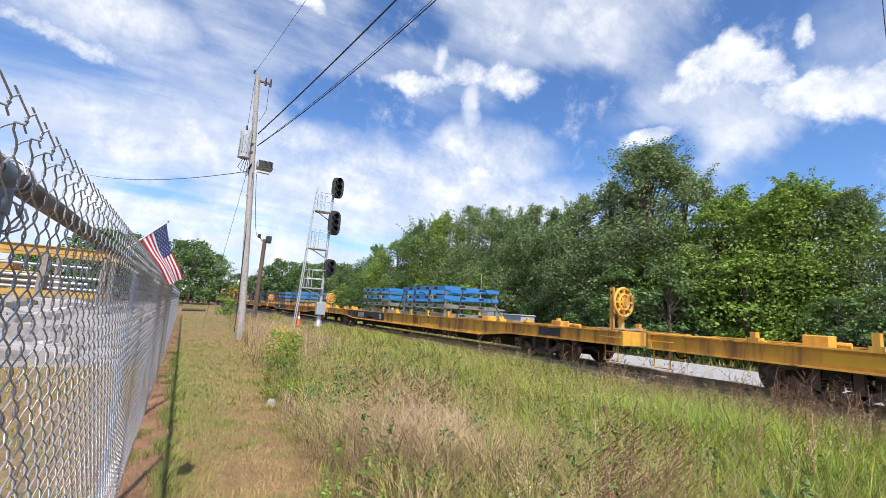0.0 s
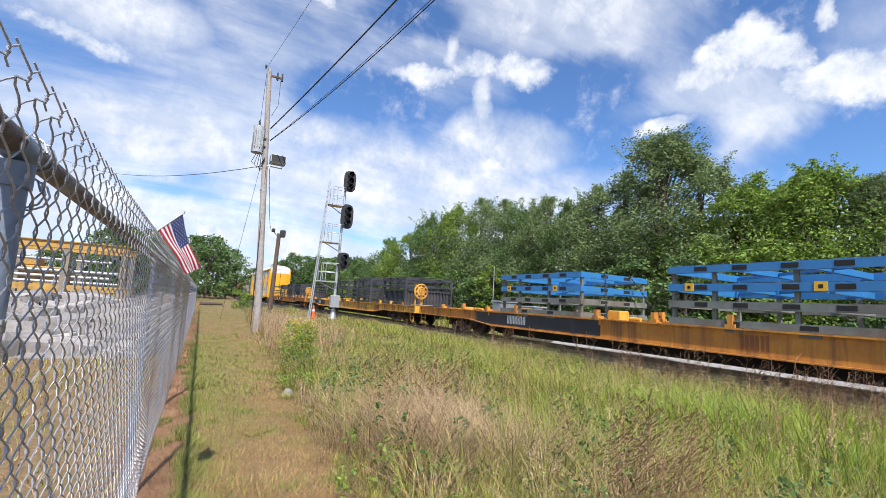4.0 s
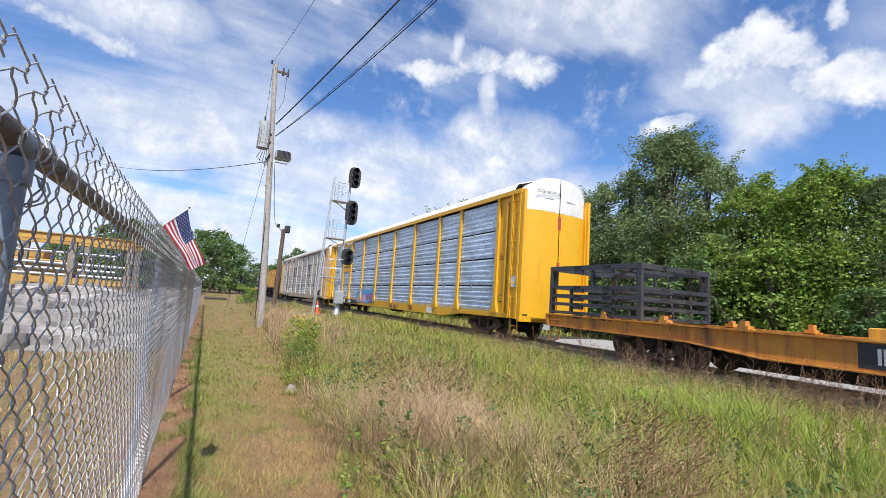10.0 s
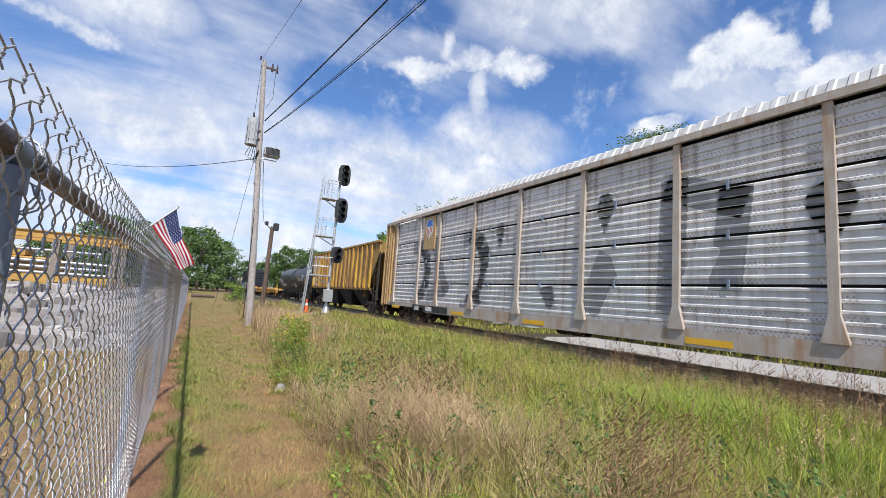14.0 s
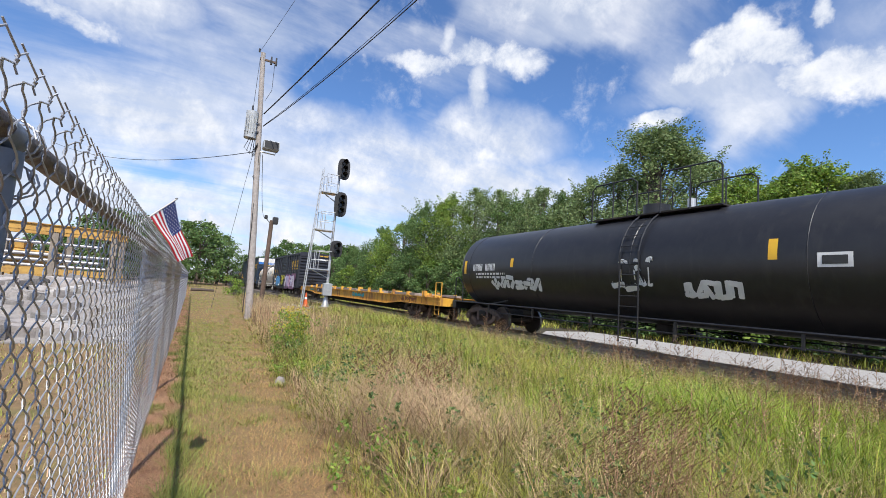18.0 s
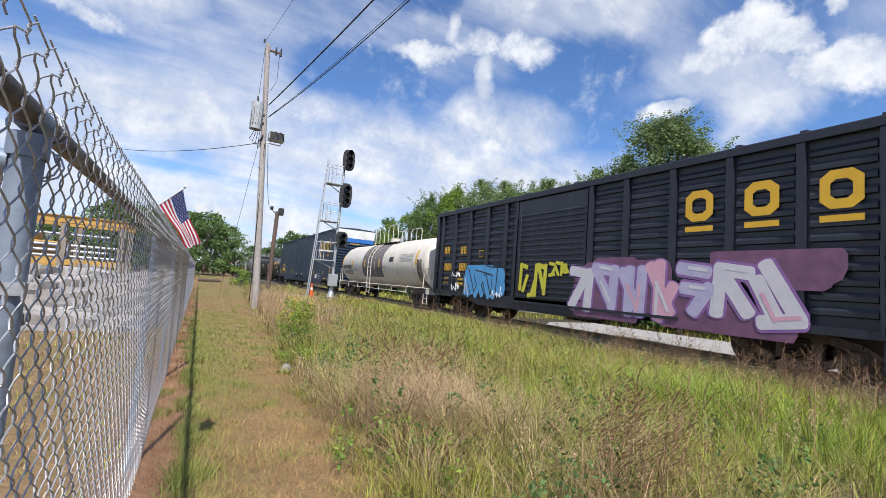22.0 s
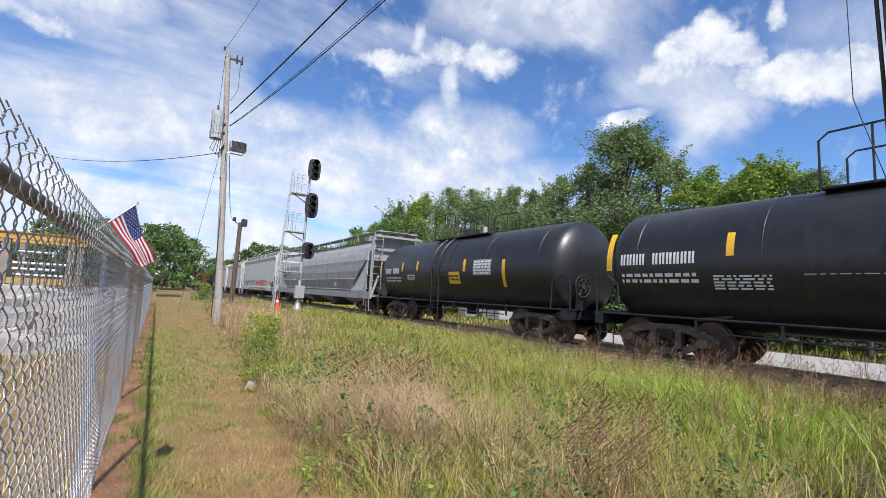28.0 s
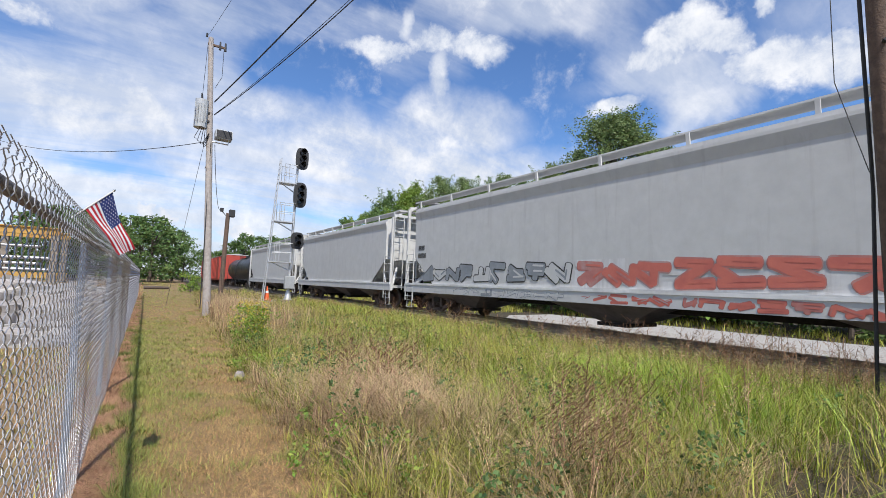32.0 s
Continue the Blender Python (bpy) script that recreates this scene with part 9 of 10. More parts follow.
def tree_kind(seed, h, w, material, shape, leaves=85, clumps_n=95, size=0.26, shoots=0):
    """Meshes of a tree: a tapered trunk with limbs, and a crown with gaps."""
    rng = np.random.default_rng(seed)
    rnd = random.Random(seed)
    clumps = []
    tries = 0
    while len(clumps) < clumps_n and tries < 5000:
        tries += 1
        z = rnd.uniform(0.06, 1.0)
        prof = shape(z)
        a = rnd.uniform(0, 2 * math.pi)
        r = w * prof * math.sqrt(rnd.uniform(0.25, 1.0))
        p = Vector((r * math.cos(a), r * math.sin(a), z * h))
        if noise.noise(p * 0.55 + Vector((seed, 0, 0))) < -0.22:
            continue
        clumps.append((p.x, p.y, p.z, rnd.uniform(0.55, 1.1) * (1.0 if z < 0.8 else 0.7)))
    crown = leaf_mesh("crown", rng, clumps, leaves, size, 1.0, material)
    tips = []
    for _ in range(shoots):
        c = clumps[rnd.randrange(len(clumps))]
        if c[2] < h * 0.3:
            continue
        dx, dy, L = rnd.gauss(0, 0.35) + 0.1 * c[0], rnd.gauss(0, 0.35) + 0.1 * c[1], min(rnd.uniform(0.5, 1.3), max(0.15, h * 1.04 - c[2]))
        tips += [(c[0] + dx * L * q, c[1] + dy * L * q, c[2] + 0.1 + L * q, 0.16) for q in (0.2, 0.4, 0.6, 0.8, 1.0)]
    if tips:
        extra = leaf_mesh("shoots", rng, tips, 14, size * 0.75, 1.0, material)
        bm = bmesh.new()
        bm.from_mesh(crown)
        bm.from_mesh(extra)
        bm.to_mesh(crown)
        bm.free()
        bpy.data.meshes.remove(extra)
    mb = MB()
    mb.tube([(0, 0, -0.3), (0.05, 0.1, h * 0.3), (-0.1, 0.05, h * 0.65), (0, 0, h * 0.92)], 0.2, 8, 0.03)
    for c in clumps[::3]:
        z0 = c[2] * rnd.uniform(0.45, 0.75)
        mb.tube([(0, 0, z0), (c[0] * 0.5, c[1] * 0.5, (z0 + c[2]) / 2 + 0.2), (c[0], c[1], c[2])], 0.055, 5, 0.012, caps=False)
    return crown, mb.mesh("trunk", M["bark"], True)


def woods():
    def round_(z):
        return max(0.1, math.sin(min(1, z * 1.02) ** 0.75 * math.pi)) ** 0.6

    def full(z):
        return 0.85 if z < 0.55 else max(0.08, math.cos((z - 0.55) / 0.45 * math.pi / 2) ** 0.8 * 0.85)

    def spire(z):
        return 0.95 * (1 - z) ** 0.55 + 0.05 if z > 0.3 else 0.8
    kinds = [tree_kind(1, 10, 3.6, M["leaf"], full, 170, 150, 0.15, 90), tree_kind(2, 10, 3.4, M["leaf"], round_, 170, 150, 0.15, 90), tree_kind(3, 10, 3.2, M["leaf_light"], full, 170, 150, 0.16, 90),
             tree_kind(4, 10, 2.9, M["leaf_grey"], spire, 100, 160, 0.115, 260), tree_kind(5, 10, 3.8, M["leaf_grey"], full, 170, 150, 0.135, 120), tree_kind(6, 10, 3.5, M["leaf_light"], round_, 170, 150, 0.16, 90)]
    plain = [tree_kind(11, 10, 3.6, M["leaf"], full, 48, 64, 0.36), tree_kind(12, 10, 3.4, M["leaf"], round_, 48, 64, 0.36), tree_kind(13, 10, 3.2, M["leaf_light"], full, 48, 64, 0.36)]
    plain += [plain[1], tree_kind(15, 10, 3.8, M["leaf_grey"], full, 48, 64, 0.32), plain[2]]
    labs = ["dense green broadleaf tree at the wood's edge", "round-crowned green tree in the tree line", "bright green leafy tree beside the tracks",
            "slender grey-green willow-like tree with loose twigs", "broad grey-green tree in the tree line", "yellowish green tree among the others"]
    rnd = random.Random(3)

    def tree(k, x, y, h, wide=1.0, near=False):
        crown, trunk = (kinds if near else plain)[k]
        t = thing("tree", labs[k], "tree", "tree line beyond the tracks", at=pose(x, y, 0.1))
        s = h / 10
        t.scale = (s * wide, s * wide, s)
        t.rotation_euler[2] = radians(rnd.uniform(0, 360))
        part("trunk", trunk, None, t)
        part("crown", crown, None, t)
    # azimuth, height over the track, kind, width: the skyline seen across the rails
    sky = [(18.5, 9.0, 0, 1.1), (21.5, 11.6, 1, 1.0), (24.5, 12.4, 5, 1.0), (27.6, 12.9, 0, 1.0), (30.5, 13.1, 2, 1.0), (33.4, 13.6, 4, 1.1), (36.5, 12.5, 4, 1.1), (39.5, 11.7, 0, 1.0),
           (42.5, 11.4, 4, 1.0), (45.5, 10.6, 1, 0.95), (48.5, 11.2, 4, 1.1), (51.5, 11.9, 4, 1.1), (55.5, 13.2, 3, 1.45), (59.5, 11.6, 4, 1.1), (63, 9.8, 5, 1.2), (66.5, 9.3, 5, 1.2),
           (70, 9.6, 2, 1.1), (74, 8.2, 3, 1.0), (79, 7.4, 3, 1.0), (84.5, 8.4, 4, 1.0), (90, 9.0, 0, 1.0), (96, 9.5, 1, 1.1), (103, 9.0, 2, 1.0)]
    for az, h, k, wd in sky:
        x = 25.0 + rnd.uniform(-0.8, 1.2)
        tree(k, x, x / math.tan(radians(az)), h * 0.93, wd * 1.1, True)
    for i in range(22):
        y = -14 + i * 5.0
        tree(rnd.choice((0, 1, 2, 4)), 31 + rnd.uniform(-1.5, 2), y + rnd.uniform(-1, 1), rnd.uniform(8.0, 9.6), 1.2)
    for i in range(30):
        y = -10 + i * 2.9
        if 21.5 < y < 28:
            continue
        tree(rnd.choice((0, 0, 1, 5, 2)), 21.6 + rnd.uniform(-0.7, 0.7), y + rnd.uniform(-0.8, 0.8), rnd.uniform(3.2, 5.2), 1.35)
    # far woods closing the view
    for i in range(26):
        az = -9 + i * 1.05
        d = 105 + 22 * rnd.random()
        hh = 13.5 if az < 3.5 else 9.0 if az < 7 else 11.5
        tree(rnd.choice((0, 1, 0)), d * math.sin(radians(az)) + (0 if az < 4 else 2), d * math.cos(radians(az)), hh * rnd.uniform(0.85, 1.1), 1.3)
    for i in range(12):
        tree(rnd.choice((0, 2, 1)), 24 + rnd.uniform(-1, 3), 78 + i * 6, rnd.uniform(9, 11), 1.2)
    for i in range(14):
        tree(rnd.choice((0, 1)), -48 + rnd.uniform(-8, 8) + i * 3.0, 76 + rnd.uniform(-4, 14), rnd.uniform(5.5, 7.5), 1.3)
    # sapling by the grey pole
    rng = np.random.default_rng(8)
    clumps = [(rnd.uniform(-0.75, 0.75), rnd.uniform(-0.6, 0.6), 0.25 + 1.6 * rnd.random() ** 1.2, 0.3) for _ in range(34)]
    s = thing("sapling", "bright green leafy sapling at the end of the mown strip", "shrub", at=pose(3.66, 46.76, 0))
    part("stem", MB().tube([(0, 0, -0.1), (0.1, 0, 0.9), (0.05, 0, 1.8)], 0.025, 6, 0.008).tube([(0, 0, 0), (-0.4, 0.1, 1.2)], 0.018, 5, 0.006).tube([(0, 0, 0), (0.5, -0.1, 1.1)], 0.018, 5, 0.006), M["bark"], s)
    part("crown", leaf_mesh("crown", rng, clumps, 26, 0.16, 1.0, M["leaf_light"]), None, s)


woods()


# ---- grass ----
def blades(name, X, Y, Hh, W, lean, rng, material, z0=None, seg=3, label="", category="grass", droop=1.0, th=None):
    """One object of bent, tapering blades at the given places."""
    n = len(X)
    Z = np.array([ground_z(x, y) for x, y in zip(X, Y)]) if z0 is None else z0
    if th is None:
        th = rng.uniform(0, 2 * np.pi, n)
    dirx, diry = np.cos(th), np.sin(th)
    sx, sy = -diry, dirx
    rows = []
    for k in range(seg + 1):
        t = k / seg
        out = lean * Hh * t ** 2 * droop
        up = Hh * (t - 0.28 * np.minimum(lean, 1.4) * t ** 2 * droop)
        w = W * (1 - t) ** 0.7 / 2 if k < seg else 0 * W
        cx, cy, cz = X + dirx * out, Y + diry * out, Z + up - 0.01
        rows.append(np.stack([cx - sx * w, cy - sy * w, cz], 1))
        rows.append(np.stack([cx + sx * w, cy + sy * w, cz], 1))
    V = np.stack(rows, 1).reshape(-1, 3)
    k2 = 2 * (seg + 1)
    base = (np.arange(n) * k2)[:, None]
    F = np.concatenate([base + np.array([[2 * k, 2 * k + 1, 2 * k + 3, 2 * k + 2]]) for k in range(seg)], 0)
    ob = new(name, mesh_from_arrays(name, V, F, material))
    return tagged(ob, label, category, kind="stuff")


def edge_of_path(y):
    return np.interp(y, [0, 4, 8, 15.5, 28, 60], [1.15, 1.3, 1.5, 1.95, 2.7, 4.5])


def field():
    rng = np.random.default_rng(42)

    def nz(x, y, s, o=0.0):
        return np.array([noise.noise(Vector((a * s + o, b * s, o))) for a, b in zip(x, y)])

    def patch(x, y, cx, cy, rx, ry):
        return np.exp(-(((x - cx) / rx) ** 2 + ((y - cy) / ry) ** 2))

    def scatter(n, x0, x1, y0, y1, bias=1.0):
        x = rng.uniform(x0, x1, n)
        y = y0 + (y1 - y0) * rng.random(n) ** bias
        return x, y
    # rough field of tussocks between the mown strip and the ballast
    zones = [(3300, 26, 1.0, 8.9, 1.2, 6, 1.0, 0.72, 3), (2700, 22, 1.0, 8.9, 6, 13, 1.0, 1.0, 2), (2300, 16, 1.0, 8.9, 12, 24, 1.1, 1.6, 2), (1500, 12, 1.2, 8.6, 23, 48, 1.3, 3.0, 2), (500, 20, 1.5, 9.0, -3, 1.2, 1.0, 1.2, 2)]
    tufts = {0: [], 1: [], 2: [], 3: []}
    for n, per, x0, x1, y0, y1, bias, wide, seg in zones:
        cx, cy = scatter(n, x0, x1, y0, y1, bias)
        e = edge_of_path(cy) + 0.25 * nz(cx, cy, 0.9, 4)
        keep = cx > e - 0.05
        cx, cy, e = cx[keep], cy[keep], e[keep]
        inner = np.clip((cx - e) / 0.35, 0.15, 1)
        band = patch(cx, cy, 5.6, 9, 2.2, 4.5) + patch(cx, cy, 7.6, 18, 1.5, 9)
        corner = patch(cx, cy, 5.9, 2.6, 1.9, 1.7)
        straw = 0.3 + 0.75 * nz(cx, cy, 0.55, 2.0) + 0.3 * nz(cx, cy, 2.0, 3.0) + 0.75 * patch(cx, cy, 2.5, 4.2, 0.9, 1.4) + 0.75 * patch(cx, cy, 2.9, 19, 1.3, 7) + 0.3 * patch(cx, cy, 3.6, 7, 1.2, 2.2) - 0.9 * corner - 0.6 * band
        lush = -0.06 + 0.5 * nz(cx, cy, 0.7, 12.0) + 1.1 * corner + 0.45 * band
        olive = 0.45 + 0.8 * nz(cx, cy, 0.6, 22.0) - 0.5 * corner - 0.35 * band
        pick, again, third = rng.random(len(cx)), rng.random(len(cx)), rng.random(len(cx))
        kind = np.where(pick < np.clip(straw, 0.03, 0.88), 2, np.where(again < np.clip(lush, 0.03, 0.9), 3, np.where(third < np.clip(olive, 0.08, 0.75), 1, 0)))
        ch = (0.33 + 0.26 * nz(cx, cy, 0.8, 9.0) + 0.26 * rng.random(len(cx)) ** 2) * inner ** 0.6
        ch *= 1 + 0.25 * corner + 0.35 * patch(cx, cy, 2.8, 20, 1.5, 6)
        ch = np.clip(ch, 0.05, 0.75)
        sp = 0.03 + 0.06 * rng.random(len(cx))
        k = np.repeat(np.arange(len(cx)), per)
        dx, dy = rng.normal(size=len(k)) * sp[k] * wide ** 0.5, rng.normal(size=len(k)) * sp[k] * wide ** 0.5
        x, y = cx[k] + dx, cy[k] + dy
        th = np.arctan2(dy, dx) + rng.normal(size=len(k)) * 0.7
        h = ch[k] * rng.uniform(0.4, 1.25, len(k))
        kd = np.where(rng.random(len(k)) < 0.18, rng.integers(0, 3, len(k)), kind[k])
        for v in tufts:
            a = kd == v
            tufts[v].append((x[a], y[a], h[a], wide, th[a], seg))
    for v, name, m, lab, w0, ln in ((1, "field_grass", M["grass_olive"], "tall olive-brown seeding grass beside the railway", 0.0066, (0.3, 1.1)), (0, "field_grass", M["grass"], "tall yellow-green field grass beside the railway", 0.0075, (0.3, 1.15)),
                                    (2, "dry_grass", M["straw"], "tall dry straw-coloured grass beside the railway", 0.0055, (0.45, 1.5)), (3, "lush_grass", M["lush"], "lush bright green grass beside the railway", 0.0095, (0.3, 1.2))):
        for x, y, h, wide, th, seg in tufts[v]:
            blades(name, x, y, h, w0 * wide * rng.uniform(0.6, 1.5, len(x)), rng.uniform(*ln, len(x)), rng, m, label=lab, th=th, seg=seg)
    # loose seed heads on thin stems
    n = 1500
    sx, sy = scatter(n, 1.9, 8.6, 1.6, 11, 1.3)
    keep = sx > edge_of_path(sy) + 0.3
    sx, sy = sx[keep], sy[keep]
    n = len(sx)
    sh, lean, th = rng.uniform(0.38, 0.72, n), rng.uniform(0.05, 0.45, n), rng.uniform(0, 6.28, n)
    blades("seed_stems", sx, sy, sh, np.full(n, 0.003), lean, rng, M["straw"], seg=3, label="thin pale stems of seeding grass", th=th)
    heads = []
    for px, py, ph, pl, pt in zip(sx, sy, sh, lean, th):
        z = ground_z(px, py)
        for q in (0.82, 0.88, 0.94, 1.0):
            out = pl * ph * q * q
            heads.append((px + math.cos(pt) * out, py + math.sin(pt) * out, z + ph * (q - 0.28 * pl * q * q), 0.02))
    ob = new("seed_heads", leaf_mesh("seed_heads", rng, heads, 5, 0.016, 1.0, M["straw"]))
    tagged(ob, "fuzzy pale seed heads over the field grass", "grass", kind="stuff")
    # clumps of long arching straw
    cx, cy = [], []
    for _ in range(70):
        px, py = rng.normal(2.45, 0.6), rng.normal(4.0, 1.2)
        if px < 1.5:
            continue
        k = 70
        cx.append(rng.normal(px, 0.07, k))
        cy.append(rng.normal(py, 0.07, k))
    x, y = np.concatenate(cx), np.concatenate(cy)
    blades("arching_straw", x, y, rng.uniform(0.35, 0.8, len(x)), rng.uniform(0.0035, 0.0075, len(x)), rng.uniform(0.5, 1.5, len(x)), rng, M["straw"], seg=5, label="long arching bleached grass tufts", droop=1.0)
    # bright green tufts in the foreground corner
    cx, cy = [], []
    for _ in range(130):
        px, py = rng.uniform(3.2, 7.6), rng.uniform(1.4, 5.0)
        cx.append(rng.normal(px, 0.08, 45))
        cy.append(rng.normal(py, 0.08, 45))
    x, y = np.concatenate(cx), np.concatenate(cy)
    blades("green_tufts", x, y, rng.uniform(0.22, 0.5, len(x)), rng.uniform(0.004, 0.009, len(x)), rng.uniform(0.2, 0.9, len(x)), rng, M["lush"], seg=3, label="lush bright green grass tufts")
    # ragged weeds along the foot of the ballast
    n = 9000
    x, y = rng.normal(8.75, 0.32, n), 0.5 + 30 * rng.random(n) ** 1.3
    k = rng.random(n)
    hh = rng.uniform(0.25, 0.62, n) * (0.75 + 0.5 * nz(x, y, 0.7, 21.0))
    for name, m, a in (("ballast_weeds", M["grass"], k < 0.45), ("ballast_straw", M["straw"], (k >= 0.45) & (k < 0.7)), ("ballast_stalks", M["rustweed"], k >= 0.7)):
        blades(name, x[a], y[a], np.clip(hh[a], 0.08, 0.7), rng.uniform(0.006, 0.013, a.sum()) * (1 + y[a] * 0.05), rng.uniform(0.1, 0.8, a.sum()), rng, m, label="ragged weeds at the foot of the ballast", category="weeds")
    # brown seeding weeds: stems with twigs
    V = MB()
    spots = [(3.0, 1.75, 0.22, 0.18, 34), (3.5, 2.2, 0.35, 0.25, 22), (7.4, 2.6, 0.3, 0.4, 34), (8.3, 3.0, 0.4, 1.3, 50), (3.2, 5.2, 0.15, 0.2, 10), (8.4, 5.5, 0.3, 0.6, 22), (2.7, 6.0, 0.4, 0.5, 12), (8.2, 8.0, 0.4, 2.0, 16), (3.2, 12.0, 1.0, 3.0, 8), (8.3, 14, 0.4, 4, 26), (8.0, 1.6, 0.4, 0.4, 22), (5.3, 1.9, 0.25, 0.2, 12), (8.9, 1.5, 0.3, 0.8, 16), (8.8, 11.0, 0.3, 5.0, 24)]
    rnd = random.Random(9)
    for sx, sy, rx, ry, n in spots:
        for _ in range(n):
            x, y = rnd.gauss(sx, rx), rnd.gauss(sy, ry)
            if y < 1.2 or x < 1.9:
                continue
            h = rnd.uniform(0.5, 0.95)
            z = ground_z(x, y)
            lx, ly = rnd.uniform(-0.15, 0.15), rnd.uniform(-0.15, 0.15)
            V.tube([(x, y, z), (x + lx * 0.4, y + ly * 0.4, z + h * 0.5), (x + lx, y + ly, z + h)], 0.004, 3, 0.002, caps=False)
            for k in range(9):
                t = 0.4 + 0.6 * k / 9
                a = rnd.uniform(0, 6.28)
                L = rnd.uniform(0.06, 0.16)
                bx, by, bz = x + lx * t, y + ly * t, z + h * t
                e = (bx + L * math.cos(a), by + L * math.sin(a), bz + L * 0.8)
                V.tube([(bx, by, bz), e], 0.0022, 3, 0.001, caps=False)
                for j in range(3):
                    q = (bx + (e[0] - bx) * (0.5 + 0.25 * j), by + (e[1] - by) * (0.5 + 0.25 * j), bz + (e[2] - bz) * (0.5 + 0.25 * j))
                    s = 0.013
                    V.add([(q[0] - s, q[1], q[2]), (q[0], q[1] - s, q[2] + s), (q[0] + s, q[1], q[2]), (q[0], q[1] + s, q[2] - s)], [(0, 1, 2, 3)])
    ob = solid("seed_weeds", V, M["rustweed"], "brown seeding dock weeds in the grass", "weeds", kind="stuff")
    # leafy weeds
    cl = []
    for px, py, r, n in ((1.85, 7.4, 0.3, 9), (2.3, 6.6, 0.4, 12), (2.0, 4.9, 0.3, 8), (2.9, 5.6, 0.5, 12), (8.0, 5.2, 0.35, 14), (8.2, 3.6, 0.4, 14), (7.6, 9.4, 0.5, 14), (1.45, 3.3, 0.2, 6), (8.4, 1.6, 0.5, 16), (4.6, 3.4, 0.8, 14), (1.9, 3.0, 0.4, 10), (5.5, 8.0, 2.0, 20)):
        for _ in range(n):
            cl.append((rnd.gauss(px, r), rnd.gauss(py, r), rnd.uniform(0.06, 0.36), rnd.uniform(0.08, 0.15)))
    dark = []
    for _ in range(420):
        px, py = rnd.uniform(1.6, 8.6), 1.3 + 14 * rnd.random() ** 1.4
        if px < edge_of_path(py) + 0.2:
            continue
        hh = rnd.uniform(0.12, 0.5)
        for q in range(4):
            dark.append((px + rnd.gauss(0, 0.05), py + rnd.gauss(0, 0.05), hh * (q + 1) / 4, rnd.uniform(0.05, 0.11)))
    ob = new("broadleaf_weeds", leaf_mesh("broadleaf_weeds", rng, dark, 13, 0.05, 1.0, M["leaf"]))
    tagged(ob, "dark green broad-leaved weeds among the grass", "weeds", kind="stuff")
    ob = new("leafy_weeds", leaf_mesh("leafy_weeds", rng, cl, 34, 0.042, 1.0, M["leaf_light"]))
    tagged(ob, "low green leafy weeds among the grass", "weeds", kind="stuff")
    # tall bleached weeds round the foot of the grey pole
    n = 9000
    x, y = rng.normal(3.0, 0.75, n), rng.uniform(12, 30, n)
    x[:3000], y[:3000] = rng.normal(2.3, 0.45, 3000), rng.uniform(14.5, 21, 3000)
    keep = x > edge_of_path(y) + 0.1
    x, y = x[keep], y[keep]
    blades("tall_dry_weeds", x, y, rng.uniform(0.5, 1.0, len(x)), rng.uniform(0.009, 0.017, len(x)), rng.uniform(0.05, 0.45, len(x)), rng, M["straw"], seg=4, label="tall bleached dead weeds beside the grey pole")
    # yellow-flowered bush
    b = thing("flowering_bush", "green bush with small yellow flowers beside the mown strip", "shrub", at=pose(2.05, 9.9, 0))
    cl = [(rnd.gauss(0, 0.26), rnd.gauss(0, 0.26), 0.1 + 0.85 * rnd.random(), 0.14) for _ in range(75)]
    part("leaves", leaf_mesh("leaves", rng, cl, 34, 0.05, 1.0, M["leaf_light"]), None, b)
    fl = part("flowers", leaf_mesh("flowers", rng, [(c[0], c[1], c[2] + 0.12, 0.16) for c in cl if c[2] > 0.4], 12, 0.034, 1.0, M["flower"]), None, b)
    fl["kind"] = "stuff"
    part("stem", MB().tube([(0, 0, -0.05), (0.1, 0, 0.9)], 0.01, 5, 0.004).tube([(0, 0, -0.05), (-0.25, 0.1, 0.8)], 0.01, 5, 0.004).tube([(0, 0, -0.05), (0.3, -0.1, 0.7)], 0.01, 5, 0.004), M["bark"], b)
    fl = [(rnd.uniform(4, 8.4), rnd.uniform(1.5, 6), 0.5, 0.12) for _ in range(40)] + [(rnd.uniform(3, 7), rnd.uniform(14, 24), 0.45, 0.2) for _ in range(40)]
    ob = new("wild_flowers", leaf_mesh("wild_flowers", rng, fl, 5, 0.022, 1.0, M["flower"]))
    tagged(ob, "tiny yellow wild flowers in the grass", "flowers", kind="stuff")
    # mown strip
    for n, y0, y1, wide in ((90000, 1.4, 7, 0.75), (46000, 7, 16, 1.5), (22000, 16, 34, 3.0), (14000, 34, 110, 8.0), (3000, -2, 1.4, 1.2)):
        y = y0 + (y1 - y0) * rng.random(n) ** 1.2
        x = rng.uniform(-0.25, 1, n)
        x = np.where(x > 0, x * (edge_of_path(y) + 0.3), x)
        tuft = nz(x, y, 2.6, 16.0)
        green = 0.17 + 0.45 * np.clip((y - 24) / 10, 0, 1) + 0.55 * nz(x, y, 0.8, 6.0) + 1.5 * np.clip(tuft - 0.16, 0, 1) + 0.85 * patch(x, y, 0.35, 11.5, 0.5, 5.5) + 0.25 * patch(x, y, 0.9, 14, 0.6, 5) - 0.35 * patch(x, y, 0.9, 6, 0.5, 2.0) + 0.3 * patch(x, y, 0.05, 5, 0.1, 9)
        red = x + 0.16 * nz(x, y, 1.9, 31.0) < 0.02
        bare = rng.random(n) < 0.75 * patch(x, y, 1.45, 2.7, 0.35, 0.7)
        red = (red & (tuft < 0.2)) | bare
        g = (rng.random(n) < np.clip(green, 0.04, 0.92)) & ~red
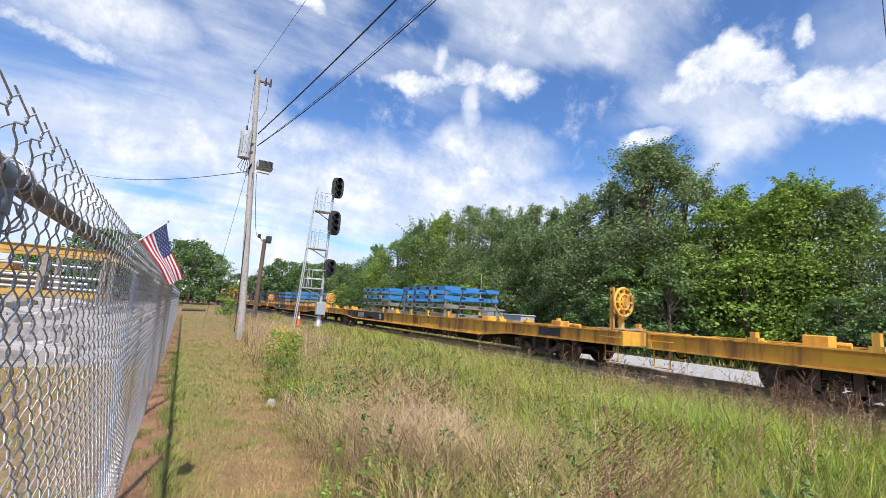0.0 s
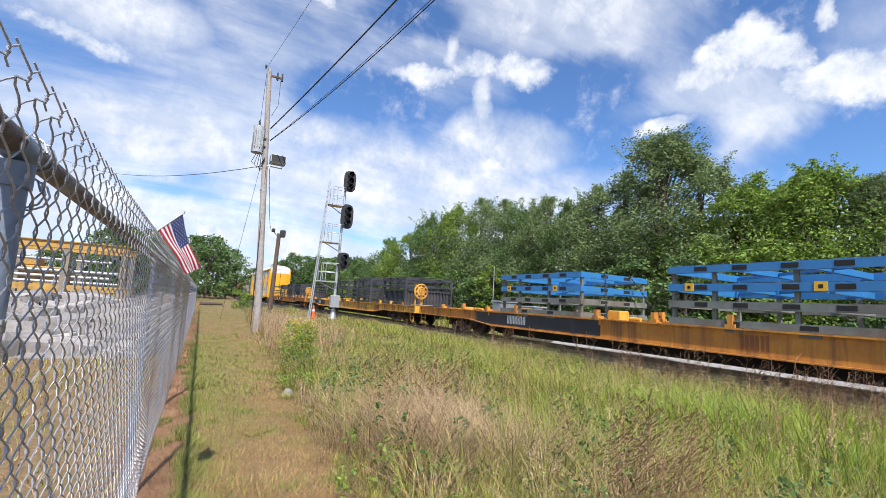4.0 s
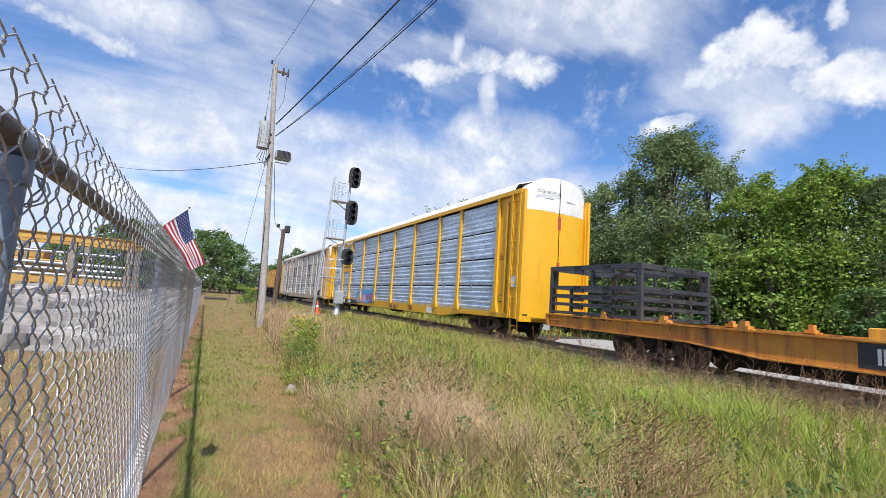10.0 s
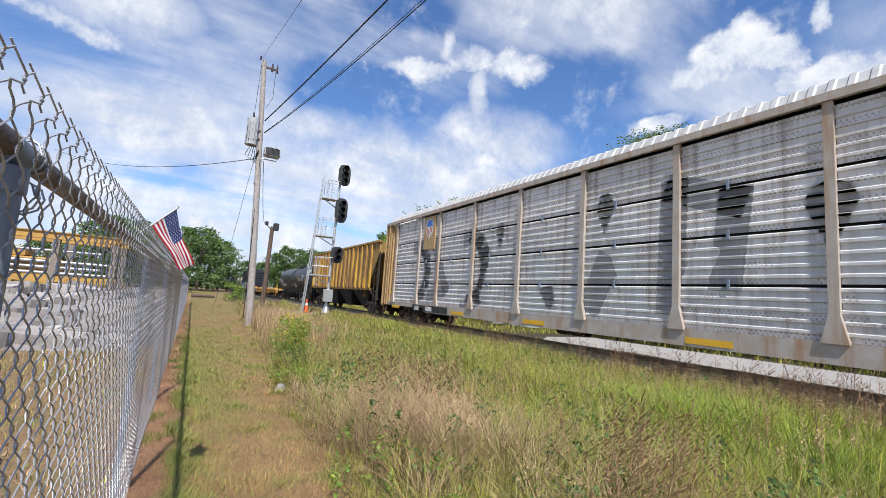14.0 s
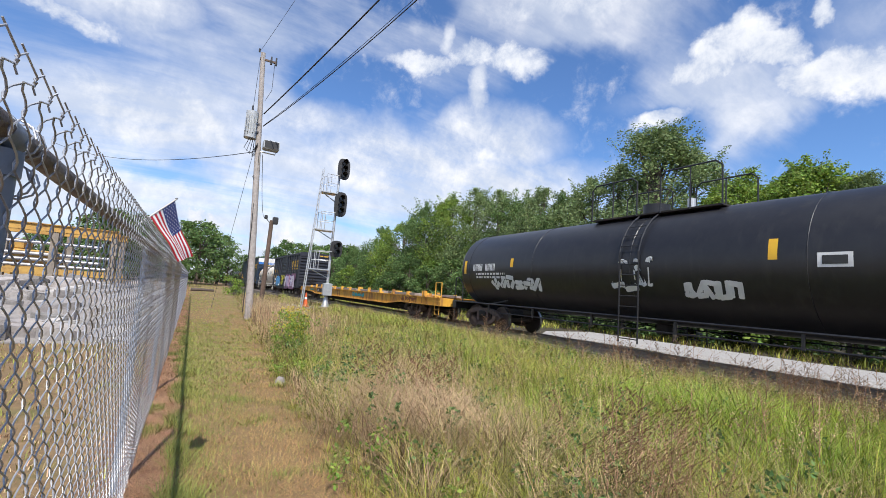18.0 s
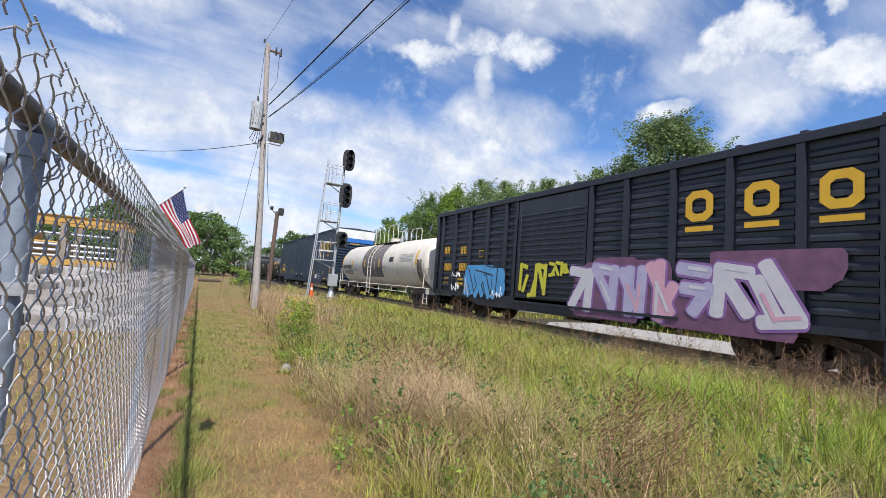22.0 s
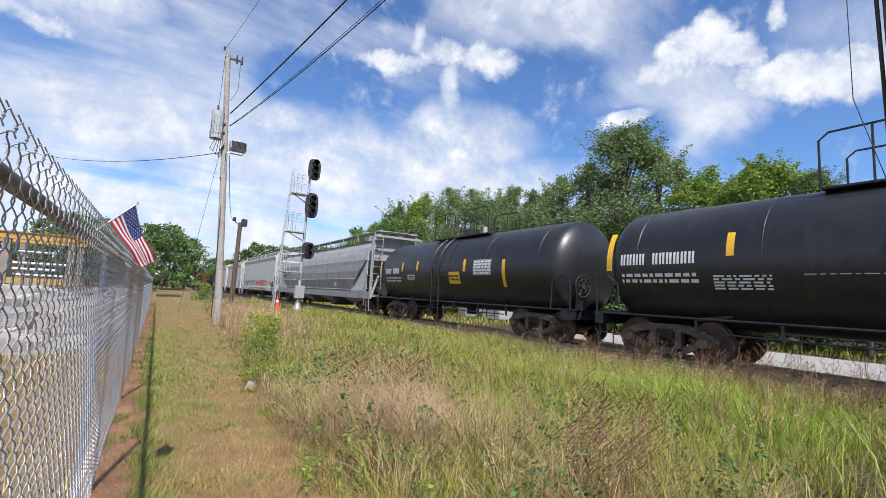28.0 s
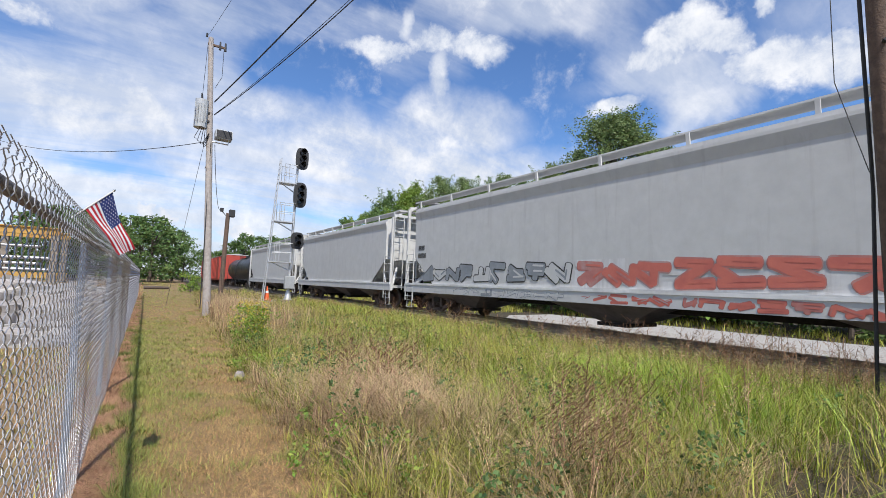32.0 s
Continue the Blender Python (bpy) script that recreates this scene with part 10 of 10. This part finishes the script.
        h = rng.uniform(0.02, 0.075, n)
        hg = h * (1.1 + 1.3 * np.clip(tuft, 0, 1) + 1.4 * patch(x, y, 0.02, 5, 0.1, 12))
        blades("mown_grass", x[g], y[g], hg[g], 0.006 * wide * rng.uniform(0.6, 1.5, g.sum()), rng.uniform(0.3, 1.3, g.sum()), rng, M["mown_green"], seg=1, label="short green mown grass beside the fence")
        s = ~g & ~red
        blades("mown_straw", x[s], y[s], h[s], 0.0055 * wide * rng.uniform(0.6, 1.5, s.sum()), rng.uniform(0.6, 2.2, s.sum()), rng, M["mown"], seg=1, label="short dry mown grass beside the fence")
        blades("dead_grass", x[red], y[red], h[red] * 1.2, 0.006 * wide * rng.uniform(0.6, 1.5, red.sum()), rng.uniform(0.8, 2.4, red.sum()), rng, M["thatch"], seg=1, label="reddish dead grass along the foot of the fence")
    # litter and tufts along the foot of the wire
    n = 16000
    x, y = rng.uniform(-0.24, 0.1, n), 1.4 + 11 * rng.random(n) ** 1.5
    keep = nz(x, y, 3.0, 51.0) > -0.25
    x, y = x[keep], y[keep]
    blades("dead_grass", x, y, rng.uniform(0.015, 0.06, len(x)), rng.uniform(0.004, 0.009, len(x)) * (1 + 0.08 * y), rng.uniform(0.8, 2.6, len(x)), rng, M["thatch"], seg=1, label="reddish dead grass along the foot of the fence")
    cx, cy = [], []
    for _ in range(95):
        px, py = rng.normal(0.05, 0.06), 1.6 + 13 * rng.random() ** 1.1
        cx.append(rng.normal(px, 0.035, 34))
        cy.append(rng.normal(py, 0.06, 34))
    x, y = np.concatenate(cx), np.concatenate(cy)
    blades("wire_tufts", x, y, rng.uniform(0.05, 0.19, len(x)), rng.uniform(0.004, 0.008, len(x)), rng.uniform(0.3, 1.2, len(x)), rng, M["mown_green"], seg=2, label="green grass tufts along the foot of the fence")
    # yard side of the wire
    n = 9000
    x, y = rng.uniform(-6, -0.28, n), rng.uniform(1.0, 12.5, n)
    blades("yard_grass", x, y, rng.uniform(0.03, 0.12, n), rng.uniform(0.006, 0.014, n), rng.uniform(0.3, 1.5, n), rng, M["straw"], seg=2, label="thin dry grass on the yard side")
    n = 2500
    x, y = rng.uniform(-5, -0.28, n), rng.uniform(1.0, 12.0, n)
    blades("yard_green", x, y, rng.uniform(0.04, 0.2, n), rng.uniform(0.006, 0.014, n), rng.uniform(0.3, 1.2, n), rng, M["grass"], seg=2, label="green grass on the yard side")
    x, y = scatter(14000, 14.0, 24, -4, 60, 1.3)
    keep = (x > 19.8) | (y > 19)
    blades("far_grass", x[keep], y[keep], rng.uniform(0.15, 0.5, keep.sum()), rng.uniform(0.02, 0.05, keep.sum()), rng.uniform(0.2, 1, keep.sum()), rng, M["grass"], seg=2, label="rough grass at the wood's edge")
    solid("field_stone", MB().tube([(1.42, 7.25, 0.0), (1.42, 7.25, 0.06), (1.43, 7.26, 0.1)], 0.09, 7, 0.05), M["stone"], "grey stone at the edge of the mown strip", "stone")


M["thatch"] = mat("reddish_dead_grass", (0.58, 0.34, 0.19), (0.36, 0.19, 0.1), 0.9, scale=3, island=0.35, bump=0.0)
field()

motions()
